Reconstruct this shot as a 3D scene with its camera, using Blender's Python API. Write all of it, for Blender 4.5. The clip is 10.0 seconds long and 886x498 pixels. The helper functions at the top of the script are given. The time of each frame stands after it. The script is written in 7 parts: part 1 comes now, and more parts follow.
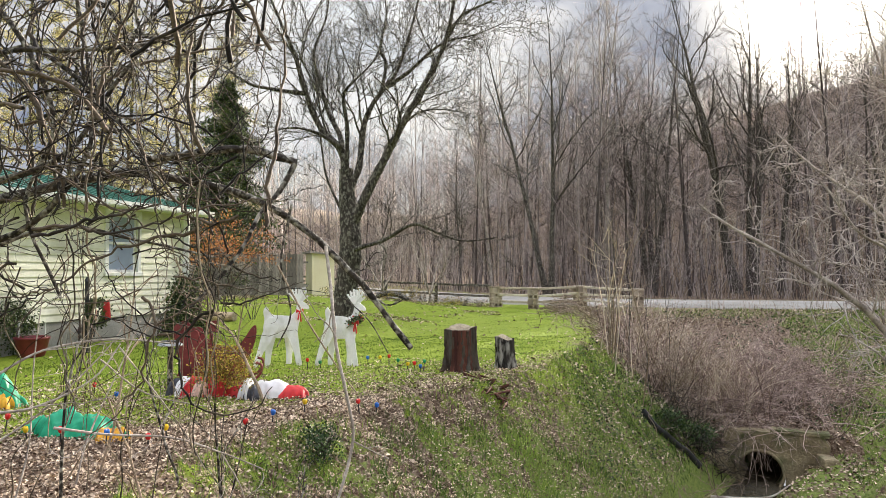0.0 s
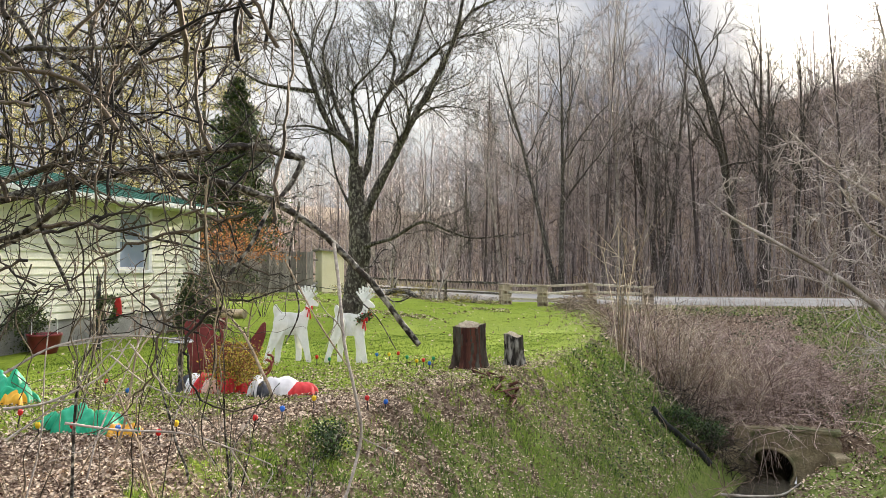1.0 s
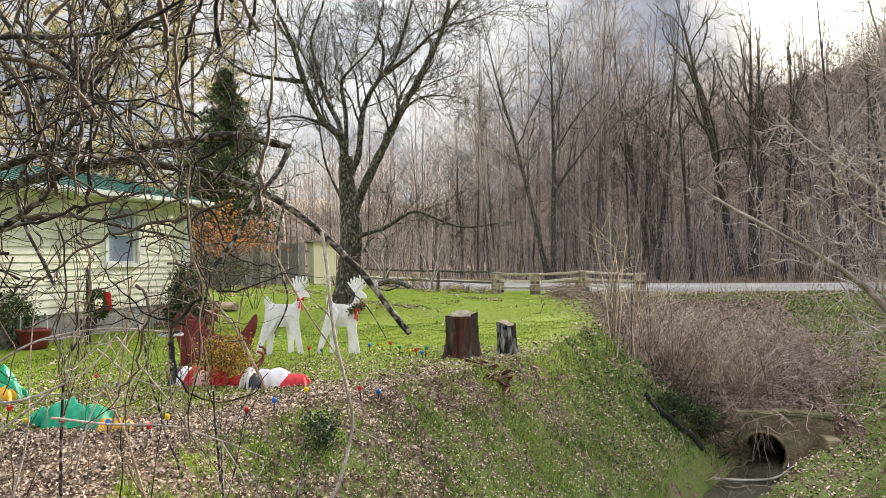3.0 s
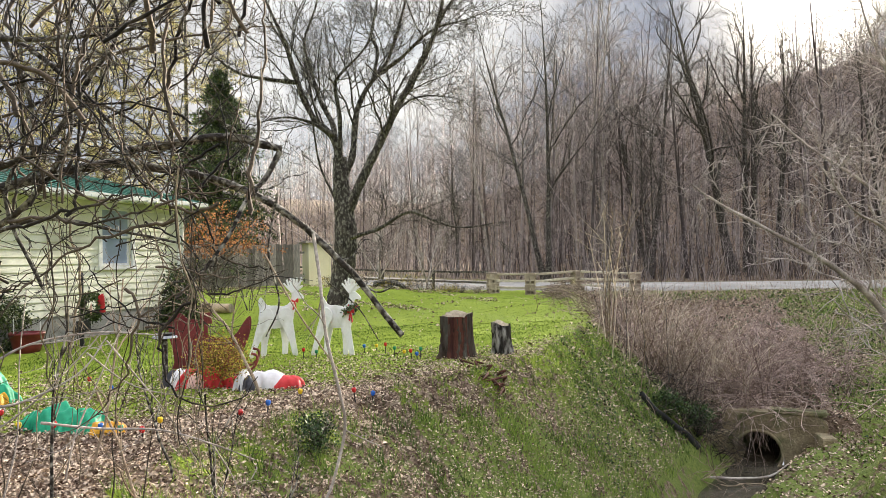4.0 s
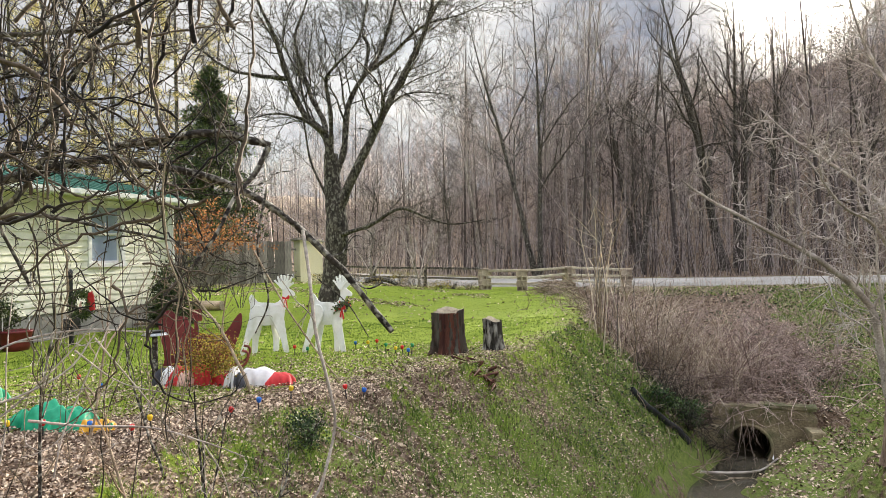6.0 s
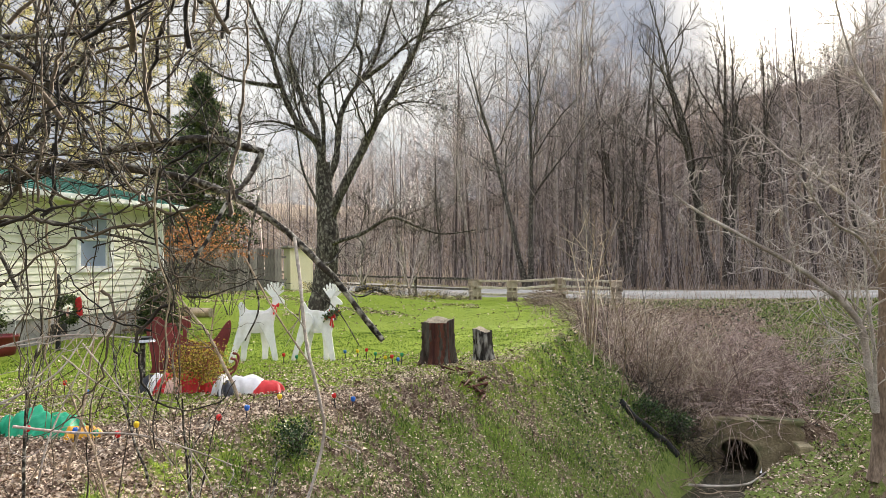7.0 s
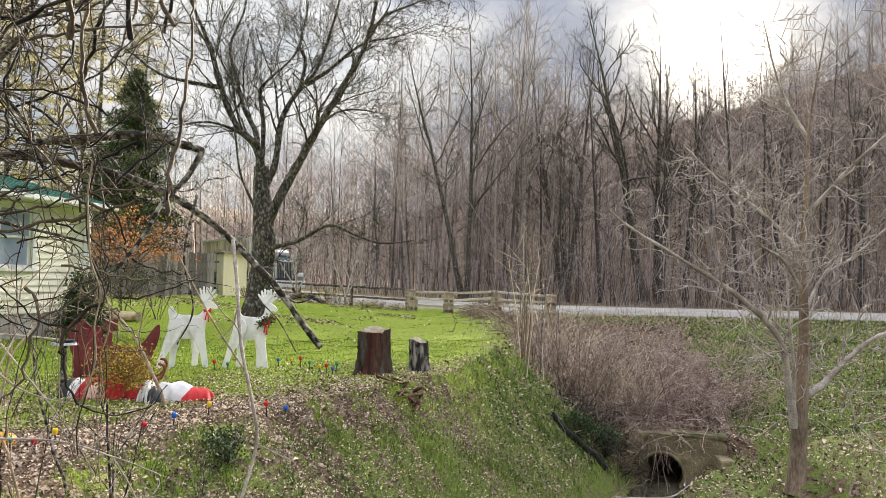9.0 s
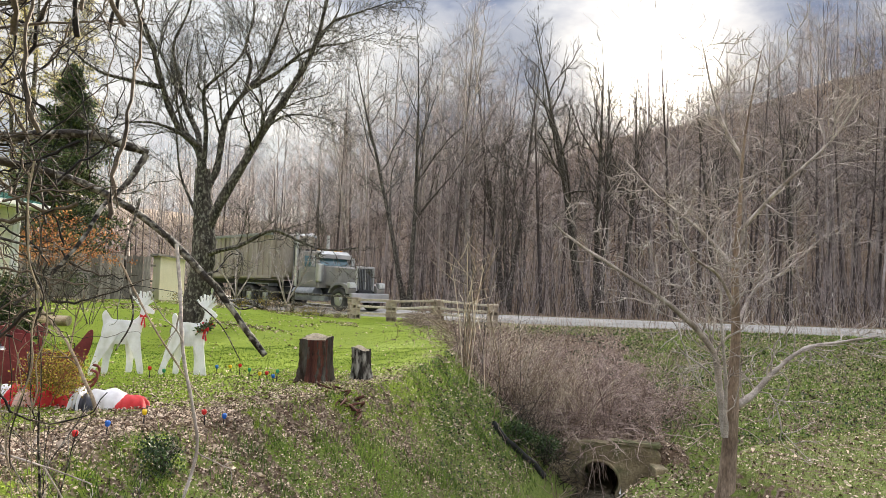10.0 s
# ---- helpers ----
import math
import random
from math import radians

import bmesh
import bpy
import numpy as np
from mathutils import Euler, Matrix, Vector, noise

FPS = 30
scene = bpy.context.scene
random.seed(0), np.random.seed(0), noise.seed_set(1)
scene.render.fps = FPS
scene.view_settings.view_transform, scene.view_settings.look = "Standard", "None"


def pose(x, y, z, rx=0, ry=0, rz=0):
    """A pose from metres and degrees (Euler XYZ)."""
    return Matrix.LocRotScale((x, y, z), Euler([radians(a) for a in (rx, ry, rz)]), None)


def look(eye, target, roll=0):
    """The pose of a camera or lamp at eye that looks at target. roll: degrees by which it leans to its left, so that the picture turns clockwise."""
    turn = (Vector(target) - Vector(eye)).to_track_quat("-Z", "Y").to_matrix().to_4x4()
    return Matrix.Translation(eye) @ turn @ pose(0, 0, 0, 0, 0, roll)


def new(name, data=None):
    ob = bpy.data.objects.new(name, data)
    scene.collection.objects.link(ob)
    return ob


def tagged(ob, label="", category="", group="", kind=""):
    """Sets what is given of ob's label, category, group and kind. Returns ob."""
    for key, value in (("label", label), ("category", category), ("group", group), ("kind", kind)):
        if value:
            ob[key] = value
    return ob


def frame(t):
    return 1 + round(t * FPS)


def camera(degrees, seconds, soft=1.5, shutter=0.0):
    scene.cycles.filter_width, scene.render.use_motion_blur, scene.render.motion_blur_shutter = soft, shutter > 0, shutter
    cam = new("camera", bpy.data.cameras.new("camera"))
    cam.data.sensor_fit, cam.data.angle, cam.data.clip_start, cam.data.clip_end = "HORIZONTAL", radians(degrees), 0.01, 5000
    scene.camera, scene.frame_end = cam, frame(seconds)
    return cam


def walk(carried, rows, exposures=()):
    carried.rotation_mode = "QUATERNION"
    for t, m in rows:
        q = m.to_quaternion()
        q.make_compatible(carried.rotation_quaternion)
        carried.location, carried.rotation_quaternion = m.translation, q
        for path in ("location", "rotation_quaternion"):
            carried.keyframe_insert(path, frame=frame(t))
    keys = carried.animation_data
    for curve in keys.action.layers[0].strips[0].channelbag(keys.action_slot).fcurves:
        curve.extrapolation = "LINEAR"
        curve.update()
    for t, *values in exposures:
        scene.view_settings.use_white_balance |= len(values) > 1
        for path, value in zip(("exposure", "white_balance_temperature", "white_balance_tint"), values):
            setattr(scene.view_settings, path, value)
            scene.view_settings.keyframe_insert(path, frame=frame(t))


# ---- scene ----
cam = camera(62.8, 10.0, 0.8)
# seconds, shift x y z, yaw, pitch, roll
PATH = [
    (0.0, 0.000, 0.000, 0.000, 0.00, 1.70, 0.00),
    (0.5, -0.001, -0.021, -0.002, 0.44, 1.69, 0.00),
    (1.0, 0.012, -0.006, -0.004, 0.76, 1.50, 0.03),
    (1.5, 0.010, 0.018, -0.016, 0.92, 1.04, 0.21),
    (2.0, 0.011, 0.025, -0.022, 0.71, 0.84, 0.43),
    (2.5, 0.018, 0.032, -0.022, 0.40, 0.72, 0.65),
    (4.0, 0.050, 0.052, -0.013, -0.17, 0.72, 1.17),
    (4.5, 0.060, 0.058, -0.015, -0.29, 0.54, 1.43),
    (5.0, 0.072, 0.054, -0.019, -0.41, 0.35, 1.56),
    (6.5, 0.059, 0.057, -0.016, -1.13, 0.66, 0.99),
    (7.0, 0.055, 0.061, -0.021, -1.55, 1.21, 0.58),
    (7.5, 0.043, 0.065, -0.018, -2.29, 1.72, 0.15),
    (8.0, 0.030, 0.075, -0.024, -3.45, 1.96, -0.30),
    (8.5, 0.033, 0.072, -0.025, -4.85, 2.04, -0.70),
    (9.0, 0.025, 0.080, -0.036, -6.55, 2.11, -1.14),
    (9.5, 0.008, 0.062, -0.033, -8.42, 2.40, -1.61),
    (10.0, -0.009, 0.061, -0.031, -11.09, 2.89, -2.11)]
EYE = 1.55
walk(cam, [(t, pose(x, y, EYE + z, 90 + p, r, w)) for t, x, y, z, w, p, r in PATH], [(0.0, 2.78), (10.0, 2.78)])

# ---- sky and sun ----
SUN_AZ, SUN_EL = 27.0, 16.5      # degrees to the right of +y, and above the horizon
world = bpy.data.worlds.new("world")
scene.world = world
world.use_nodes = True
wn, wl = world.node_tree.nodes, world.node_tree.links
wn.clear()


def wnode(kind, **kw):
    n = wn.new(kind)
    for k, v in kw.items():
        if k in n.inputs:
            n.inputs[k].default_value = v
    return n


w_out, w_bg = wnode("ShaderNodeOutputWorld"), wnode("ShaderNodeBackground")
w_sky = wnode("ShaderNodeTexSky")
w_sky.sky_type, w_sky.sun_disc = "NISHITA", False
w_sky.sun_elevation, w_sky.sun_rotation = radians(SUN_EL), radians(SUN_AZ)
w_tc, w_map = wnode("ShaderNodeTexCoord"), wnode("ShaderNodeMapping")
w_map.inputs["Scale"].default_value = (1.0, 1.0, 2.2)
w_map.inputs["Location"].default_value = (0.35, 0.1, 0.0)
w_noise = wnode("ShaderNodeTexNoise", Scale=2.6, Detail=8.0, Roughness=0.56, Distortion=0.35)
w_ramp = wnode("ShaderNodeValToRGB")
w_ramp.color_ramp.elements[0].position, w_ramp.color_ramp.elements[1].position = 0.24, 0.50
w_noise2 = wnode("ShaderNodeTexNoise", Scale=4.5, Detail=6.0, Roughness=0.6)
w_ramp2 = wnode("ShaderNodeValToRGB")
w_ramp2.color_ramp.elements[0].position, w_ramp2.color_ramp.elements[1].position = 0.35, 0.68
w_ramp2.color_ramp.elements[0].color = (0.16, 0.19, 0.27, 1)
w_ramp2.color_ramp.elements[1].color = (0.60, 0.59, 0.575, 1)
w_skygain = wnode("ShaderNodeMix")
w_skygain.data_type, w_skygain.blend_type = "RGBA", "MULTIPLY"
w_skygain.inputs["Factor"].default_value = 1.0
w_skygain.inputs["B"].default_value = (0.065, 0.065, 0.065, 1)
w_mix = wnode("ShaderNodeMix")
w_mix.data_type = "RGBA"
# bright thin cloud round the sun
w_dot = wnode("ShaderNodeVectorMath")
w_dot.operation = "DOT_PRODUCT"
a, e = radians(SUN_AZ), radians(SUN_EL)
SUN_DIR = Vector((math.sin(a) * math.cos(e), math.cos(a) * math.cos(e), math.sin(e)))
w_dot.inputs[1].default_value = SUN_DIR
w_glow = wnode("ShaderNodeMapRange")
w_glow.interpolation_type = "SMOOTHERSTEP"
w_glow.inputs["From Min"].default_value, w_glow.inputs["From Max"].default_value = 0.984, 1.0
w_glow.inputs["To Min"].default_value, w_glow.inputs["To Max"].default_value = 0.0, 1.0
w_core = wnode("ShaderNodeMapRange")
w_core.interpolation_type = "SMOOTHERSTEP"
w_core.inputs["From Min"].default_value, w_core.inputs["From Max"].default_value = 0.9955, 1.0
w_core.inputs["To Min"].default_value, w_core.inputs["To Max"].default_value = 0.0, 4.0
w_gcol = wnode("ShaderNodeMix")
w_gcol.data_type, w_gcol.blend_type = "RGBA", "ADD"
w_gcol.inputs["B"].default_value = (0.32, 0.28, 0.22, 1)
w_ccol = wnode("ShaderNodeMix")
w_ccol.data_type, w_ccol.blend_type, w_ccol.clamp_factor = "RGBA", "ADD", False
w_ccol.inputs["B"].default_value = (1.0, 0.93, 0.78, 1)
# a sunlit bank of cloud low over the valley
w_dot2, w_bank, w_bcol = wnode("ShaderNodeVectorMath"), wnode("ShaderNodeMapRange"), wnode("ShaderNodeMix")
w_dot2.operation, w_bank.interpolation_type = "DOT_PRODUCT", "SMOOTHSTEP"
w_dot2.inputs[1].default_value = Vector((-0.10, 1.0, 0.24)).normalized()
w_bank.inputs["From Min"].default_value, w_bank.inputs["From Max"].default_value = 0.965, 0.998
w_bcol.data_type, w_bcol.blend_type = "RGBA", "ADD"
w_bcol.inputs["B"].default_value = (0.25, 0.24, 0.21, 1)
wl.new(w_tc.outputs["Generated"], w_dot2.inputs[0])
wl.new(w_dot2.outputs["Value"], w_bank.inputs["Value"])
wl.new(w_bank.outputs["Result"], w_bcol.inputs["Factor"])
wl.new(w_tc.outputs["Generated"], w_map.inputs["Vector"])
wl.new(w_map.outputs["Vector"], w_noise.inputs["Vector"])
wl.new(w_map.outputs["Vector"], w_noise2.inputs["Vector"])
wl.new(w_noise.outputs["Fac"], w_ramp.inputs["Fac"])
wl.new(w_noise2.outputs["Fac"], w_ramp2.inputs["Fac"])
wl.new(w_sky.outputs["Color"], w_skygain.inputs["A"])
wl.new(w_ramp.outputs["Color"], w_mix.inputs["Factor"])
wl.new(w_skygain.outputs["Result"], w_mix.inputs["A"])
wl.new(w_ramp2.outputs["Color"], w_mix.inputs["B"])
wl.new(w_tc.outputs["Generated"], w_dot.inputs[0])
wl.new(w_dot.outputs["Value"], w_glow.inputs["Value"])
wl.new(w_dot.outputs["Value"], w_core.inputs["Value"])
wl.new(w_glow.outputs["Result"], w_gcol.inputs["Factor"])
wl.new(w_mix.outputs["Result"], w_bcol.inputs["A"])
wl.new(w_bcol.outputs["Result"], w_gcol.inputs["A"])
wl.new(w_core.outputs["Result"], w_ccol.inputs["Factor"])
wl.new(w_gcol.outputs["Result"], w_ccol.inputs["A"])
w_sep, w_zen, w_dome = wnode("ShaderNodeSeparateXYZ"), wnode("ShaderNodeMapRange"), wnode("ShaderNodeMix")
w_zen.interpolation_type = "SMOOTHSTEP"
w_zen.inputs["From Min"].default_value, w_zen.inputs["From Max"].default_value = 0.25, 1.0
w_zen.inputs["To Min"].default_value, w_zen.inputs["To Max"].default_value = 0.80, 4.2
w_dome.data_type, w_dome.blend_type, w_dome.clamp_factor = "RGBA", "MULTIPLY", False
w_dome.inputs["Factor"].default_value = 1.0
wl.new(w_tc.outputs["Generated"], w_sep.inputs["Vector"])
wl.new(w_sep.outputs["Z"], w_zen.inputs["Value"])
wl.new(w_ccol.outputs["Result"], w_dome.inputs["A"])
wl.new(w_zen.outputs["Result"], w_dome.inputs["B"])
wl.new(w_dome.outputs["Result"], w_bg.inputs["Color"])
w_bg.inputs["Strength"].default_value = 0.26
wl.new(w_bg.outputs["Background"], w_out.inputs["Surface"])

sun_data = bpy.data.lights.new("sun", "SUN")
sun_data.energy, sun_data.angle, sun_data.color = 5.0, radians(1.6), (1.0, 0.90, 0.74)
sun = new("sun", sun_data)
sun.matrix_world = look(SUN_DIR * 200, (0, 0, 0))


# ---- materials ----
def material(name, c1, c2, scale=3.0, rough=0.8, bump=0.3, fine=40.0, metal=0.0, spec=0.3, stretch=(1, 1, 1), grain=0.35,
             dirt=None, per_object=0.0, per_island=0.0, translucent=0.0, dirt_scale=1.3, distance=0.01):
    """Two colours mixed by a large noise, a fine grain, optional dirt, and relief."""
    m = bpy.data.materials.new(name)
    m.use_nodes = True
    n, l = m.node_tree.nodes, m.node_tree.links
    p = n["Principled BSDF"]
    tc, mp = n.new("ShaderNodeTexCoord"), n.new("ShaderNodeMapping")
    mp.inputs["Scale"].default_value = stretch
    l.new(tc.outputs["Object"], mp.inputs["Vector"])
    big, small = n.new("ShaderNodeTexNoise"), n.new("ShaderNodeTexNoise")
    big.inputs["Scale"].default_value, big.inputs["Detail"].default_value = scale, 5
    small.inputs["Scale"].default_value, small.inputs["Detail"].default_value = fine, 4
    l.new(mp.outputs["Vector"], big.inputs["Vector"])
    l.new(mp.outputs["Vector"], small.inputs["Vector"])
    ramp = n.new("ShaderNodeValToRGB")
    ramp.color_ramp.elements[0].position, ramp.color_ramp.elements[1].position = 0.36, 0.64
    ramp.color_ramp.elements[0].color, ramp.color_ramp.elements[1].color = (*c1, 1), (*c2, 1)
    fac = big.outputs["Fac"]
    if per_object or per_island:
        add = n.new("ShaderNodeMath")
        add.operation = "MULTIPLY_ADD"
        if per_object:
            src = n.new("ShaderNodeObjectInfo").outputs["Random"]
        else:
            src = n.new("ShaderNodeNewGeometry").outputs["Random Per Island"]
        add.inputs[1].default_value = per_object or per_island
        l.new(src, add.inputs[0])
        sub = n.new("ShaderNodeMath")
        sub.operation = "SUBTRACT"
        sub.inputs[1].default_value = (per_object or per_island) / 2
        l.new(fac, sub.inputs[0])
        l.new(sub.outputs[0], add.inputs[2])
        fac = add.outputs[0]
    l.new(fac, ramp.inputs["Fac"])
    g = n.new("ShaderNodeMapRange")
    g.inputs["From Min"].default_value, g.inputs["From Max"].default_value = 0.3, 0.7
    g.inputs["To Min"].default_value, g.inputs["To Max"].default_value = 1 - grain, 1 + grain
    l.new(small.outputs["Fac"], g.inputs["Value"])
    mul = n.new("ShaderNodeMix")
    mul.data_type, mul.blend_type = "RGBA", "MULTIPLY"
    mul.inputs["Factor"].default_value = 1.0
    l.new(ramp.outputs["Color"], mul.inputs["A"])
    l.new(g.outputs["Result"], mul.inputs["B"])
    col = mul.outputs["Result"]
    if dirt:
        dn, dr, dm = n.new("ShaderNodeTexNoise"), n.new("ShaderNodeValToRGB"), n.new("ShaderNodeMix")
        dn.inputs["Scale"].default_value, dn.inputs["Detail"].default_value = dirt_scale, 8
        dr.color_ramp.elements[0].position, dr.color_ramp.elements[1].position = 0.48, 0.66
        dm.data_type = "RGBA"
        dm.inputs["B"].default_value = (*dirt, 1)
        l.new(mp.outputs["Vector"], dn.inputs["Vector"])
        l.new(dn.outputs["Fac"], dr.inputs["Fac"])
        l.new(dr.outputs["Color"], dm.inputs["Factor"])
        l.new(col, dm.inputs["A"])
        col = dm.outputs["Result"]
    l.new(col, p.inputs["Base Color"])
    p.inputs["Roughness"].default_value, p.inputs["Metallic"].default_value = rough, metal
    p.inputs["Specular IOR Level"].default_value = spec
    if bump:
        b = n.new("ShaderNodeBump")
        b.inputs["Strength"].default_value, b.inputs["Distance"].default_value = bump, distance
        l.new(small.outputs["Fac"], b.inputs["Height"])
        l.new(b.outputs["Normal"], p.inputs["Normal"])
    if translucent:
        t, mx, out = n.new("ShaderNodeBsdfTranslucent"), n.new("ShaderNodeMixShader"), n["Material Output"]
        l.new(col, t.inputs["Color"])
        mx.inputs["Fac"].default_value = translucent
        l.new(p.outputs["BSDF"], mx.inputs[1])
        l.new(t.outputs["BSDF"], mx.inputs[2])
        l.new(mx.outputs["Shader"], out.inputs["Surface"])
    return m


BARK = material("bark_grey", (0.02, 0.016, 0.013), (0.065, 0.053, 0.043), 5, 0.9, 1.0, 26, stretch=(1, 1, 0.6), dirt=(0.23, 0.215, 0.175), dirt_scale=17, distance=0.03)
BARK_DARK = material("bark_dark", (0.014, 0.011, 0.009), (0.055, 0.045, 0.037), 9, 0.9, 1.0, 45, distance=0.02, dirt=(0.34, 0.32, 0.27), dirt_scale=22)
BARK_PALE = material("bark_pale", (0.23, 0.19, 0.165), (0.50, 0.44, 0.40), 4, 0.85, 0.5, 50)
BARK_TAN = material("bark_tan", (0.17, 0.12, 0.085), (0.42, 0.33, 0.25), 4, 0.85, 0.4, 50, per_island=0.5)
WOODS = material("woods_bark", (0.07, 0.055, 0.05), (0.40, 0.34, 0.315), 0.6, 0.9, 0.0, 6, per_island=0.7)
VINE = material("vine_bark", (0.012, 0.009, 0.007), (0.10, 0.075, 0.053), 6, 0.85, 0.5, 80, per_island=0.7)
GRASS = material("grass_blade", (0.06, 0.12, 0.012), (0.20, 0.27, 0.035), 0.5, 0.75, 0.0, 8, per_island=0.5, translucent=0.35)
GRASS_BANK = material("bank_grass_blade", (0.05, 0.10, 0.018), (0.24, 0.33, 0.06), 0.7, 0.75, 0.0, 8, per_island=0.6, translucent=0.3)
GRASS_BENCH = material("bench_grass_blade", (0.13, 0.16, 0.04), (0.32, 0.33, 0.12), 0.7, 0.8, 0.0, 8, per_island=0.6, translucent=0.25)
GRASS_DRY = material("dry_stalks", (0.30, 0.23, 0.15), (0.75, 0.65, 0.51), 0.8, 0.85, 0.0, 8, per_island=0.8, translucent=0.3)
LEAF = material("fallen_leaf", (0.10, 0.06, 0.038), (0.58, 0.46, 0.34), 1.5, 0.8, 0.0, 20, per_island=0.9)
LEAF_ORANGE = material("orange_leaf", (0.22, 0.08, 0.028), (0.50, 0.24, 0.09), 1.5, 0.7, 0.0, 20, per_island=0.9, translucent=0.35)
LEAF_YELLOW = material("yellow_leaf", (0.13, 0.10, 0.018), (0.40, 0.30, 0.05), 3, 0.7, 0.0, 20, per_island=0.8, translucent=0.35)
NEEDLE = material("needles", (0.022, 0.038, 0.014), (0.10, 0.13, 0.04), 0.8, 0.8, 0.0, 10, per_island=0.8)
TWIG = material("pale_twig", (0.03, 0.023, 0.016), (0.24, 0.19, 0.13), 3, 0.85, 0.3, 60, per_island=0.8)
NEEDLE_PINE = material("pine_needles", (0.09, 0.09, 0.03), (0.34, 0.29, 0.13), 0.5, 0.8, 0.0, 10, per_island=0.8, translucent=0.3)
IVY = material("ivy_leaf", (0.014, 0.034, 0.01), (0.065, 0.11, 0.025), 2, 0.6, 0.0, 10, per_island=0.8)
BARK_ROSE = material("bramble_bark", (0.17, 0.115, 0.095), (0.50, 0.385, 0.33), 2, 0.85, 0.2, 50, per_island=0.9)
SIDING = material("cream_siding", (0.76, 0.75, 0.60), (0.84, 0.83, 0.69), 0.8, 0.6, 0.1, 30, grain=0.06, dirt=(0.55, 0.54, 0.42), dirt_scale=0.9)
WHITE = material("white_paint", (0.74, 0.74, 0.72), (0.84, 0.84, 0.82), 2, 0.55, 0.1, 40, grain=0.05, dirt=(0.60, 0.60, 0.55), dirt_scale=4)
ROOF = material("green_roof_metal", (0.03, 0.13, 0.09), (0.06, 0.19, 0.14), 1.2, 0.45, 0.1, 20, metal=0.0, spec=0.5, grain=0.1)
BLOCK = material("concrete_block", (0.27, 0.215, 0.16), (0.50, 0.42, 0.32), 3, 0.9, 0.5, 60, per_object=0.4, grain=0.2)
CONCRETE = material("culvert_concrete", (0.19, 0.15, 0.09), (0.34, 0.28, 0.175), 1.6, 0.9, 0.6, 25, grain=0.3, dirt=(0.07, 0.085, 0.03), dirt_scale=1.8, distance=0.03)
FOUNDATION = material("foundation", (0.24, 0.23, 0.21), (0.36, 0.35, 0.33), 2, 0.9, 0.4, 40, grain=0.2)
ASPHALT = material("asphalt", (0.26, 0.245, 0.22), (0.36, 0.34, 0.31), 0.4, 0.95, 0.4, 60, grain=0.2, spec=0.08)
RAIL = material("fence_rail", (0.40, 0.34, 0.25), (0.58, 0.52, 0.41), 2, 0.85, 0.4, 40, stretch=(0.2, 1, 1), per_object=0.4)
OLDWOOD = material("weathered_board", (0.14, 0.125, 0.11), (0.30, 0.27, 0.24), 2, 0.9, 0.5, 30, stretch=(1, 1, 0.15), per_object=0.6)
RAWWOOD = material("raw_post", (0.38, 0.28, 0.15), (0.52, 0.41, 0.25), 2, 0.85, 0.3, 30, stretch=(1, 1, 0.15))
CREAM = material("cream_panel", (0.80, 0.72, 0.50), (0.86, 0.79, 0.58), 1.2, 0.7, 0.1, 20, grain=0.06)
STUMPBARK = material("stump_bark", (0.022, 0.014, 0.01), (0.075, 0.05, 0.037), 7, 0.95, 1.0, 26, stretch=(1, 1, 0.22), dirt=(0.08, 0.075, 0.06), dirt_scale=9, distance=0.04)
STUMPGREY = material("grey_stump_bark", (0.014, 0.012, 0.01), (0.055, 0.046, 0.038), 8, 0.95, 1.0, 26, stretch=(1, 1, 0.3), dirt=(0.38, 0.36, 0.32), dirt_scale=13, distance=0.04)
STUMPCORE = material("stump_rotten_wood", (0.045, 0.014, 0.01), (0.12, 0.045, 0.028), 8, 0.9, 0.9, 30, stretch=(1, 1, 0.12), distance=0.03)
CUTWOOD = material("cut_wood", (0.20, 0.16, 0.11), (0.36, 0.30, 0.22), 6, 0.9, 0.5, 50)
WATER = material("creek_water", (0.05, 0.045, 0.03), (0.11, 0.095, 0.07), 0.8, 0.12, 0.25, 9, spec=0.6, grain=0.15, distance=0.02)
BLACK = material("black_plastic", (0.012, 0.012, 0.013), (0.03, 0.03, 0.032), 3, 0.4, 0.1, 30)
# near-black colour standing in for the shade deep in the culvert pipe
PIPE_SHADE = material("culvert_pipe_shade", (0.03, 0.028, 0.022), (0.07, 0.065, 0.05), 2, 0.9, 0.4, 20)
GLASS_DAY = material("window_pane", (0.30, 0.36, 0.46), (0.42, 0.48, 0.58), 0.7, 0.08, 0.0, 5, spec=0.9, grain=0.03)


# ---- mesh helpers ----
def build(name, verts, faces, mat, parent=None, smooth=False, label=""):
    """One mesh object from arrays: faces are rows of three or of four corners (or a list of such arrays)."""
    me = bpy.data.meshes.new(name)
    verts = np.asarray(verts, np.float32)
    groups = faces if isinstance(faces, list) else [faces]
    groups = [np.asarray(g, np.int32) for g in groups if len(g)]
    loops = np.concatenate([g.ravel() for g in groups])
    totals = np.concatenate([np.full(len(g), g.shape[1], np.int32) for g in groups])
    starts = np.concatenate([[0], np.cumsum(totals)[:-1]]).astype(np.int32)
    me.vertices.add(len(verts))
    me.vertices.foreach_set("co", verts.ravel())
    me.loops.add(len(loops))
    me.loops.foreach_set("vertex_index", loops)
    me.polygons.add(len(totals))
    me.polygons.foreach_set("loop_start", starts)
    me.polygons.foreach_set("loop_total", totals)
    if smooth:
        me.polygons.foreach_set("use_smooth", np.ones(len(totals), bool))
    me.update(calc_edges=True)
    me.materials.append(mat)
    ob = new(name, me)
    if parent:
        ob.parent = parent
    if label:
        ob["label"] = label
    return ob


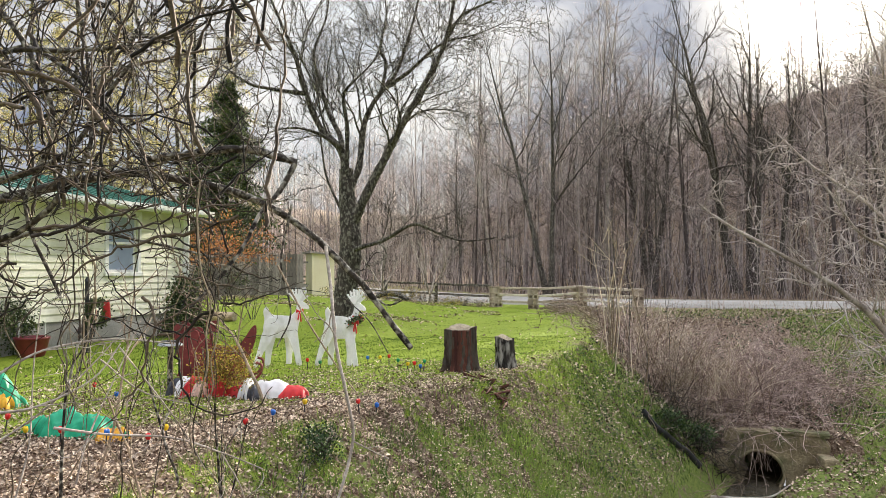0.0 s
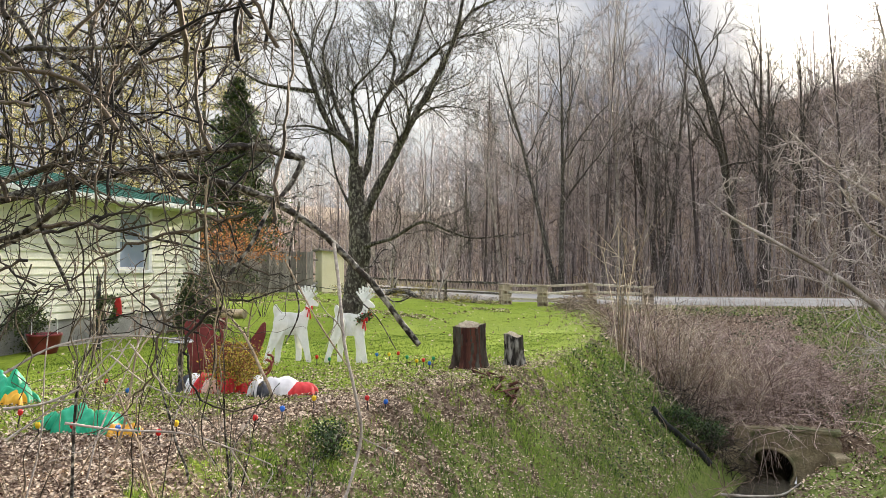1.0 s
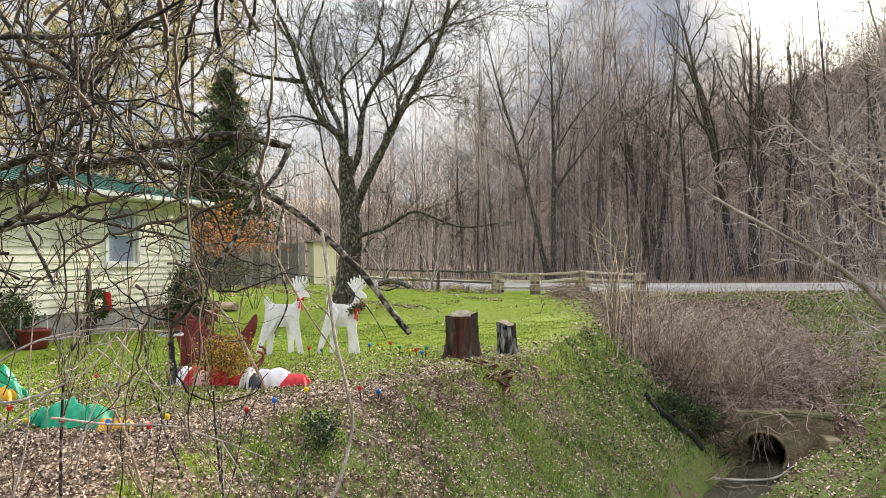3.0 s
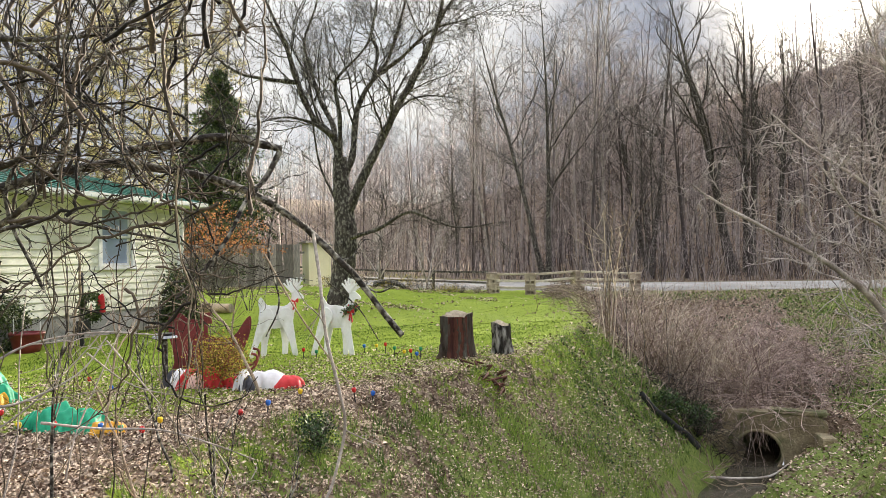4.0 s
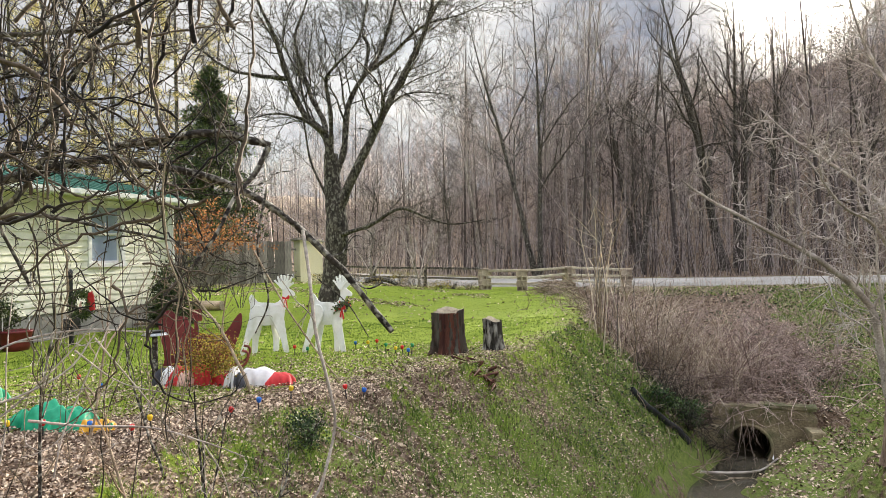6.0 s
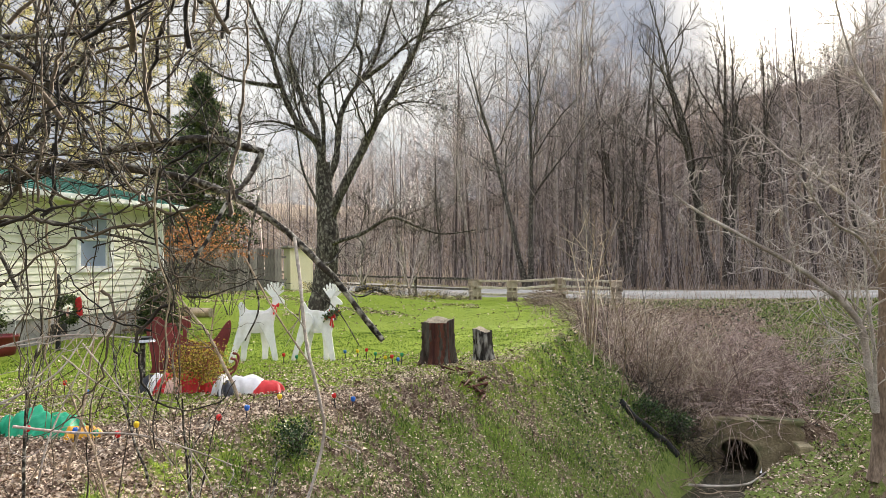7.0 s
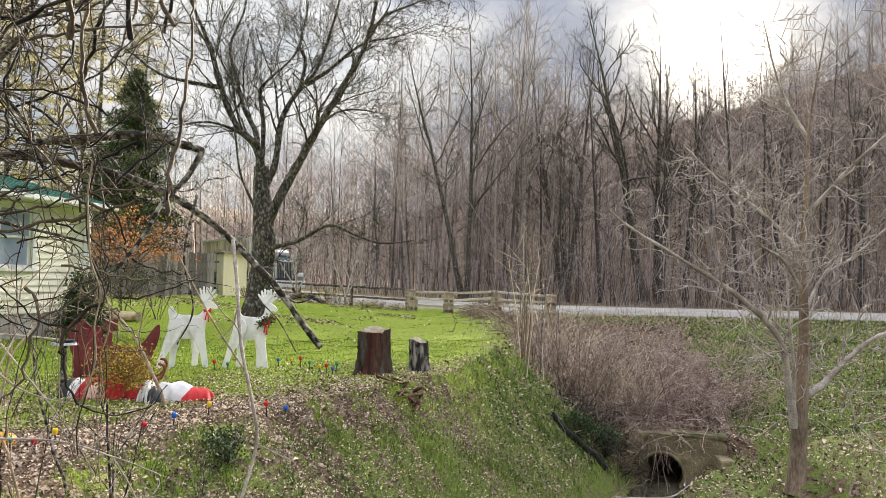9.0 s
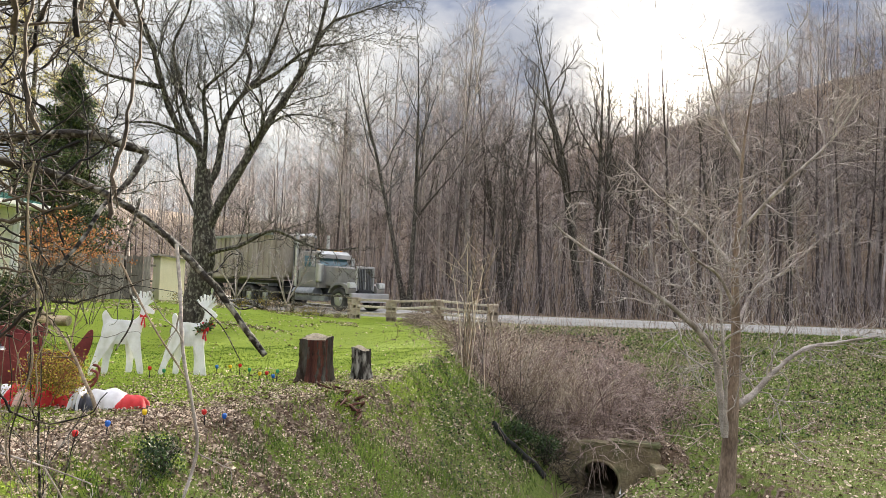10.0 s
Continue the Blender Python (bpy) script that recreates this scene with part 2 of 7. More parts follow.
def part(name, bm, mat, parent=None, label="", smooth=False):
    """Links a bmesh as one mesh object under its thing."""
    me = bpy.data.meshes.new(name)
    bmesh.ops.recalc_face_normals(bm, faces=bm.faces[:])
    if smooth:
        for f in bm.faces:
            f.smooth = True
    bm.to_mesh(me)
    bm.free()
    me.materials.append(mat)
    ob = new(name, me)
    if parent:
        ob.parent = parent
    if label:
        ob["label"] = label
    return ob


def box(sx, sy, sz, at=(0, 0, 0), bevel=0.0, bm=None, turn=None):
    """A box with its base centre at 'at'."""
    tmp = bmesh.new()
    bmesh.ops.create_cube(tmp, size=1)
    bmesh.ops.scale(tmp, vec=(sx, sy, sz), verts=tmp.verts)
    if bevel:
        bmesh.ops.bevel(tmp, geom=tmp.edges[:], offset=bevel, segments=2, affect="EDGES", profile=0.6)
    bmesh.ops.translate(tmp, vec=(0, 0, sz / 2), verts=tmp.verts)
    if turn:
        bmesh.ops.transform(tmp, matrix=turn, verts=tmp.verts)
    bmesh.ops.translate(tmp, vec=at, verts=tmp.verts)
    return merge(bm, tmp)


def merge(bm, tmp):
    if bm is None:
        return tmp
    me = bpy.data.meshes.new("tmp")
    tmp.to_mesh(me)
    tmp.free()
    bm.from_mesh(me)
    bpy.data.meshes.remove(me)
    return bm


def rod(r1, r2, length, at=(0, 0, 0), axis="z", sides=16, bm=None, bevel=0.0):
    """A tapered cylinder from 'at' along an axis."""
    tmp = bmesh.new()
    bmesh.ops.create_cone(tmp, cap_ends=True, segments=sides, radius1=r1, radius2=r2, depth=length)
    if bevel:
        rims = [e for e in tmp.edges if abs(e.verts[0].co.z - e.verts[1].co.z) < 1e-6]
        bmesh.ops.bevel(tmp, geom=rims, offset=bevel, segments=2, affect="EDGES", profile=0.6)
    bmesh.ops.translate(tmp, vec=(0, 0, length / 2), verts=tmp.verts)
    if axis == "x":
        bmesh.ops.rotate(tmp, matrix=Matrix.Rotation(radians(90), 3, "Y"), verts=tmp.verts)
    elif axis == "y":
        bmesh.ops.rotate(tmp, matrix=Matrix.Rotation(radians(-90), 3, "X"), verts=tmp.verts)
    bmesh.ops.translate(tmp, vec=at, verts=tmp.verts)
    return merge(bm, tmp)


def plate(outline, thick, bevel=0.0, axis="y", bm=None):
    """A flat outline (pairs) cut from a board of that thickness, standing in the plane across the axis."""
    tmp = bmesh.new()
    if axis == "y":
        vs = [tmp.verts.new((u, -thick / 2, v)) for u, v in outline]
        vec = (0, thick, 0)
    elif axis == "x":
        vs = [tmp.verts.new((-thick / 2, u, v)) for u, v in outline]
        vec = (thick, 0, 0)
    else:
        vs = [tmp.verts.new((u, v, 0)) for u, v in outline]
        vec = (0, 0, thick)
    f = tmp.faces.new(vs)
    res = bmesh.ops.extrude_face_region(tmp, geom=[f])
    bmesh.ops.translate(tmp, vec=vec, verts=[v for v in res["geom"] if isinstance(v, bmesh.types.BMVert)])
    if bevel:
        rim = [e for e in tmp.edges if any(len(q.verts) > 4 for q in e.link_faces)]
        bmesh.ops.bevel(tmp, geom=rim, offset=bevel, segments=1, affect="EDGES")
    return merge(bm, tmp)


def smooth_line(pts, n=6):
    """A Catmull-Rom line through the points (rows of any width)."""
    p = np.asarray(pts, float)
    p = np.vstack([2 * p[0] - p[1], p, 2 * p[-1] - p[-2]])
    out = []
    for i in range(1, len(p) - 2):
        for u in np.linspace(0, 1, n, endpoint=False):
            a0, a1, a2, a3 = p[i - 1], p[i], p[i + 1], p[i + 2]
            out.append(0.5 * (2 * a1 + (a2 - a0) * u + (2 * a0 - 5 * a1 + 4 * a2 - a3) * u ** 2 + (3 * a1 - a0 - 3 * a2 + a3) * u ** 3))
    out.append(p[-2])
    return np.array(out)


class Tubes:
    """Collects tapered tubes and makes them one mesh."""

    def __init__(self):
        self.v, self.q, self.count = [], [], 0

    def add(self, pts, radii, sides=5):
        pts = np.asarray(pts, float)
        radii = np.asarray(radii, float)
        d = np.empty_like(pts)
        d[1:-1], d[0], d[-1] = pts[2:] - pts[:-2], pts[1] - pts[0], pts[-1] - pts[-2]
        d /= np.linalg.norm(d, axis=1)[:, None] + 1e-9
        mean = pts[-1] - pts[0]
        ref = np.eye(3)[int(np.argmin(np.abs(mean)))]
        u = np.cross(d, ref)
        u /= np.linalg.norm(u, axis=1)[:, None] + 1e-9
        w = np.cross(d, u)
        ang = np.arange(sides) * (2 * math.pi / sides)
        ring = pts[:, None] + radii[:, None, None] * (np.cos(ang)[None, :, None] * u[:, None] + np.sin(ang)[None, :, None] * w[:, None])
        k = len(pts)
        i = np.arange(k - 1)[:, None] * sides
        j = np.arange(sides)[None]
        jn = (j + 1) % sides
        f = np.stack([i + j, i + jn, i + sides + jn, i + sides + j], -1).reshape(-1, 4) + self.count
        self.v.append(ring.reshape(-1, 3))
        self.q.append(f)
        self.count += k * sides

    def arrays(self):
        return np.concatenate(self.v), np.concatenate(self.q)

    def make(self, name, mat, parent=None, label="", smooth=True):
        v, q = self.arrays()
        return build(name, v, q, mat, parent, smooth, label)


def grow(tubes, rng, start, way, length, radius, depth, kids=4, spread=0.8, wander=0.18, lift=0.05, shrink=0.6, min_r=0.004,
         first=0.25, sides=(8, 6, 4, 3, 3), level=0, droop=0.0, segs=None):
    """A bare limb with its side branches and twigs."""
    segs = segs or max(3, int(7 - level * 1.3))
    p, d = np.array(start, float), np.array(way, float)
    d /= np.linalg.norm(d)
    pts, step = [p.copy()], length / segs
    for _ in range(segs):
        d = d + rng.normal(0, wander, 3) + np.array([0, 0, lift - droop])
        d /= np.linalg.norm(d)
        p = p + d * step
        pts.append(p.copy())
    pts = np.array(pts)
    end = radius * 0.45 if depth > 0 else radius * 0.3
    radii = np.linspace(radius, max(end, min_r * 0.6), segs + 1)
    tubes.add(pts, radii, sides[min(level, len(sides) - 1)])
    if depth <= 0:
        return
    for i in range(kids):
        u = first + (1 - first) * (i + rng.uniform(0.1, 0.9)) / kids
        k = min(int(u * segs), segs - 1)
        at = pts[k] + (pts[k + 1] - pts[k]) * (u * segs - k)
        axis = pts[k + 1] - pts[k]
        axis = axis / np.linalg.norm(axis)
        side = np.cross(axis, rng.normal(0, 1, 3))
        side /= np.linalg.norm(side) + 1e-9
        ang = rng.uniform(0.55, 1.15) * spread
        nd = axis * math.cos(ang) + side * math.sin(ang)
        nr = max(radii[k] * rng.uniform(0.42, 0.68), min_r)
        grow(tubes, rng, at, nd, length * shrink * rng.uniform(0.65, 1.15) * (1.15 - 0.5 * u), nr, depth - 1, kids, spread, wander * 1.1,
             lift, shrink, min_r, 0.15, sides, level + 1, droop)


def to_line(x, y, line):
    """Least distance of points to a line of plan points, and the side (positive: right of its way)."""
    best, side = np.full(np.shape(x), 1e9), np.zeros(np.shape(x))
    for (x0, y0), (x1, y1) in zip(line[:-1], line[1:]):
        dx, dy = x1 - x0, y1 - y0
        u = np.clip(((x - x0) * dx + (y - y0) * dy) / (dx * dx + dy * dy), 0, 1)
        ex, ey = x - x0 - u * dx, y - y0 - u * dy
        d = np.hypot(ex, ey)
        s = np.sign((x - x0) * dy - (y - y0) * dx)
        near = d < best
        best, side = np.where(near, d, best), np.where(near, s, side)
    return best, side


def step(a, b, v):
    u = np.clip((v - a) / (b - a), 0, 1)
    return u * u * (3 - 2 * u)


# ---- the lie of the land ----
ROAD_Z = 0.17
ROAD = [(-160, 190), (-60, 118), (-25, 82), (-12, 63), (-4.8, 49.3), (-1.6, 42.4), (1.5, 37.1), (6, 33.2), (12, 31), (25, 28), (60, 23), (150, 14), (320, -10)]
CREST = [(2.4, -40), (-2.4, -8), (-2.5, 3), (-2.1, 6.3), (-1.0, 8.4), (0.5, 10.2), (1.7, 12.0), (3.2, 16), (4.4, 20), (5.0, 24), (5.4, 27.5)]
CREEK = [(3.4, -40), (2.4, -12), (2.4, 0), (2.6, 6), (2.9, 8.5), (3.6, 11), (5.1, 13.9), (6.9, 16.2)]
BENCH = [(4.6, -40), (3.7, -12), (3.6, 0), (3.7, 5), (4.0, 7.8), (5.3, 9.4), (7.4, 10.7), (12, 12.4), (20, 14.5), (40, 17), (160, 0), (320, -24)]
HEAD = (6.95, 15.9)            # culvert mouth in the plan
HEAD_N = (-0.47, -0.88)        # way the headwall faces


def lumps(x, y, scale, seed=0.0):
    return (np.sin(x * scale + seed) * np.cos(y * scale * 1.13 + seed * 1.7) + 0.6 * np.sin(x * scale * 2.3 + y * scale * 1.9 + seed * 3)
            + 0.35 * np.sin(x * scale * 4.9 - y * scale * 4.1 + seed * 5)) / 1.95


def ground(x, y):
    """Height of the ground at plan points."""
    x, y = np.asarray(x, float), np.asarray(y, float)
    base = 0.45 * step(17, 31, y - 0.3 * x) * step(3, -4, x) + 0.04 * lumps(x, y, 0.7)
    d_road, s_road = to_line(x, y, ROAD)
    d_creek, s_creek = to_line(x, y, CREEK)
    d_crest, s_crest = to_line(x, y, CREST)
    d_bench, s_bench = to_line(x, y, BENCH)
    u = d_creek / (d_creek + d_crest + 1e-6)
    z_bank = -3.25 + (3.25 + base) * np.clip((u - 0.06) / 0.94, 0, 1) ** 0.82
    z = np.where(s_crest > 0, z_bank, base)
    # the bench across the creek, the ditch behind it and the road bank
    d_ditch = np.interp(x, [6, 8.5, 12, 17, 30], [-3.1, -2.95, -2.3, -1.6, -1.1])
    v = d_bench / (d_bench + np.maximum(d_road - 4.0, 0.1))
    far = d_ditch + (0.1 - d_ditch) * np.clip(v, 0, 1) ** 1.1
    lip = step(0.0, 0.9, d_bench)
    far = -0.86 * (1 - lip) + far * lip
    flat = -0.86 + 0.05 * lumps(x, y, 0.9, 5)
    z_r = np.minimum(np.where(s_bench > 0, flat, far), -3.25 + 1.05 * np.maximum(d_creek - 0.7 + 0.28 * lumps(x, y, 2.6, 6), 0))
    right = (s_creek > 0)
    z = np.where(right, z_r, z)
    # road bank over the culvert
    q = -((x - HEAD[0]) * HEAD_N[0] + (y - HEAD[1]) * HEAD_N[1])
    w = (x - HEAD[0]) * -HEAD_N[1] + (y - HEAD[1]) * HEAD_N[0]
    bank = -2.05 + 2.15 * np.clip((q - 0.25) / 12.0, 0, 1) ** 0.8
    mask = step(0.10, 0.30, q)
    z = np.where(mask > 0, z * (1 - mask) + np.maximum(z, bank) * mask, z)
    # the road's bed
    k = step(7.5, 3.9, d_road)
    z = z * (1 - k) + 0.10 * k
    # land beyond the road: valley floor, then the wooded hill
    az = np.degrees(np.arctan2(x, np.maximum(y, 1e-3)))
    e = np.interp(az, [-60, -35, -22, -8, 1, 7, 16, 24, 33, 40, 52, 70, 89], [0.20, 0.20, 0.17, 0.125, 0.105, 0.125, 0.165, 0.215, 0.25, 0.285, 0.32, 0.32, 0.30])
    r = np.hypot(x, y)
    beyond = (s_road < 0) & (y > 0)
    hill = e * np.minimum(r, 135) * step(6, 85, np.where(beyond, d_road, 0))
    hill = hill + 0.9 * lumps(x, y, 0.11, 2) * step(8, 40, np.where(beyond, d_road, 0))
    z = z + hill
    near = step(60, 20, r)
    return z + near * 0.035 * lumps(x, y, 2.1, 4) + near * 0.015 * lumps(x, y, 6.3, 1)


def gz(x, y):
    return float(ground(np.array([x]), np.array([y]))[0])


def axis_steps(*runs):
    out = []
    for a0, b0, st in runs:
        out.append(np.arange(a0, b0, st))
    return np.unique(np.round(np.concatenate(out), 4))


gx = axis_steps((-520, -120, 20), (-120, -40, 5), (-40, -12, 1.0), (-12, -5, 0.3), (-5, 13, 0.11), (13, 25, 0.4), (25, 60, 1.5), (60, 160, 5), (160, 621, 20))
gy = axis_steps((-140, -20, 12), (-20, 3, 1.0), (3, 6, 0.2), (6, 18, 0.11), (18, 32, 0.25), (32, 60, 0.9), (60, 160, 4), (160, 821, 22))
GX, GY = np.meshgrid(gx, gy)
GZ = ground(GX, GY)
idx = np.arange(GX.size).reshape(GX.shape)
quads = np.stack([idx[:-1, :-1], idx[:-1, 1:], idx[1:, 1:], idx[1:, :-1]], -1).reshape(-1, 4)
# the culvert's mouth is open
mx_, my_ = GX.ravel()[quads].mean(1) - HEAD[0], GY.ravel()[quads].mean(1) - HEAD[1]
mq, mw = -(mx_ * HEAD_N[0] + my_ * HEAD_N[1]), mx_ * -HEAD_N[1] + my_ * HEAD_N[0]
quads = quads[~((np.abs(mw + 0.05) < 0.56) & (mq > 0.02) & (mq < 0.34))]


def grassiness(x, y):
    """How much turf covers the ground, 0 bare leaf litter to 1 lawn."""
    d_crest, s_crest = to_line(x, y, CREST)
    d_creek, s_creek = to_line(x, y, CREEK)
    d_bench, s_bench = to_line(x, y, BENCH)
    d_road, s_road = to_line(x, y, ROAD)
    patch = lumps(x, y, 1.1, 3) * 0.30 + lumps(x, y, 2.7, 7) * 0.30 + lumps(x, y, 6.1, 2) * 0.30
    lawn = step(-0.3, 2.2, d_crest * np.where(s_crest > 0, -1, 1) + 0.5 * patch - 1.4 * step(-1.2, -2.6, x) * step(8.2, 6.0, y) + 0.9 * step(8, 11, y))
    slope = np.clip(0.40 + 0.9 * patch + 0.25 * step(4.0, 0.8, d_creek) + 0.12 * step(0, 2, x), 0, 1)
    g = np.where(s_crest > 0, slope, lawn)
    g = np.where((s_creek > 0) & (s_bench > 0), np.clip(0.56 + 0.5 * patch, 0, 1), g)
    g = np.where((s_creek > 0) & (s_bench < 0), np.clip(0.58 + 0.6 * patch, 0, 1), g)
    q = -((x - HEAD[0]) * HEAD_N[0] + (y - HEAD[1]) * HEAD_N[1])
    thick = (q > 0.1) & (s_crest > 0) & (x < 8.6 + 0.3 * (y - 15) + 0.6 * lumps(x, y, 1.2, 4))
    g = np.where(thick, np.clip(0.10 + 0.2 * patch, 0, 1), g)
    g = np.where((s_road < 0) & (y > 0), 0.15 + 0.15 * patch, g)
    g = np.where(d_road < 6.0, np.maximum(g, 0.35 + 0.3 * patch), g)
    return np.clip(g, 0, 1)


def ground_material():
    m = bpy.data.materials.new("ground_cover")
    m.use_nodes = True
    n, l = m.node_tree.nodes, m.node_tree.links
    p = n["Principled BSDF"]
    at = n.new("ShaderNodeAttribute")
    at.attribute_name = "turf"
    tc = n.new("ShaderNodeTexCoord")

    def noise_of(scale, detail=6):
        t = n.new("ShaderNodeTexNoise")
        t.inputs["Scale"].default_value, t.inputs["Detail"].default_value = scale, detail
        l.new(tc.outputs["Object"], t.inputs["Vector"])
        return t.outputs["Fac"]

    def ramp_of(fac, stops):
        r = n.new("ShaderNodeValToRGB")
        while len(r.color_ramp.elements) < len(stops):
            r.color_ramp.elements.new(0.5)
        for el, (pos, c) in zip(r.color_ramp.elements, stops):
            el.position, el.color = pos, (*c, 1)
        l.new(fac, r.inputs["Fac"])
        return r.outputs["Color"]

    def mix(f, a, b, kind="MIX"):
        x = n.new("ShaderNodeMix")
        x.data_type, x.blend_type = "RGBA", kind
        if isinstance(f, float):
            x.inputs["Factor"].default_value = f
        else:
            l.new(f, x.inputs["Factor"])
        l.new(a, x.inputs["A"])
        l.new(b, x.inputs["B"])
        return x.outputs["Result"]

    lw = n.new("ShaderNodeAttribute")
    lw.attribute_name = "lawn"
    rough_turf = mix(noise_of(1.7), ramp_of(noise_of(13), [(0.3, (0.05, 0.085, 0.018)), (0.7, (0.16, 0.20, 0.045))]),
                     ramp_of(noise_of(24), [(0.3, (0.095, 0.12, 0.027)), (0.7, (0.25, 0.28, 0.085))]))
    turf = mix(noise_of(0.9), ramp_of(noise_of(14), [(0.3, (0.09, 0.14, 0.016)), (0.7, (0.20, 0.27, 0.03))]),
               ramp_of(noise_of(22), [(0.3, (0.15, 0.20, 0.02)), (0.7, (0.32, 0.38, 0.045))]))
    turf = mix(lw.outputs["Fac"], rough_turf, turf)
    cell = n.new("ShaderNodeTexVoronoi")
    cell.inputs["Scale"].default_value = 22
    l.new(tc.outputs["Object"], cell.inputs["Vector"])
    litter = mix(noise_of(2.0), ramp_of(cell.outputs["Color"], [(0.15, (0.05, 0.032, 0.022)), (0.5, (0.18, 0.12, 0.085)), (0.85, (0.44, 0.35, 0.27))]),
                 ramp_of(noise_of(30), [(0.3, (0.05, 0.035, 0.022)), (0.7, (0.19, 0.13, 0.09))]))
    fac = n.new("ShaderNodeMath")
    fac.operation = "ADD"
    jit = n.new("ShaderNodeMapRange")
    jit.inputs["To Min"].default_value, jit.inputs["To Max"].default_value = -0.95, 0.95
    l.new(noise_of(9.0, 10), jit.inputs["Value"])
    l.new(at.outputs["Fac"], fac.inputs[0])
    l.new(jit.outputs["Result"], fac.inputs[1])
    edge = ramp_of(fac.outputs[0], [(0.35, (0, 0, 0)), (0.62, (1, 1, 1))])
    col = mix(edge, litter, turf)
    l.new(col, p.inputs["Base Color"])
    p.inputs["Roughness"].default_value = 0.95
    p.inputs["Specular IOR Level"].default_value = 0.1
    b = n.new("ShaderNodeBump")
    b.inputs["Strength"].default_value, b.inputs["Distance"].default_value = 0.7, 0.05
    l.new(noise_of(26, 6), b.inputs["Height"])
    l.new(b.outputs["Normal"], p.inputs["Normal"])
    return m


GROUND = ground_material()
land = build("ground", np.stack([GX, GY, GZ], -1).reshape(-1, 3), quads, GROUND, smooth=True)
turf_attr = land.data.attributes.new("turf", "FLOAT", "POINT")
turf_attr.data.foreach_set("value", grassiness(GX, GY).ravel().astype(np.float32))
lawn_d, lawn_s = to_line(GX, GY, CREST)
lawn_attr = land.data.attributes.new("lawn", "FLOAT", "POINT")
lawn_attr.data.foreach_set("value", np.where(lawn_s > 0, step(0.8, 0.0, lawn_d), 1.0).ravel().astype(np.float32))
tagged(land, "mossy green lawn and leaf-littered creek bank below wooded hill", "ground", kind="structure")

# road: a ribbon with a slight crown
rc = smooth_line(ROAD, 14)
rd = np.gradient(rc, axis=0)
rd /= np.linalg.norm(rd, axis=1)[:, None]
rn = np.stack([-rd[:, 1], rd[:, 0]], 1)
offs = np.array([-3.4, -3.3, -1.6, 0, 1.6, 3.3, 3.4])
rz = np.array([-0.12, 0.0, 0.03, 0.05, 0.03, 0.0, -0.12]) + ROAD_Z
RV = np.concatenate([rc[:, None] + offs[None, :, None] * rn[:, None], np.broadcast_to(rz[None, :, None], (len(rc), 7, 1))], 2)
ri = np.arange(len(rc) * 7).reshape(-1, 7)
road = build("road", RV.reshape(-1, 3), np.stack([ri[:-1, 1:], ri[:-1, :-1], ri[1:, :-1], ri[1:, 1:]], -1).reshape(-1, 4), ASPHALT, smooth=True)
tagged(road, "pale grey worn asphalt country road", "road", kind="structure")

# creek water: a ribbon in the channel
cl = smooth_line(CREEK + [(7.6, 17.4), (8.4, 18.8)], 8)
cd = np.gradient(cl, axis=0)
cd /= np.linalg.norm(cd, axis=1)[:, None]
cn = np.stack([-cd[:, 1], cd[:, 0]], 1)
cw = np.where(cl[:, 1] < 16, 1.0, 0.42)
WV = np.concatenate([cl[:, None] + np.linspace(-1, 1, 7)[None, :, None] * (cw[:, None] * cn)[:, None], np.full((len(cl), 7, 1), -3.08)], 2)
WV[:, :, 2] += 0.012 * lumps(WV[:, :, 0], WV[:, :, 1], 5)
wi = np.arange(len(cl) * 7).reshape(-1, 7)
creek = build("creek_water", WV.reshape(-1, 3), np.stack([wi[:-1, 1:], wi[:-1, :-1], wi[1:, :-1], wi[1:, 1:]], -1).reshape(-1, 4), WATER, smooth=True)
tagged(creek, "shallow brown creek water running from culvert", "water", kind="structure")


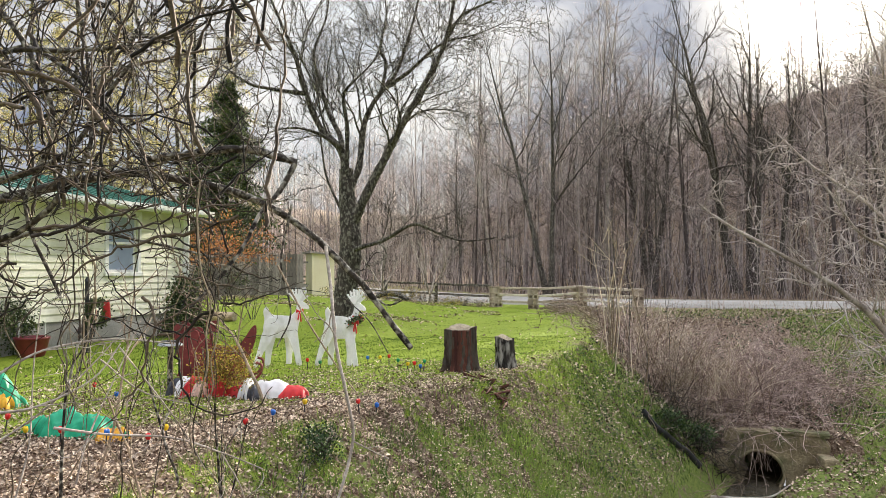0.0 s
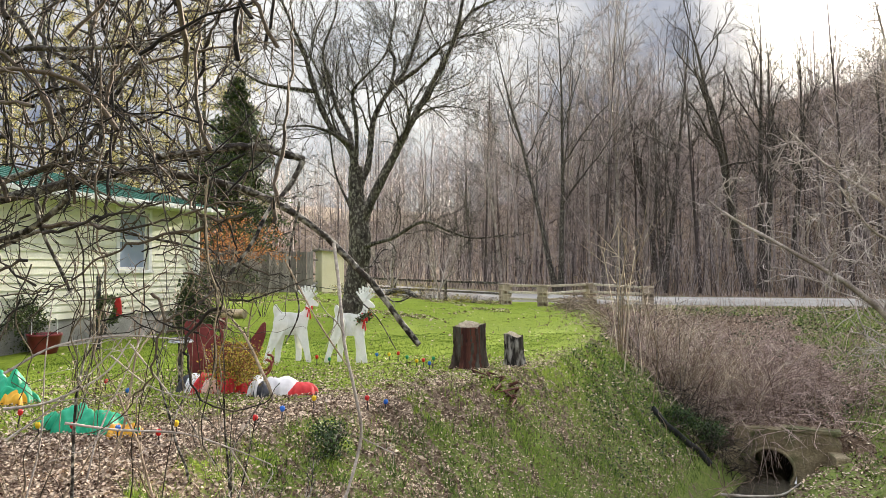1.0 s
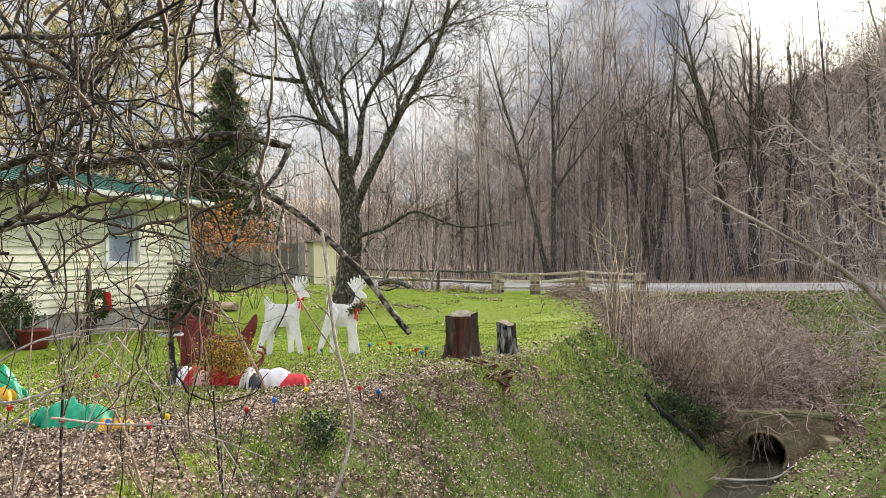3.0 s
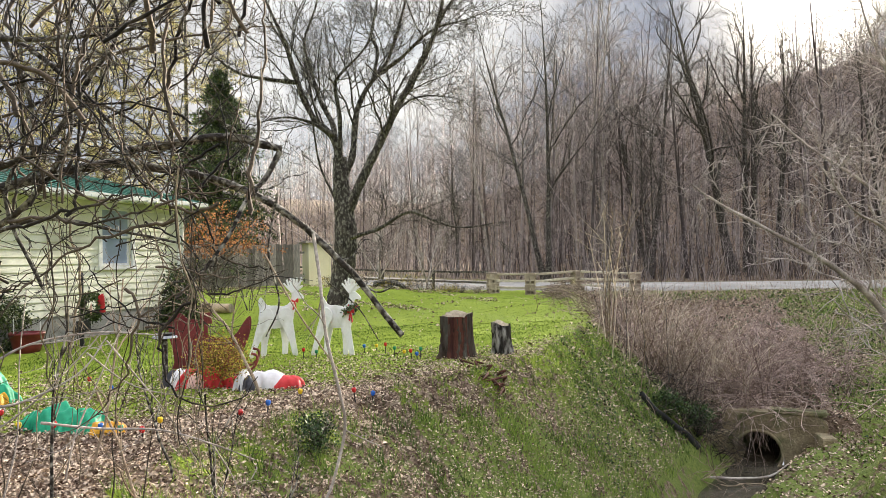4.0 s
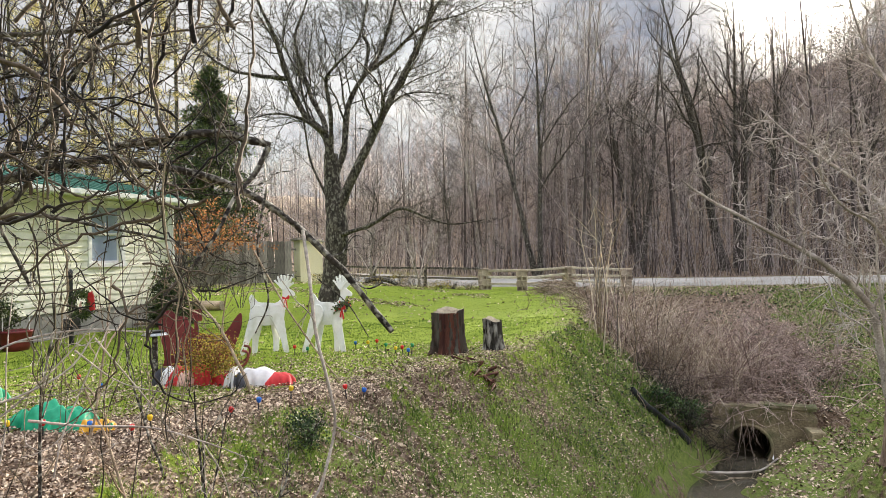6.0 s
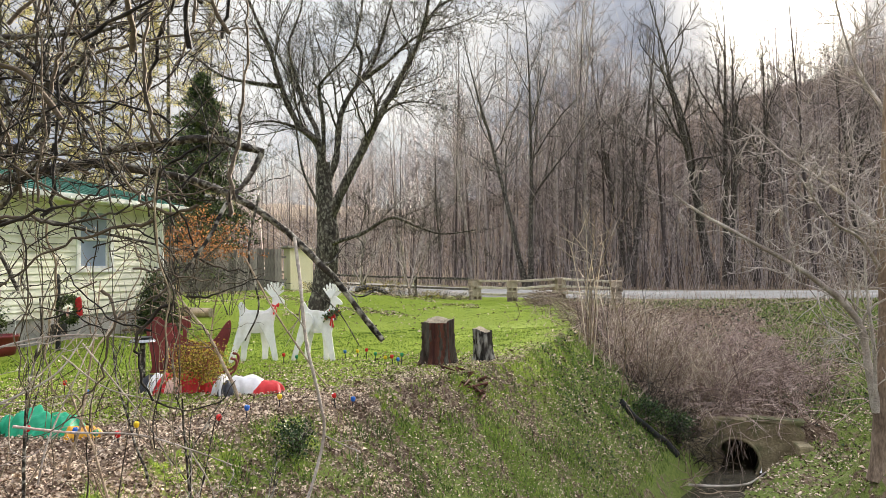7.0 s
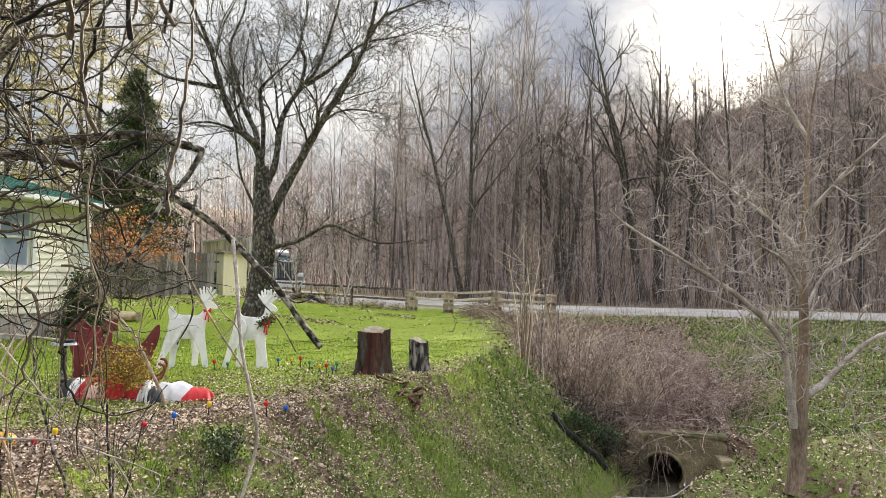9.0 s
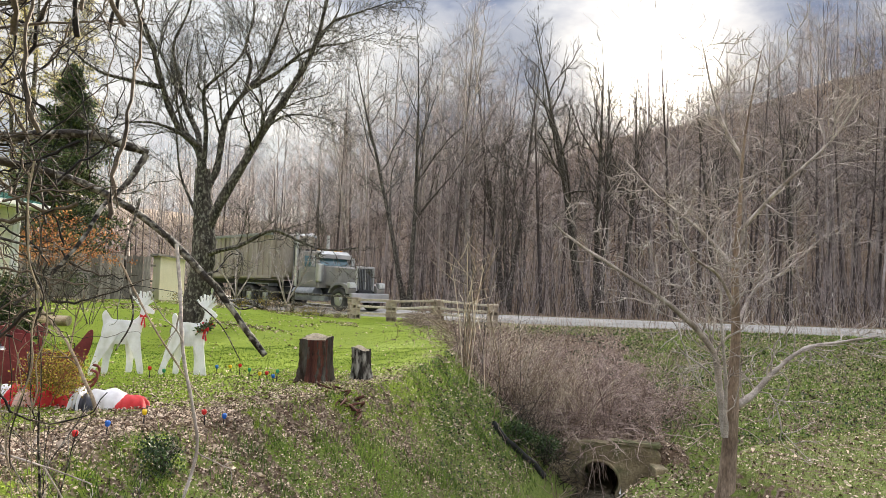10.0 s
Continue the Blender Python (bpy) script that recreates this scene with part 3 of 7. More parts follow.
# ---- far woods ----
def far_tree(seed, height, radius, kids, first, twigs, segs_b=2, segs_t=1, spread=0.95):
    """A slim woodland tree: trunk, steep side branches, twigs, all in one mesh."""
    rng = np.random.default_rng(seed)
    t = Tubes()
    n = 6
    lean = rng.normal(0, 0.035, 2)
    z = np.linspace(-0.4, height, n + 1)
    wob = np.cumsum(rng.normal(0, 0.012 * height / n, (n + 1, 2)), 0)
    pts = np.stack([lean[0] * z + wob[:, 0], lean[1] * z + wob[:, 1], z], 1)
    rad = radius * np.linspace(1, 0.06, n + 1)
    t.add(pts, rad, 5 if segs_b > 1 else 3)
    for i in range(kids):
        u = first + (0.97 - first) * (i + rng.random()) / kids
        k = min(int(u * n), n - 1)
        at = pts[k] + (pts[k + 1] - pts[k]) * (u * n - k)
        a, el = rng.uniform(0, 6.283), rng.uniform(0.5, 1.3) * spread + 0.05
        d = np.array([math.cos(a) * math.sin(el), math.sin(a) * math.sin(el), math.cos(el)])
        ln = height * rng.uniform(0.22, 0.42) * (1.3 - u)
        q = [at]
        for _ in range(segs_b):
            d = d + rng.normal(0, 0.10, 3) + np.array([0, 0, 0.06])
            d /= np.linalg.norm(d)
            q.append(q[-1] + d * ln / segs_b)
        q = np.array(q)
        r0 = max(radius * (1 - u) * 0.5, 0.014)
        t.add(q, np.linspace(r0, 0.006, segs_b + 1), 3)
        for j in range(twigs):
            w = rng.uniform(0.2, 1.0)
            m = min(int(w * segs_b), segs_b - 1)
            p0 = q[m] + (q[m + 1] - q[m]) * (w * segs_b - m)
            e = d + rng.normal(0, 0.55, 3)
            e /= np.linalg.norm(e)
            l2 = ln * rng.uniform(0.25, 0.6)
            if segs_t == 1:
                t.add(np.array([p0, p0 + e * l2]), [0.010, 0.004], 3)
            else:
                e2 = e + rng.normal(0, 0.25, 3)
                t.add(np.array([p0, p0 + e * l2 * 0.5, p0 + e * l2 * 0.5 + e2 * l2 * 0.5]), [0.010, 0.007, 0.003], 3)
    return t.arrays()


near_kinds = [far_tree(100 + i, h, r, k, f, 7, 2, 1) for i, (h, r, k, f) in enumerate(
    [(17, 0.10, 26, 0.25), (19, 0.13, 26, 0.3), (15, 0.08, 24, 0.2), (20, 0.11, 26, 0.35), (13, 0.06, 24, 0.12), (16, 0.14, 26, 0.25), (18, 0.09, 24, 0.3), (8, 0.04, 22, 0.06)])]
far_kinds = [far_tree(200 + i, h, r * 0.8, 22, f, 2, 1, 1) for i, (h, r, f) in enumerate(
    [(17, 0.13, 0.2), (19, 0.16, 0.3), (15, 0.10, 0.15), (20, 0.14, 0.3), (12, 0.08, 0.1), (7, 0.05, 0.05)])]


def scatter_trees(kinds, count, seed, accept, r0, r1, size=(0.75, 1.15)):
    rng = np.random.default_rng(seed)
    vs, qs, base, made = [], [], 0, 0
    while made < count:
        az, r = radians(rng.uniform(-40, 60)), math.sqrt(rng.uniform(r0 * r0, r1 * r1))
        x, y = r * math.sin(az), r * math.cos(az)
        pick, s, turn, keep = int(rng.integers(len(kinds))), rng.uniform(*size), rng.uniform(0, 6.283), rng.random()
        if keep > accept(x, y, math.degrees(az), r):
            continue
        v, q = kinds[pick]
        c, sn = math.cos(turn) * s, math.sin(turn) * s
        tall = s * (0.80 if 17 < math.degrees(az) < 36 else 1.0)
        vs.append(np.stack([v[:, 0] * c - v[:, 1] * sn + x, v[:, 0] * sn + v[:, 1] * c + y, v[:, 2] * tall + gz(x, y)], 1))
        qs.append(q + base)
        base += len(v)
        made += 1
    return np.concatenate(vs), np.concatenate(qs)


def woods_ok(x, y, az, r):
    d, s = to_line(np.array([x]), np.array([y]), ROAD)
    if s[0] > 0 or d[0] < 7:
        return 0.0
    if az < -7 and r < 58:
        return 0.0
    return 0.75 if 24 < az < 30 and r > 70 else 1.0


wv, wq = scatter_trees(near_kinds, 300, 5, woods_ok, 38, 78)
tagged(build("bare_woods", wv, wq, WOODS, smooth=True), "leafless slender trees on the lower wooded slope", "woods", kind="stuff")
wv, wq = scatter_trees(far_kinds, 1250, 6, woods_ok, 66, 190, (0.7, 1.1))
tagged(build("hillside_woods", wv, wq, WOODS, smooth=True), "dense leafless winter woodland covering the hillside", "woods", kind="stuff")

# ---- yard tree ----


def thing(name, label, category, at=(0, 0, 0), rz=0, group="", kind=""):
    ob = new(name)
    ob.empty_display_size = 0.1
    ob.matrix_world = pose(*at, 0, 0, rz)
    return tagged(ob, label, category, group, kind)


def limb(tubes, rng, pts, r0, r1, kids=10, depth=2, length=2.2, spread=0.9, sides=8, first=0.25, lift=0.06, min_r=0.006, wander=0.26):
    """A limb along given points, with side branches grown from it."""
    line = smooth_line(pts, 5)
    radii = r0 + (r1 - r0) * np.linspace(0, 1, len(line)) ** 0.8
    radii = radii * (1 + 0.06 * np.sin(np.arange(len(line)) * 1.7) + rng.normal(0, 0.06, len(line)))
    line = line + rng.normal(0, 0.16, line.shape) * radii[:, None] * np.linspace(0, 1, len(line))[:, None]
    tubes.add(line, radii, sides)
    for i in range(kids):
        u = first + (1 - first) * (i + rng.uniform(0, 1)) / kids
        k = min(int(u * (len(line) - 1)), len(line) - 2)
        ax = line[k + 1] - line[k]
        ax /= np.linalg.norm(ax)
        side = np.cross(ax, rng.normal(0, 1, 3))
        side /= np.linalg.norm(side)
        a = rng.uniform(0.5, 1.2) * spread
        grow(tubes, rng, line[k], ax * math.cos(a) + side * math.sin(a), length * rng.uniform(0.5, 1.2) * (1.2 - 0.5 * u),
             max(radii[k] * rng.uniform(0.22, 0.40), min_r), depth, 6, 0.95, wander, lift, 0.55, min_r, 0.15, (6, 4, 3, 3), 0)


def yard_tree():
    base = thing("yard_tree", "large leafless dark-barked tree on the lawn", "tree", (-2.75, 19.6, gz(-2.75, 19.6) - 0.1))
    rng = np.random.default_rng(11)
    t = Tubes()
    trunk = smooth_line([(0, 0, 0), (0.10, 0, 0.8), (0.22, 0.0, 1.6), (0.25, 0, 2.5), (0.16, 0.03, 3.4), (0.12, 0.05, 4.3)], 6)
    tr = np.interp(np.linspace(0, 1, len(trunk)), [0, 0.08, 0.2, 0.55, 0.75, 1], [0.50, 0.36, 0.30, 0.30, 0.24, 0.19])
    tr = tr * (1 + 0.05 * np.sin(np.arange(len(tr)) * 1.9))
    t.add(trunk, tr, 18)
    t.make("trunk", BARK, base)
    # limb lines, thickness at both ends, side branches, their length
    limbs = [
        ([(0.25, -0.05, 2.7), (0.79, -0.2, 3.78), (1.24, -0.3, 4.62), (1.68, -0.4, 5.46), (2.23, -0.5, 6.43), (2.78, -0.5, 7.52), (3.08, -0.5, 8.91), (3.3, -0.5, 10.2)], 0.20, 0.07, 15, 1.9),
        ([(0.12, 0.02, 4.1), (-0.02, 0.1, 4.82), (-0.62, 0.2, 5.48), (-1.05, 0.2, 6.54), (-1.28, 0.1, 7.41), (-1.66, 0.0, 8.27), (-2.2, 0, 9.6)], 0.17, 0.06, 14, 1.9),
        ([(0.0, 0.05, 4.9), (-0.10, 0.3, 5.3), (-0.46, 0.6, 5.99), (-0.75, 0.8, 6.96), (-0.93, 0.9, 7.75), (-0.6, 1.0, 8.8), (-0.5, 1.0, 9.8)], 0.12, 0.04, 12, 1.7),
        ([(0.20, 0.0, 3.7), (0.46, 0.1, 4.36), (0.60, 0.3, 5.68), (1.05, 0.4, 6.53), (1.50, 0.5, 7.18), (1.93, 0.5, 8.57), (2.2, 0.5, 9.8)], 0.15, 0.05, 14, 1.9),
        ([(0.15, -0.1, 4.2), (0.19, -0.3, 5.34), (0.10, -0.4, 6.14), (0.28, -0.5, 6.46), (1.01, -0.6, 7.24), (1.3, -0.6, 8.6)], 0.10, 0.03, 12, 1.7),
        ([(1.10, 0.4, 6.6), (1.81, 0.2, 7.01), (2.38, 0.0, 7.48), (2.87, -0.2, 7.73), (3.58, -0.5, 7.81), (4.4, -0.8, 8.05)], 0.09, 0.02, 11, 1.5),
        ([(0.0, 0, 4.9), (-0.7, -0.2, 5.27), (-1.36, -0.5, 5.32), (-1.98, -0.8, 5.07)], 0.08, 0.02, 9, 1.4),
        ([(-0.98, 0.2, 6.4), (-1.88, -0.1, 6.46), (-2.52, -0.3, 6.59), (-3.27, -0.5, 7.11), (-4.1, -0.6, 7.3)], 0.09, 0.02, 10, 1.6),
        ([(0.30, -0.1, 2.1), (0.64, -0.4, 2.18), (1.25, -0.7, 2.36), (2.01, -0.9, 2.75), (2.71, -1.0, 2.48), (3.32, -1.2, 2.30), (4.12, -1.3, 2.39)], 0.10, 0.03, 12, 1.0),
        ([(1.05, 0.4, 6.53), (1.15, 0.6, 7.35), (0.98, 0.7, 7.85), (1.15, 0.8, 8.8), (1.0, 0.8, 9.9)], 0.09, 0.03, 11, 1.6),
        ([(2.85, -0.5, 7.7), (3.26, -0.6, 8.3), (3.96, -0.8, 8.58), (4.8, -1.0, 8.9)], 0.07, 0.02, 9, 1.4),
        ([(1.59, -0.4, 5.35), (2.1, -0.6, 5.7), (2.66, -0.8, 5.75), (3.48, -1.0, 5.6)], 0.06, 0.015, 9, 1.3),
        ([(-0.05, 0.4, 3.2), (-0.5, 0.5, 4.2), (-0.75, 0.6, 5.6), (-1.3, 0.7, 6.6)], 0.06, 0.02, 8, 1.4),
    ]
    for pts, r0, r1, k, ln in limbs:
        u = Tubes()
        limb(u, rng, pts, r0 * 0.74, r1 * 0.5, k + 5, 2, ln * 1.35, wander=0.21)
        u.make("limb", BARK, base)
    return base


yard_tree()


# ---- house ----
HC = Vector((-6.45, 18.0, 0))
HA = Vector((-1.45, -4.38, 0)).normalized()      # along the long wall
HB = Vector((HA.y, -HA.x, 0)) * 1.0             # back into the house
if HB.x > 0:
    HB = -HB
HM = Matrix(((HA.x, HB.x, 0, HC.x), (HA.y, HB.y, 0, HC.y), (0, 0, 1, 0), (0, 0, 0, 1)))
HL, HD, EAVE, FND = 10.0, 6.4, 3.05, 0.55


def house():
    base = new("house")
    base.matrix_world = HM
    tagged(base, "cream clapboard house with green metal roof", "house")
    # foundation and wall body, with a window opening
    bm = box(HL, HD, FND + 0.5, (HL / 2, HD / 2, -0.5))
    part("foundation", bm, FOUNDATION, base, "grey concrete foundation")
    wx0, wx1, wz0, wz1 = 1.62, 2.50, 1.52, 2.78
    bm = bmesh.new()
    for x0, x1, z0, z1 in ((0, wx0, FND, EAVE), (wx1, HL, FND, EAVE), (wx0, wx1, FND, wz0), (wx0, wx1, wz1, EAVE)):
        box(x1 - x0, 0.15, z1 - z0, ((x0 + x1) / 2, 0.095, z0), bm=bm)
    box(HL, 0.15, EAVE - FND, (HL / 2, HD - 0.1, FND), bm=bm)
    part("wall", bm, SIDING, base)
    for x in (0.095, HL - 0.095):
        bm = plate([(0.17, FND), (HD - 0.175, FND), (HD - 0.175, EAVE), (HD / 2, EAVE + 0.72), (0.17, EAVE)], 0.15, axis="x")
        bmesh.ops.translate(bm, vec=(x, 0, 0), verts=bm.verts)
        part("gable_wall", bm, SIDING, base)
    # clapboards, each lapped over the one below
    n = 17
    hgt = (EAVE - FND) / n
    for i in range(n):
        z0, z1 = FND + i * hgt - 0.012, FND + (i + 1) * hgt
        spans = [(0.06, HL - 0.02)] if z1 < wz0 + 0.02 or z0 > wz1 - 0.02 else [(0.06, wx0 - 0.09), (wx1 + 0.09, HL - 0.02)]
        for s0, s1 in spans:
            bm = bmesh.new()
            pts = [(0.0, z0), (-0.034, z0 + 0.004), (-0.008, z1), (0.018, z1)]
            a = [bm.verts.new((s0, y, z)) for y, z in pts]
            b = [bm.verts.new((s1, y, z)) for y, z in pts]
            for k in range(4):
                bm.faces.new((a[k], a[(k + 1) % 4], b[(k + 1) % 4], b[k]))
            bm.faces.new(a)
            bm.faces.new(b[::-1])
            part("clapboard", bm, SIDING, base)
    part("corner_board", box(0.12, 0.12, EAVE - FND - 0.05, (0.0, -0.005, FND + 0.0), 0.006), WHITE, base, "white corner trim")
    part("downspout", rod(0.04, 0.04, EAVE - 0.3, (-0.09, -0.07, 0.1), sides=10), WHITE, base, "white metal downspout")
    # window
    win = part("window", box(0.10, 0.05, wz1 - wz0 + 0.2, (wx0 - 0.05, -0.03, wz0 - 0.1), 0.006), WHITE, base, "white framed sash window")
    bm = box(0.10, 0.05, wz1 - wz0 + 0.2, (wx1 + 0.05, -0.03, wz0 - 0.1), 0.006)
    box(wx1 - wx0, 0.05, 0.10, ((wx0 + wx1) / 2, -0.03, wz1), 0.006, bm)
    box(wx1 - wx0 + 0.24, 0.09, 0.08, ((wx0 + wx1) / 2, -0.04, wz0 - 0.09), 0.006, bm)
    part("window_trim", bm, WHITE, win)
    zm = (wz0 + wz1) / 2
    for z0, z1, y in ((wz0, zm + 0.02, 0.05), (zm - 0.02, wz1, 0.02)):
        bm = bmesh.new()
        for x in (wx0 + 0.03, wx1 - 0.03):
            box(0.05, 0.03, z1 - z0, (x, y, z0), 0.004, bm)
        for z in (z0, z1 - 0.05):
            box(wx1 - wx0 - 0.1, 0.028, 0.05, ((wx0 + wx1) / 2, y, z), 0.004, bm)
        part("sash", bm, WHITE, win)
        part("pane", box(wx1 - wx0 - 0.1, 0.006, z1 - z0 - 0.1, ((wx0 + wx1) / 2, y, z0 + 0.05)), GLASS_DAY, win, "curtained glass pane")
    # roof: two slopes of ribbed metal, fascia, gutter, soffit
    over, ridge = 0.45, EAVE + 0.78
    sl = math.atan2(ridge - EAVE - 0.02, HD / 2)
    for side in (0, 1):
        ln = HD / 2 / math.cos(sl) + over
        bm = box(HL + 0.9, ln, 0.05)
        bmesh.ops.translate(bm, vec=(0, -ln / 2, 0), verts=bm.verts)
        m = Matrix.Translation((HL / 2, HD / 2, ridge + 0.02)) @ Matrix.Rotation(radians(180) if side else 0, 4, "Z") @ Matrix.Rotation(sl, 4, "X")
        bmesh.ops.transform(bm, matrix=m, verts=bm.verts)
        slope = part("roof_slope", bm, ROOF, base, "green ribbed metal roofing")
        rib = None
        for k in range(30 if side == 0 else 12):
            n_r = 29 if side == 0 else 11
            if rib is None:
                rib = part("rib", box(0.035, ln, 0.03), ROOF, slope)
                ob = rib
            else:
                ob = rib.copy()
                scene.collection.objects.link(ob)
            ob.matrix_basis = m @ Matrix.Translation((-(HL + 0.8) / 2 + k * (HL + 0.8) / n_r, -ln / 2, 0.048))
    ze = EAVE - over * math.sin(sl)
    part("soffit", box(HL + 0.8, over - 0.05, 0.03, (HL / 2, -over / 2 - 0.0, ze - 0.03)), WHITE, base)
    part("fascia", box(HL + 0.9, 0.03, 0.16, (HL / 2, -over + 0.0, ze - 0.07), 0.005), WHITE, base, "white fascia board")
    bm = bmesh.new()
    prof = [(0, 0), (0.0, -0.09), (-0.03, -0.12), (-0.09, -0.12), (-0.115, -0.09), (-0.12, 0.0), (-0.105, 0.0), (-0.08, -0.10), (-0.02, -0.10), (-0.012, 0)]
    a = [bm.verts.new((-0.45, y, z)) for y, z in prof]
    b = [bm.verts.new((HL + 0.45, y, z)) for y, z in prof]
    for k in range(len(prof)):
        j = (k + 1) % len(prof)
        bm.faces.new((a[k], a[j], b[j], b[k]))
    bmesh.ops.translate(bm, vec=(0, -over - 0.02, ze + 0.07), verts=bm.verts)
    part("gutter", bm, WHITE, base, "white metal gutter")
    bulb = part("clip_bulb", box(0.03, 0.03, 0.06, (0, 0, -0.02), 0.008), WHITE, base)
    bulb.location = (0.1, -over - 0.15, ze - 0.02)
    for k in range(1, 36):
        ob = bulb.copy()
        scene.collection.objects.link(ob)
        ob.location = (0.1 + k * 0.27, -over - 0.15, ze - 0.02)
    part("crawl_vent", box(0.42, 0.04, 0.24, (3.05, -0.02, 0.16), 0.01), BLACK, base, "dark foundation vent")


house()


# ---- stumps ----
def stump(x, y, h, r, seed, core, label, lean=0.0):
    base = thing("tree_stump", label, "stump", (x, y, gz(x, y) - 0.06), group="sawn stumps on the bank")
    rng = np.random.default_rng(seed)
    nz, na = 18, 84
    ph = rng.uniform(0, 6.28, 6)
    ridge = np.repeat(rng.uniform(-1, 1, 28), 3) + rng.normal(0, 0.25, 84)
    V = []
    for i in range(nz + 1):
        u = i / nz
        for k in range(na):
            a = 2 * math.pi * k / na
            rr = r * (1 + 0.42 * (1 - u) ** 4 * (0.6 + 0.5 * math.sin(4 * a + ph[0])) + 0.05 * math.sin(5 * a + ph[1]) + 0.05 * math.sin(9 * a + ph[2] + u)
                      + 0.11 * ridge[(k + int(2 * math.sin(7 * u + k // 9))) % 84] + rng.normal(0, 0.022))
            top = h * (1 + 0.05 * math.sin(a + ph[4]) + 0.03 * math.sin(3 * a + ph[5]))
            V.append((rr * math.cos(a) + lean * u, rr * math.sin(a), u * top))
    i = np.arange(nz * na).reshape(nz, na)
    F = np.stack([i, np.roll(i, -1, 1), np.roll(i, -1, 1) + na, i + na], -1).reshape(-1, 4)
    build("bark", V, F, STUMPBARK if core else STUMPGREY, base, False)
    rim = [V[nz * na + k] for k in range(na)]
    ring2 = [(p[0] * 0.55 + lean * 0.4, p[1] * 0.55, p[2] - 0.015 - 0.02 * rng.random()) for p in rim]
    mid = (lean, 0, h * 0.95)
    TV = rim + ring2 + [mid]
    k = np.arange(na)
    TF = np.stack([k, (k + 1) % na, (k + 1) % na + na, k + na], 1)
    TT = np.stack([k + na, (k + 1) % na + na, np.full(na, 2 * na)], 1)
    build("cut_top", TV, [TF, TT], CUTWOOD, base, True, "rough grey sawn top")
    if core:
        # bare rotten face where the bark has come off
        V = []
        for i in range(nz + 1):
            u = i / nz
            for k in range(15):
                a = radians(-128 + 84 * k / 14)
                rr = r * (1.035 + 0.30 * (1 - u) ** 4 + 0.02 * math.sin(23 * a + 2 * u) + rng.normal(0, 0.02)) - (0.10 * r if k in (0, 14) else 0)
                V.append((rr * math.cos(a) + lean * u, rr * math.sin(a), (0.02 + 0.95 * u) * h))
        i = np.arange((nz + 1) * 15).reshape(nz + 1, 15)
        F = np.stack([i[:-1, :-1], i[:-1, 1:], i[1:, 1:], i[1:, :-1]], -1).reshape(-1, 4)
        build("bare_face", V, F, STUMPCORE, base, True, "reddish brown rotten wood face")
    return base


stump(0.27, 11.3, 0.70, 0.235, 3, True, "thick dark red-brown sawn stump at lawn edge")
stump(1.02, 11.75, 0.55, 0.145, 8, False, "smaller grey-barked stump at lawn edge", -0.02)


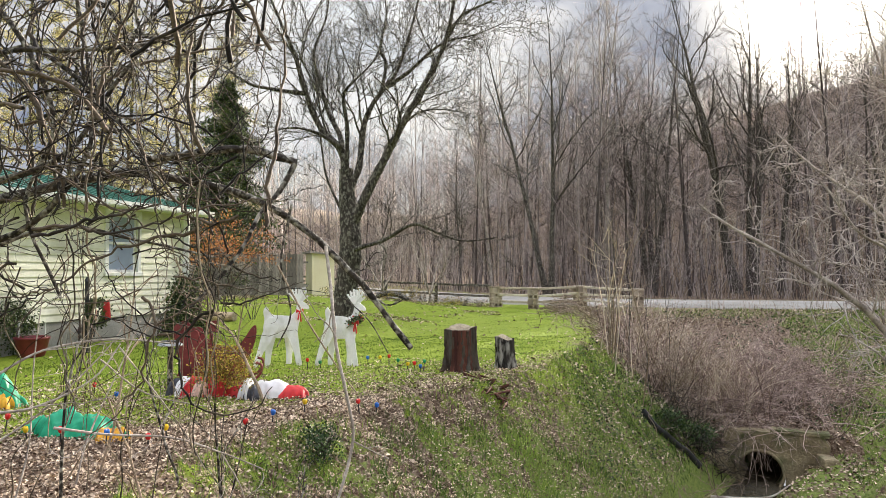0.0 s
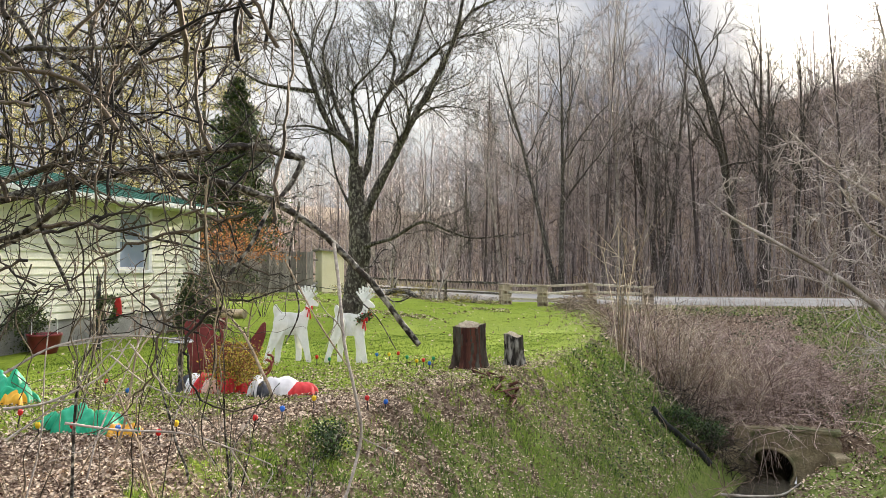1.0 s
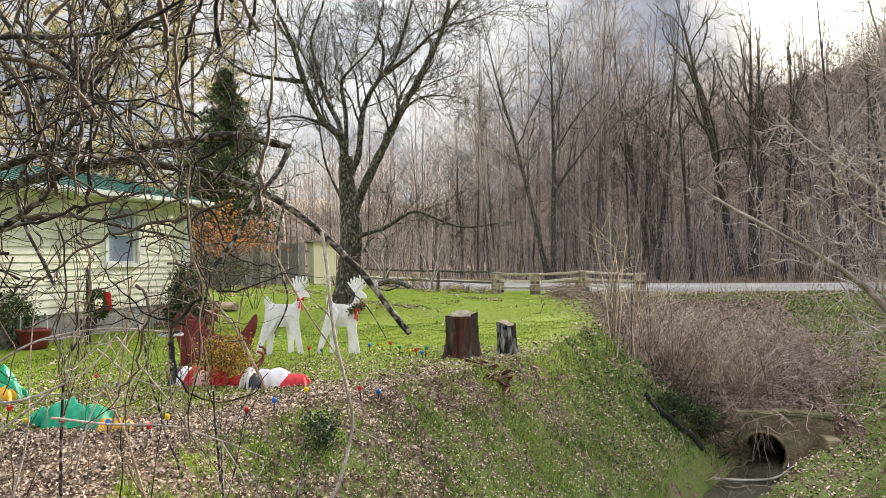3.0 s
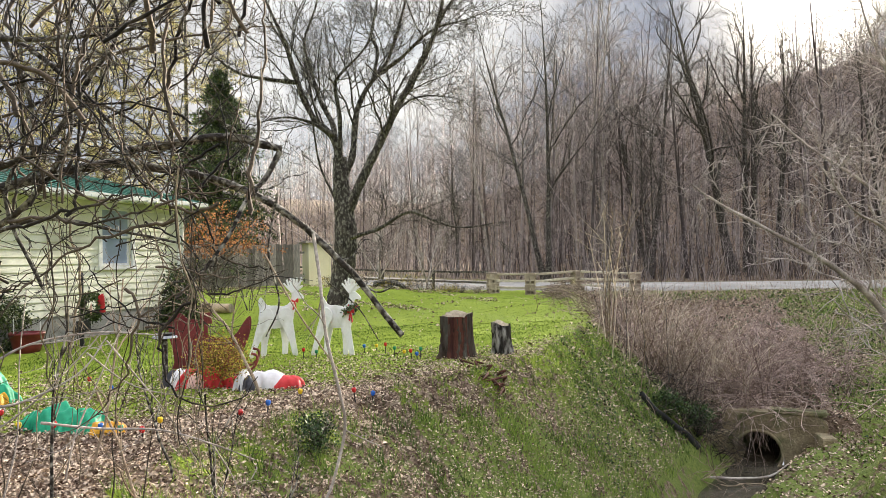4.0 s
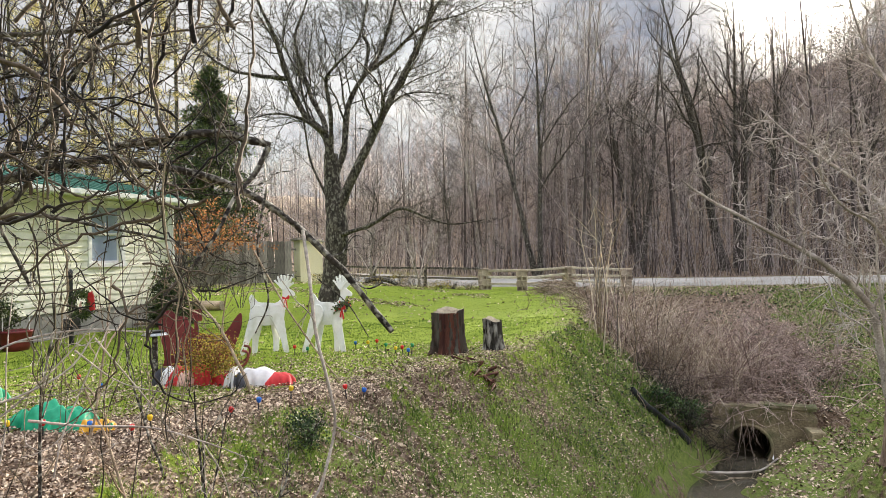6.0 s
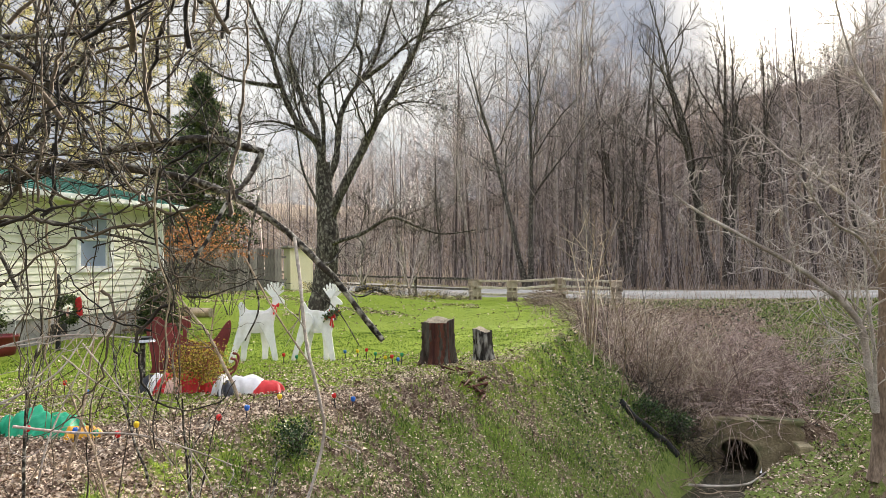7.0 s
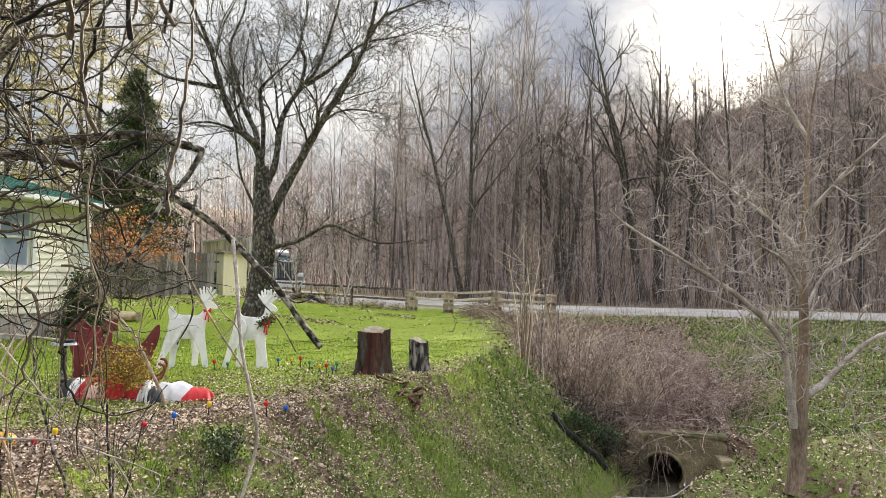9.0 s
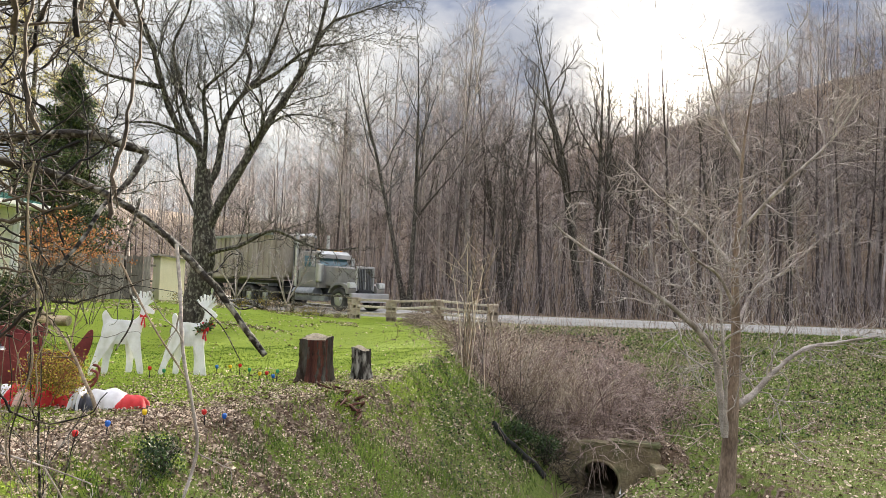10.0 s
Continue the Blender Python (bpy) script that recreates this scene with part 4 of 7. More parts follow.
# ---- culvert ----
def culvert():
    base = new("culvert")
    yaw = math.atan2(HEAD_N[1], HEAD_N[0]) + math.pi / 2
    base.matrix_world = Matrix.Translation((HEAD[0], HEAD[1], -3.25)) @ Matrix.Rotation(yaw, 4, "Z")
    tagged(base, "mossy stained concrete culvert headwall with round opening", "culvert")
    # headwall with an arched hole; local x along the wall, -y towards the creek
    r, w0, w1, h, n = 0.50, -0.80, 1.30, 1.30, 20
    ox = -0.05
    bm = bmesh.new()
    arch = [(ox + r * math.cos(math.pi * k / n), 0.42 + r * math.sin(math.pi * k / n)) for k in range(n + 1)]
    inner = [(ox + r, -0.2)] + arch + [(ox - r, -0.2)]
    outer = []
    for u, v in inner:
        d = Vector((u - ox, v - 0.42))
        if v <= 0.42 and abs(abs(u - ox) - r) < 1e-6 and v < 0:
            outer.append((w1 if u > ox else w0, -0.2))
            continue
        s = 1e9
        if d.x > 1e-6:
            s = min(s, (w1 - ox) / d.x)
        if d.x < -1e-6:
            s = min(s, (w0 - ox) / d.x)
        if d.y > 1e-6:
            s = min(s, (h - 0.42) / d.y)
        outer.append((ox + d.x * s, 0.42 + d.y * s))
    rng = random.Random(4)
    for a in range(len(inner) - 1):
        quad = [inner[a], outer[a], outer[a + 1], inner[a + 1]]
        f = [bm.verts.new((u, 0, v)) for u, v in quad]
        g = [bm.verts.new((u, 0.32, v)) for u, v in quad]
        bm.faces.new(f)
        bm.faces.new(g[::-1])
        bm.faces.new((f[3], f[0], g[0], g[3]))
        bm.faces.new((f[1], f[2], g[2], g[1]))
    bmesh.ops.remove_doubles(bm, verts=bm.verts, dist=0.002)
    box(1.15, 0.34, 0.10, (0.72, 0.15, h - 0.03), 0.03, bm)
    bmesh.ops.subdivide_edges(bm, edges=[e for e in bm.edges if e.calc_length() > 0.3], cuts=3, use_grid_fill=True)
    for v in bm.verts:
        v.co += Vector((rng.uniform(-1, 1), rng.uniform(-1, 1), rng.uniform(-1, 1))) * 0.010
    part("headwall", bm, CONCRETE, base)
    bm = bmesh.new()
    ro, ri = r + 0.005, r - 0.055
    rows = []
    for k in range(25):
        a = 2 * math.pi * k / 24
        rows.append([bm.verts.new((ox + q * math.cos(a), y, 0.42 + q * math.sin(a))) for q, y in ((ro, -0.07), (ri, -0.07), (ri, 9.0), (ro, 9.0))])
    for p0, p1 in zip(rows[:-1], rows[1:]):
        for k in range(4):
            bm.faces.new((p0[k], p0[(k + 1) % 4], p1[(k + 1) % 4], p1[k]))
    part("pipe", bm, CONCRETE, base, "round concrete pipe mouth", True)
    # added panel closing the pipe's far end, coloured dark as its shade
    part("back", box(1.2, 0.1, 1.3, (ox, 9.0, -0.1)), PIPE_SHADE, base)
    bm = box(0.3, 0.55, 0.95, (w1 - 0.05, -0.2, 0.0), 0.05, turn=Matrix.Rotation(radians(18), 4, "Z"))
    part("wing_wall", bm, CONCRETE, base)
    bm = box(0.26, 0.9, 0.85, (w0 - 0.1, -0.35, 0.0), 0.05, turn=Matrix.Rotation(radians(-28), 4, "Z"))
    part("wing_wall", bm, CONCRETE, base)


culvert()


# ---- road fence of concrete blocks and rails ----
def block_mesh():
    """A hollow concrete block on its side: one solid with two deep pockets in the face towards -y."""
    bm = bmesh.new()
    xs, zs, y0, y1, yp = (-0.2, -0.155, -0.022, 0.022, 0.155, 0.2), (-0.096, -0.055, 0.055, 0.096), -0.096, 0.096, 0.06
    g = [[bm.verts.new((x, y0, z)) for z in zs] for x in xs]
    for i in range(5):
        for j in range(3):
            rim = (g[i][j], g[i + 1][j], g[i + 1][j + 1], g[i][j + 1])
            if j == 1 and i in (1, 3):
                deep = [bm.verts.new((v.co.x, yp, v.co.z)) for v in rim]
                for k in range(4):
                    bm.faces.new((rim[k], rim[(k + 1) % 4], deep[(k + 1) % 4], deep[k]))
                bm.faces.new(deep)
            else:
                bm.faces.new(rim)
    c = [bm.verts.new((x, y1, z)) for x, z in ((-0.2, -0.096), (0.2, -0.096), (0.2, 0.096), (-0.2, 0.096))]
    bm.faces.new(c)
    bm.faces.new([r[0] for r in g] + [c[1], c[0]])
    bm.faces.new([r[-1] for r in g] + [c[2], c[3]])
    bm.faces.new(g[0] + [c[3], c[0]])
    bm.faces.new(g[-1] + [c[2], c[1]])
    bmesh.ops.recalc_face_normals(bm, faces=bm.faces[:])
    me = bpy.data.meshes.new("block")
    bm.to_mesh(me)
    bm.free()
    me.materials.append(BLOCK)
    return me


BLOCK_MESH = block_mesh()


def block_post(x, y, rz, courses=4):
    base = thing("block_post", "stacked hollow concrete block fence post", "fence post", (x, y, gz(x, y) - 0.02), rz, "block posts by the road")
    for i in range(courses):
        turn = pose(0.01 * (-1) ** i, 0, 0.1 + i * 0.2, 0, 0, 0 if i % 2 == 0 else 90)
        for half in (0, 180):
            ob = new("block", BLOCK_MESH)
            ob.parent = base
            ob.matrix_basis = turn @ pose(0, 0, 0, 0, 0, half) @ Matrix.Translation((0, -0.1, 0))
    part("cap", box(0.44, 0.42, 0.06, (0, 0, courses * 0.2), 0.01), BLOCK, base)
    return base


POSTS = [(2.15, 29.6), (3.55, 28.6), (5.55, 29.4), (7.35, 27.4)]
for k, (x, y) in enumerate(POSTS):
    block_post(x, y, (20, -12, 25, -8)[k])


def beam_between(name, p0, p1, w, h, mat, parent=None, label="", ends=0.0):
    p0, p1 = Vector(p0), Vector(p1)
    d = p1 - p0
    bm = box(d.length + ends, w, h, (0, 0, -h / 2), min(w, h) * 0.2)
    ob = part(name, bm, mat, parent, label)
    ob.matrix_world = Matrix.Translation((p0 + p1) / 2) @ d.to_track_quat("X", "Z").to_matrix().to_4x4()
    return ob


rng = random.Random(9)
for (x0, y0), (x1, y1) in zip(POSTS[:-1], POSTS[1:]):
    base = thing("fence_rails", "weathered split timber rails between block posts", "fence", group="rail panels by the road")
    for z in (0.24, 0.51, 0.78):
        j = rng.uniform(-0.03, 0.03)
        beam_between("rail", (x0, y0, gz(x0, y0) + z + j), (x1, y1, gz(x1, y1) + z - j), 0.10, 0.09, RAIL, base, ends=-0.36)


# ---- trees along the road and behind the house ----
def bare_tree(name, label, x, y, height, radius, seed, kids=11, first=0.3, lean=(0, 0), forks=1, mat=None, depth=3, spread=0.7, group=""):
    base = thing(name, label, "tree", (x, y, gz(x, y) - 0.15), group=group)
    rng = np.random.default_rng(seed)
    m = mat or BARK
    for i in range(forks):
        a = 6.28 * i / max(forks, 1) + seed
        tilt = 0.0 if forks == 1 else 0.16
        way = (lean[0] + tilt * math.cos(a), lean[1] + tilt * math.sin(a), 1.0)
        t = Tubes()
        n = 9
        p, d = np.array([0.12 * math.cos(a) * (forks > 1), 0.12 * math.sin(a) * (forks > 1), 0.0]), np.array(way)
        d /= np.linalg.norm(d)
        pts = [p]
        for _ in range(n):
            d = d + rng.normal(0, 0.045, 3) + np.array([0, 0, 0.02])
            d /= np.linalg.norm(d)
            pts.append(pts[-1] + d * height / n)
        pts = np.array(pts)
        rad = radius * np.linspace(1, 0.05, n + 1) ** 1.05
        rad[0] *= 1.25
        t.add(pts, rad, 9)
        t.make("trunk", m, base)
        u = Tubes()
        for k in range(kids):
            w = first + (0.98 - first) * (k + rng.random()) / kids
            j = min(int(w * n), n - 1)
            at = pts[j] + (pts[j + 1] - pts[j]) * (w * n - j)
            az, el = rng.uniform(0, 6.283), rng.uniform(0.5, 1.2) * spread
            nd = (math.cos(az) * math.sin(el), math.sin(az) * math.sin(el), math.cos(el))
            grow(u, rng, at, nd, height * rng.uniform(0.24, 0.42) * (1.25 - w), max(rad[j] * 0.45, 0.018), depth - 1, 7, 0.85, 0.16, 0.06, 0.48, 0.006, 0.15, (5, 4, 3, 3))
        u.make("crown", m, base)
    return base


ROADSIDE = [
    # x, y, height, radius, lean, forks, pale
    (6.0, 41, 17, 0.17, (-0.06, 0), 2, 0), (10.3, 45, 19, 0.15, (0.02, 0), 1, 1), (17.0, 42, 18, 0.30, (-0.26, 0.05), 1, 0),
    (18.2, 43, 17, 0.24, (0.0, 0.0), 1, 0), (17.6, 41, 15, 0.22, (-0.03, 0), 1, 0), (19.8, 42.5, 15, 0.22, (0.04, 0), 1, 0),
    (13.6, 47, 19, 0.20, (-0.08, 0), 2, 0), (3.2, 47, 14, 0.10, (0, 0), 1, 1), (8.0, 52, 20, 0.14, (0, 0), 1, 1),
    (1.2, 53, 12, 0.10, (0.03, 0), 1, 0), (24.5, 40, 14, 0.16, (-0.05, 0), 1, 0), (28, 38, 15, 0.18, (0.03, 0), 1, 0), (12.0, 41, 10, 0.07, (0, 0), 2, 0)]
for i, (x, y, h, r, lean, forks, pale) in enumerate(ROADSIDE):
    bare_tree("roadside_tree", "pale slender leafless tree across the road" if pale else "tall leafless dark tree across the road", x, y, h, r, 40 + i, 13, 0.28,
              lean, forks, BARK_PALE if pale else BARK, group="bare trees across the road")


def leaf_cloud(centres, sizes, per, rng, leaf, flat=0.6, slim=0.32):
    """Many small leaf blades round centres; returns verts and triangles."""
    c = np.repeat(np.asarray(centres, float), per, 0)
    s = np.repeat(np.asarray(sizes, float), per)[:, None]
    p = c + rng.normal(0, 0.5, c.shape) * s * np.array([1, 1, flat])
    d = rng.normal(0, 1, p.shape)
    d /= np.linalg.norm(d, axis=1)[:, None]
    e = np.cross(d, rng.normal(0, 1, p.shape))
    e /= np.linalg.norm(e, axis=1)[:, None] + 1e-9
    l = leaf * rng.uniform(0.6, 1.3, (len(p), 1))
    V = np.stack([p, p + d * l * 0.5 + e * l * slim, p + d * l, p + d * l * 0.5 - e * l * slim], 1).reshape(-1, 3)
    F = np.arange(len(V)).reshape(-1, 4)
    return V, F


def spruce(x, y, h, w, seed, label):
    base = thing("spruce_tree", label, "tree", (x, y, gz(x, y) - 0.1))
    rng = np.random.default_rng(seed)
    t = Tubes()
    t.add([(0, 0, 0), (0, 0, h * 0.5), (0, 0, h)], [0.16, 0.09, 0.01], 7)
    t.make("trunk", BARK, base)
    b, c, s = Tubes(), [], []
    for i in range(150):
        u = (i + rng.random()) / 150
        z = h * (0.06 + 0.92 * u)
        a = rng.uniform(0, 6.283)
        ln = w * (1 - u) ** 0.8 * rng.uniform(0.6, 1.15) + 0.1
        q = np.array([[0, 0, z], [math.cos(a) * ln * 0.5, math.sin(a) * ln * 0.5, z - 0.05 * ln], [math.cos(a) * ln, math.sin(a) * ln, z - 0.22 * ln]])
        b.add(q, [0.03, 0.02, 0.006], 3)
        for v in np.linspace(0.25, 1, 6):
            c.append(q[0] + (q[2] - q[0]) * v + [0, 0, -0.08 * v])
            s.append(0.16 + 0.26 * (1 - u))
    tagged(b.make("crown", BARK, base), kind="stuff")
    V, F = leaf_cloud(c, np.array(s) * 1.25, 40, rng, 0.24, 0.5, 0.12)
    build("needles", V, F, NEEDLE, base)


spruce(-10.0, 33.5, 10.2, 3.5, 3, "dark green bushy spruce beside the board fence")


def pine(x, y, h, seed):
    base = thing("pine_tree", "tall thin pine with sparse yellow-green needles", "tree", (x, y, gz(x, y) - 0.1), group="pines behind the house")
    rng = np.random.default_rng(seed)
    t = Tubes()
    k = rng.normal(0, 0.15, (4, 2))
    t.add([(0, 0, 0), (k[1][0], k[1][1], h * 0.35), (k[2][0], k[2][1], h * 0.7), (k[3][0], k[3][1], h)], [0.17, 0.14, 0.09, 0.02], 8)
    t.make("trunk", BARK, base)
    b, c, s = Tubes(), [], []
    for i in range(56):
        u = 0.22 + 0.78 * (i + rng.random()) / 56
        a = rng.uniform(0, 6.283)
        ln = (2.2 * (1 - u) + 0.5) * rng.uniform(0.5, 1.2)
        q = np.array([[0, 0, u * h], [math.cos(a) * ln * 0.5, math.sin(a) * ln * 0.5, u * h + 0.05], [math.cos(a) * ln, math.sin(a) * ln, u * h - 0.15]])
        b.add(q, [0.03, 0.02, 0.006], 3)
        for v in np.linspace(0.45, 1, 4):
            c.append(q[0] + (q[2] - q[0]) * v)
            s.append(0.34)
    tagged(b.make("crown", BARK, base), kind="stuff")
    V, F = leaf_cloud(c, s, 26, rng, 0.22, 0.5, 0.10)
    build("needles", V, F, NEEDLE_PINE, base)


rp = random.Random(2)
for i in range(13):
    az = radians(-33 + 17.5 * (i + rp.random() * 0.8) / 13)
    r = rp.uniform(42, 60)
    if to_line(np.array([r * math.sin(az)]), np.array([r * math.cos(az)]), ROAD)[0][0] < 6.0:
        r += 13
    pine(r * math.sin(az), r * math.cos(az), rp.uniform(17, 23), 60 + i)


def orange_tree():
    base = thing("beech_tree", "small tree holding dry orange-brown leaves", "tree", (-8.6, 27.5, gz(-8.6, 27.5)))
    rng = np.random.default_rng(8)
    t = Tubes()
    for i in range(5):
        grow(t, rng, (rng.normal(0, 0.2), rng.normal(0, 0.2), 0), (rng.normal(0, 0.3), rng.normal(0, 0.2), 1), 3.0, 0.05, 2, 5, 0.9, 0.15, 0.02, 0.5, 0.006)
    tagged(t.make("stem_clump", BARK_DARK, base), kind="stuff")
    c = [(rng.normal(0, 1.15), rng.normal(0, 0.8), 1.35 + abs(rng.normal(0, 0.8))) for _ in range(190)]
    V, F = leaf_cloud(c, [0.28] * len(c), 18, rng, 0.08, 0.6)
    build("leaves", V, F, LEAF_ORANGE, base, label="dry orange leaves")


orange_tree()
for i, (x, y, h) in enumerate(((-5.5, 21.0, 1.7), (-6.5, 24.2, 1.5), (-6.9, 22.5, 1.8), (-7.6, 26.0, 1.9))):
    base = thing("bare_shrub", "leafless multi-stemmed garden shrub near the house", "shrub", (x, y, gz(x, y) - 0.03), group="bare shrubs near the house")
    t = Tubes()
    for k in range(5):
        a = k * 1.257 + i
        grow(t, np.random.default_rng(700 + i * 10 + k), (0.05 * math.cos(a), 0.05 * math.sin(a), 0), (0.4 * math.cos(a), 0.4 * math.sin(a), 1), h, 0.011, 2, 5, 0.6, 0.10, 0.05, 0.42, 0.003, 0.25)
    t.make("stem", BARK_DARK, base)


def shrub(name, label, x, y, h, w, seed, mat, leaf=0.06, per=26, clumps=90, stem=None, top=0.0, conical=False):
    base = thing(name, label, "shrub", (x, y, gz(x, y) - 0.03))
    rng = np.random.default_rng(seed)
    t = Tubes()
    for i in range(9):
        a = rng.uniform(0, 6.283)
        grow(t, rng, (rng.normal(0, 0.04), rng.normal(0, 0.04), 0), (math.cos(a) * 0.35 * w / h, math.sin(a) * 0.35 * w / h, 1), h * rng.uniform(0.7, 1.0), 0.009, 2, 4, 0.7, 0.12, 0.05, 0.5, 0.0025)
    tagged(t.make("stem_clump", stem or BARK_DARK, base), kind="stuff")
    c = []
    while len(c) < clumps:
        p = rng.uniform(-1, 1, 3)
        u = (p[2] + 1) / 2
        lim = (1 - u) ** 0.6 if conical else math.sqrt(max(0.0, 1 - (2 * u - 1) ** 2)) * 0.9 + 0.1
        if math.hypot(p[0], p[1]) < lim and u >= top:
            c.append((p[0] * w / 2, p[1] * w / 2, u * h))
    V, F = leaf_cloud(c, [0.16 * w + 0.03] * len(c), per, rng, leaf, 0.9)
    build("foliage", V, F, mat, base)
    return base


shrub("evergreen_shrub", "dark green conical evergreen shrub by house corner", -6.0, 16.9, 1.45, 1.05, 1, NEEDLE, 0.065, 60, 130, conical=True)
shrub("evergreen_shrub", "dark green rounded evergreen shrub against the house", -8.05, 13.4, 1.15, 0.85, 2, NEEDLE, 0.05, 40, 120)
shrub("barberry_bush", "small bush with red stems and yellow leaves", -2.68, 8.95, 0.64, 0.72, 3, LEAF_YELLOW, 0.03, 26, 120, stem=material("red_stems", (0.16, 0.045, 0.03), (0.32, 0.11, 0.07), 5, 0.8, 0.0, 20), top=0.25)
shrub("low_shrub", "low dark evergreen shrub on the bank", -1.22, 7.05, 0.36, 0.45, 4, IVY, 0.03, 22, 60)
shrub("ivy_bush", "dark ivy bush on the bank by the culvert", 5.5, 15.75, 0.6, 0.8, 15, IVY, 0.05, 20, 70)
shrub("ivy_bush", "dark ivy bush at the creek edge", 4.75, 15.3, 0.45, 0.7, 16, IVY, 0.05, 26, 90)
for i, (x, y, h) in enumerate(((-3.2, 31, 0.5), (-1.4, 30.5, 0.6), (-0.3, 30.2, 0.45), (-4.6, 30.5, 0.5), (0.9, 30.0, 0.4), (-2.2, 30.3, 0.35), (-0.9, 29.9, 0.5), (0.3, 29.6, 0.35), (1.5, 29.5, 0.35), (-3.9, 29.8, 0.4))):
    shrub("bed_plant", "withered garden plant in the border bed", x, y, h, 1.0, 20 + i, LEAF_YELLOW if i % 2 else LEAF, 0.05, 10, 50)


# ---- thicket above the culvert ----
def canes(name, label, spots, seed, mat, h0, h1, r, arch, kids=0, kind="stuff", toward=None):
    rng = np.random.default_rng(seed)
    t = Tubes()
    sp = np.array(spots)
    for x, y, z in zip(sp[:, 0], sp[:, 1], ground(sp[:, 0], sp[:, 1]) - 0.05):
        h = rng.uniform(h0, h1)
        a = rng.uniform(0, 6.283) if toward is None else rng.normal(toward, 0.55)
        o = arch * rng.uniform(0.2, 1.2) * h
        dx, dy = math.cos(a) * o, math.sin(a) * o
        p = np.array([[x, y, z], [x + dx * 0.22, y + dy * 0.22, z + h * 0.45], [x + dx * 0.6, y + dy * 0.6, z + h * 0.82], [x + dx, y + dy, z + h * (1 - 0.35 * arch)]])
        p[1:] += rng.normal(0, 0.04, (3, 3)) * h
        t.add(p, [r, r * 0.8, r * 0.55, r * 0.25], 3)
        for _ in range(kids):
            u = rng.uniform(0.4, 0.95)
            k = min(int(u * 3), 2)
            q = p[k] + (p[k + 1] - p[k]) * (u * 3 - k)
            e = rng.normal(0, 0.5, 3) + [0, 0, 0.4]
            q2 = q + e * 0.22 * h
            t.add([q, (q + q2) / 2 + rng.normal(0, 0.02, 3), q2], [r * 0.5, r * 0.4, r * 0.2], 3)
    ob = t.make(name, mat)
    return tagged(ob, label, "brush", kind=kind)


rng = np.random.default_rng(77)


def spots(n, cx, cy, sx, sy, ok=None):
    out = []
    while len(out) < n:
        x, y = rng.normal(cx, sx), rng.normal(cy, sy)
        if ok is None or ok(x, y):
            out.append((x, y))
    return out


def behind_wall(x, y):
    return (x - HEAD[0]) * HEAD_N[0] + (y - HEAD[1]) * HEAD_N[1] < -0.15


def tangle(name, label, places, seed, mat, l0, l1, r, rise=1.0, sag=0.16, curl=0.22, kids=3, lean=(0, 0)):
    """Arching canes that bend over one another, each with short forks."""
    rng = np.random.default_rng(seed)
    t = Tubes()
    sp = np.array(places)
    for x, y, z in zip(sp[:, 0], sp[:, 1], ground(sp[:, 0], sp[:, 1]) - 0.05):
        ln, a = rng.uniform(l0, l1), rng.uniform(0, 6.283)
        tilt = rng.uniform(0.15, 0.9)
        d = np.array([math.cos(a) * tilt + lean[0], math.sin(a) * tilt + lean[1], rise * rng.uniform(0.6, 1.1)])
        d /= np.linalg.norm(d)
        q, n = [np.array([x, y, z])], 6
        for _ in range(n):
            d = d + rng.normal(0, curl, 3) - [0, 0, sag * rng.uniform(0.2, 1.8)]
            d /= np.linalg.norm(d)
            q.append(q[-1] + d * ln / n)
        q = np.array(q)
        rr = r * rng.uniform(0.6, 1.3)
        t.add(q, np.linspace(rr, rr * 0.35, n + 1), 3)
        for _ in range(kids):
            k = int(rng.integers(1, n))
            e = (q[k + 1] - q[k]) / np.linalg.norm(q[k + 1] - q[k]) + rng.normal(0, 0.55, 3)
            e *= ln * rng.uniform(0.10, 0.28)
            t.add([q[k], q[k] + e * 0.5 + rng.normal(0, 0.02, 3), q[k] + e], [rr * 0.55, rr * 0.45, rr * 0.2], 3)
    return tagged(t.make(name, mat), label, "brush", kind="stuff")


tangle("dry_grass_thicket", "dense tan dry weed stalks above the culvert", spots(330, 5.7, 17.6, 0.85, 0.9, behind_wall), 1, GRASS_DRY, 1.1, 2.0, 0.0095, 1.3, 0.10, 0.12)
tangle("bramble_thicket", "tangled pinkish-brown arching brambles over the culvert", spots(620, 7.3, 17.3, 1.3, 0.8, behind_wall), 2, BARK_ROSE, 0.9, 2.1, 0.0105, 0.8, 0.20, 0.26, lean=(-0.1, -0.25))
tangle("bramble_thicket", "pale bramble canes arching down over the headwall", spots(70, 6.6, 16.6, 0.9, 0.3, behind_wall), 12, BARK_ROSE, 0.8, 1.5, 0.009, 0.5, 0.34, 0.2, lean=(-0.35, -0.7))
tangle("bramble_thicket", "dark tangled undergrowth beside the culvert", spots(380, 5.5, 16.1, 0.5, 0.5), 13, VINE, 0.5, 1.3, 0.009, 0.7, 0.25, 0.25)
tangle("bramble_thicket", "brown brambles along the top of the creek bank", spots(330, 4.6, 19.2, 0.55, 2.0), 14, BARK_ROSE, 0.7, 1.5, 0.009, 0.8, 0.20, 0.25)
canes("sapling_clump", "clump of tall thin tan saplings on bank", spots(12, 3.95, 16.0, 0.28, 0.5), 3, GRASS_DRY, 2.0, 3.4, 0.015, 0.16, 4)
canes("sapling_clump", "tall fine bare saplings above the creek", spots(14, 4.3, 17.6, 0.4, 0.9), 4, BARK_DARK, 2.4, 4.4, 0.0075, 0.14, 9)
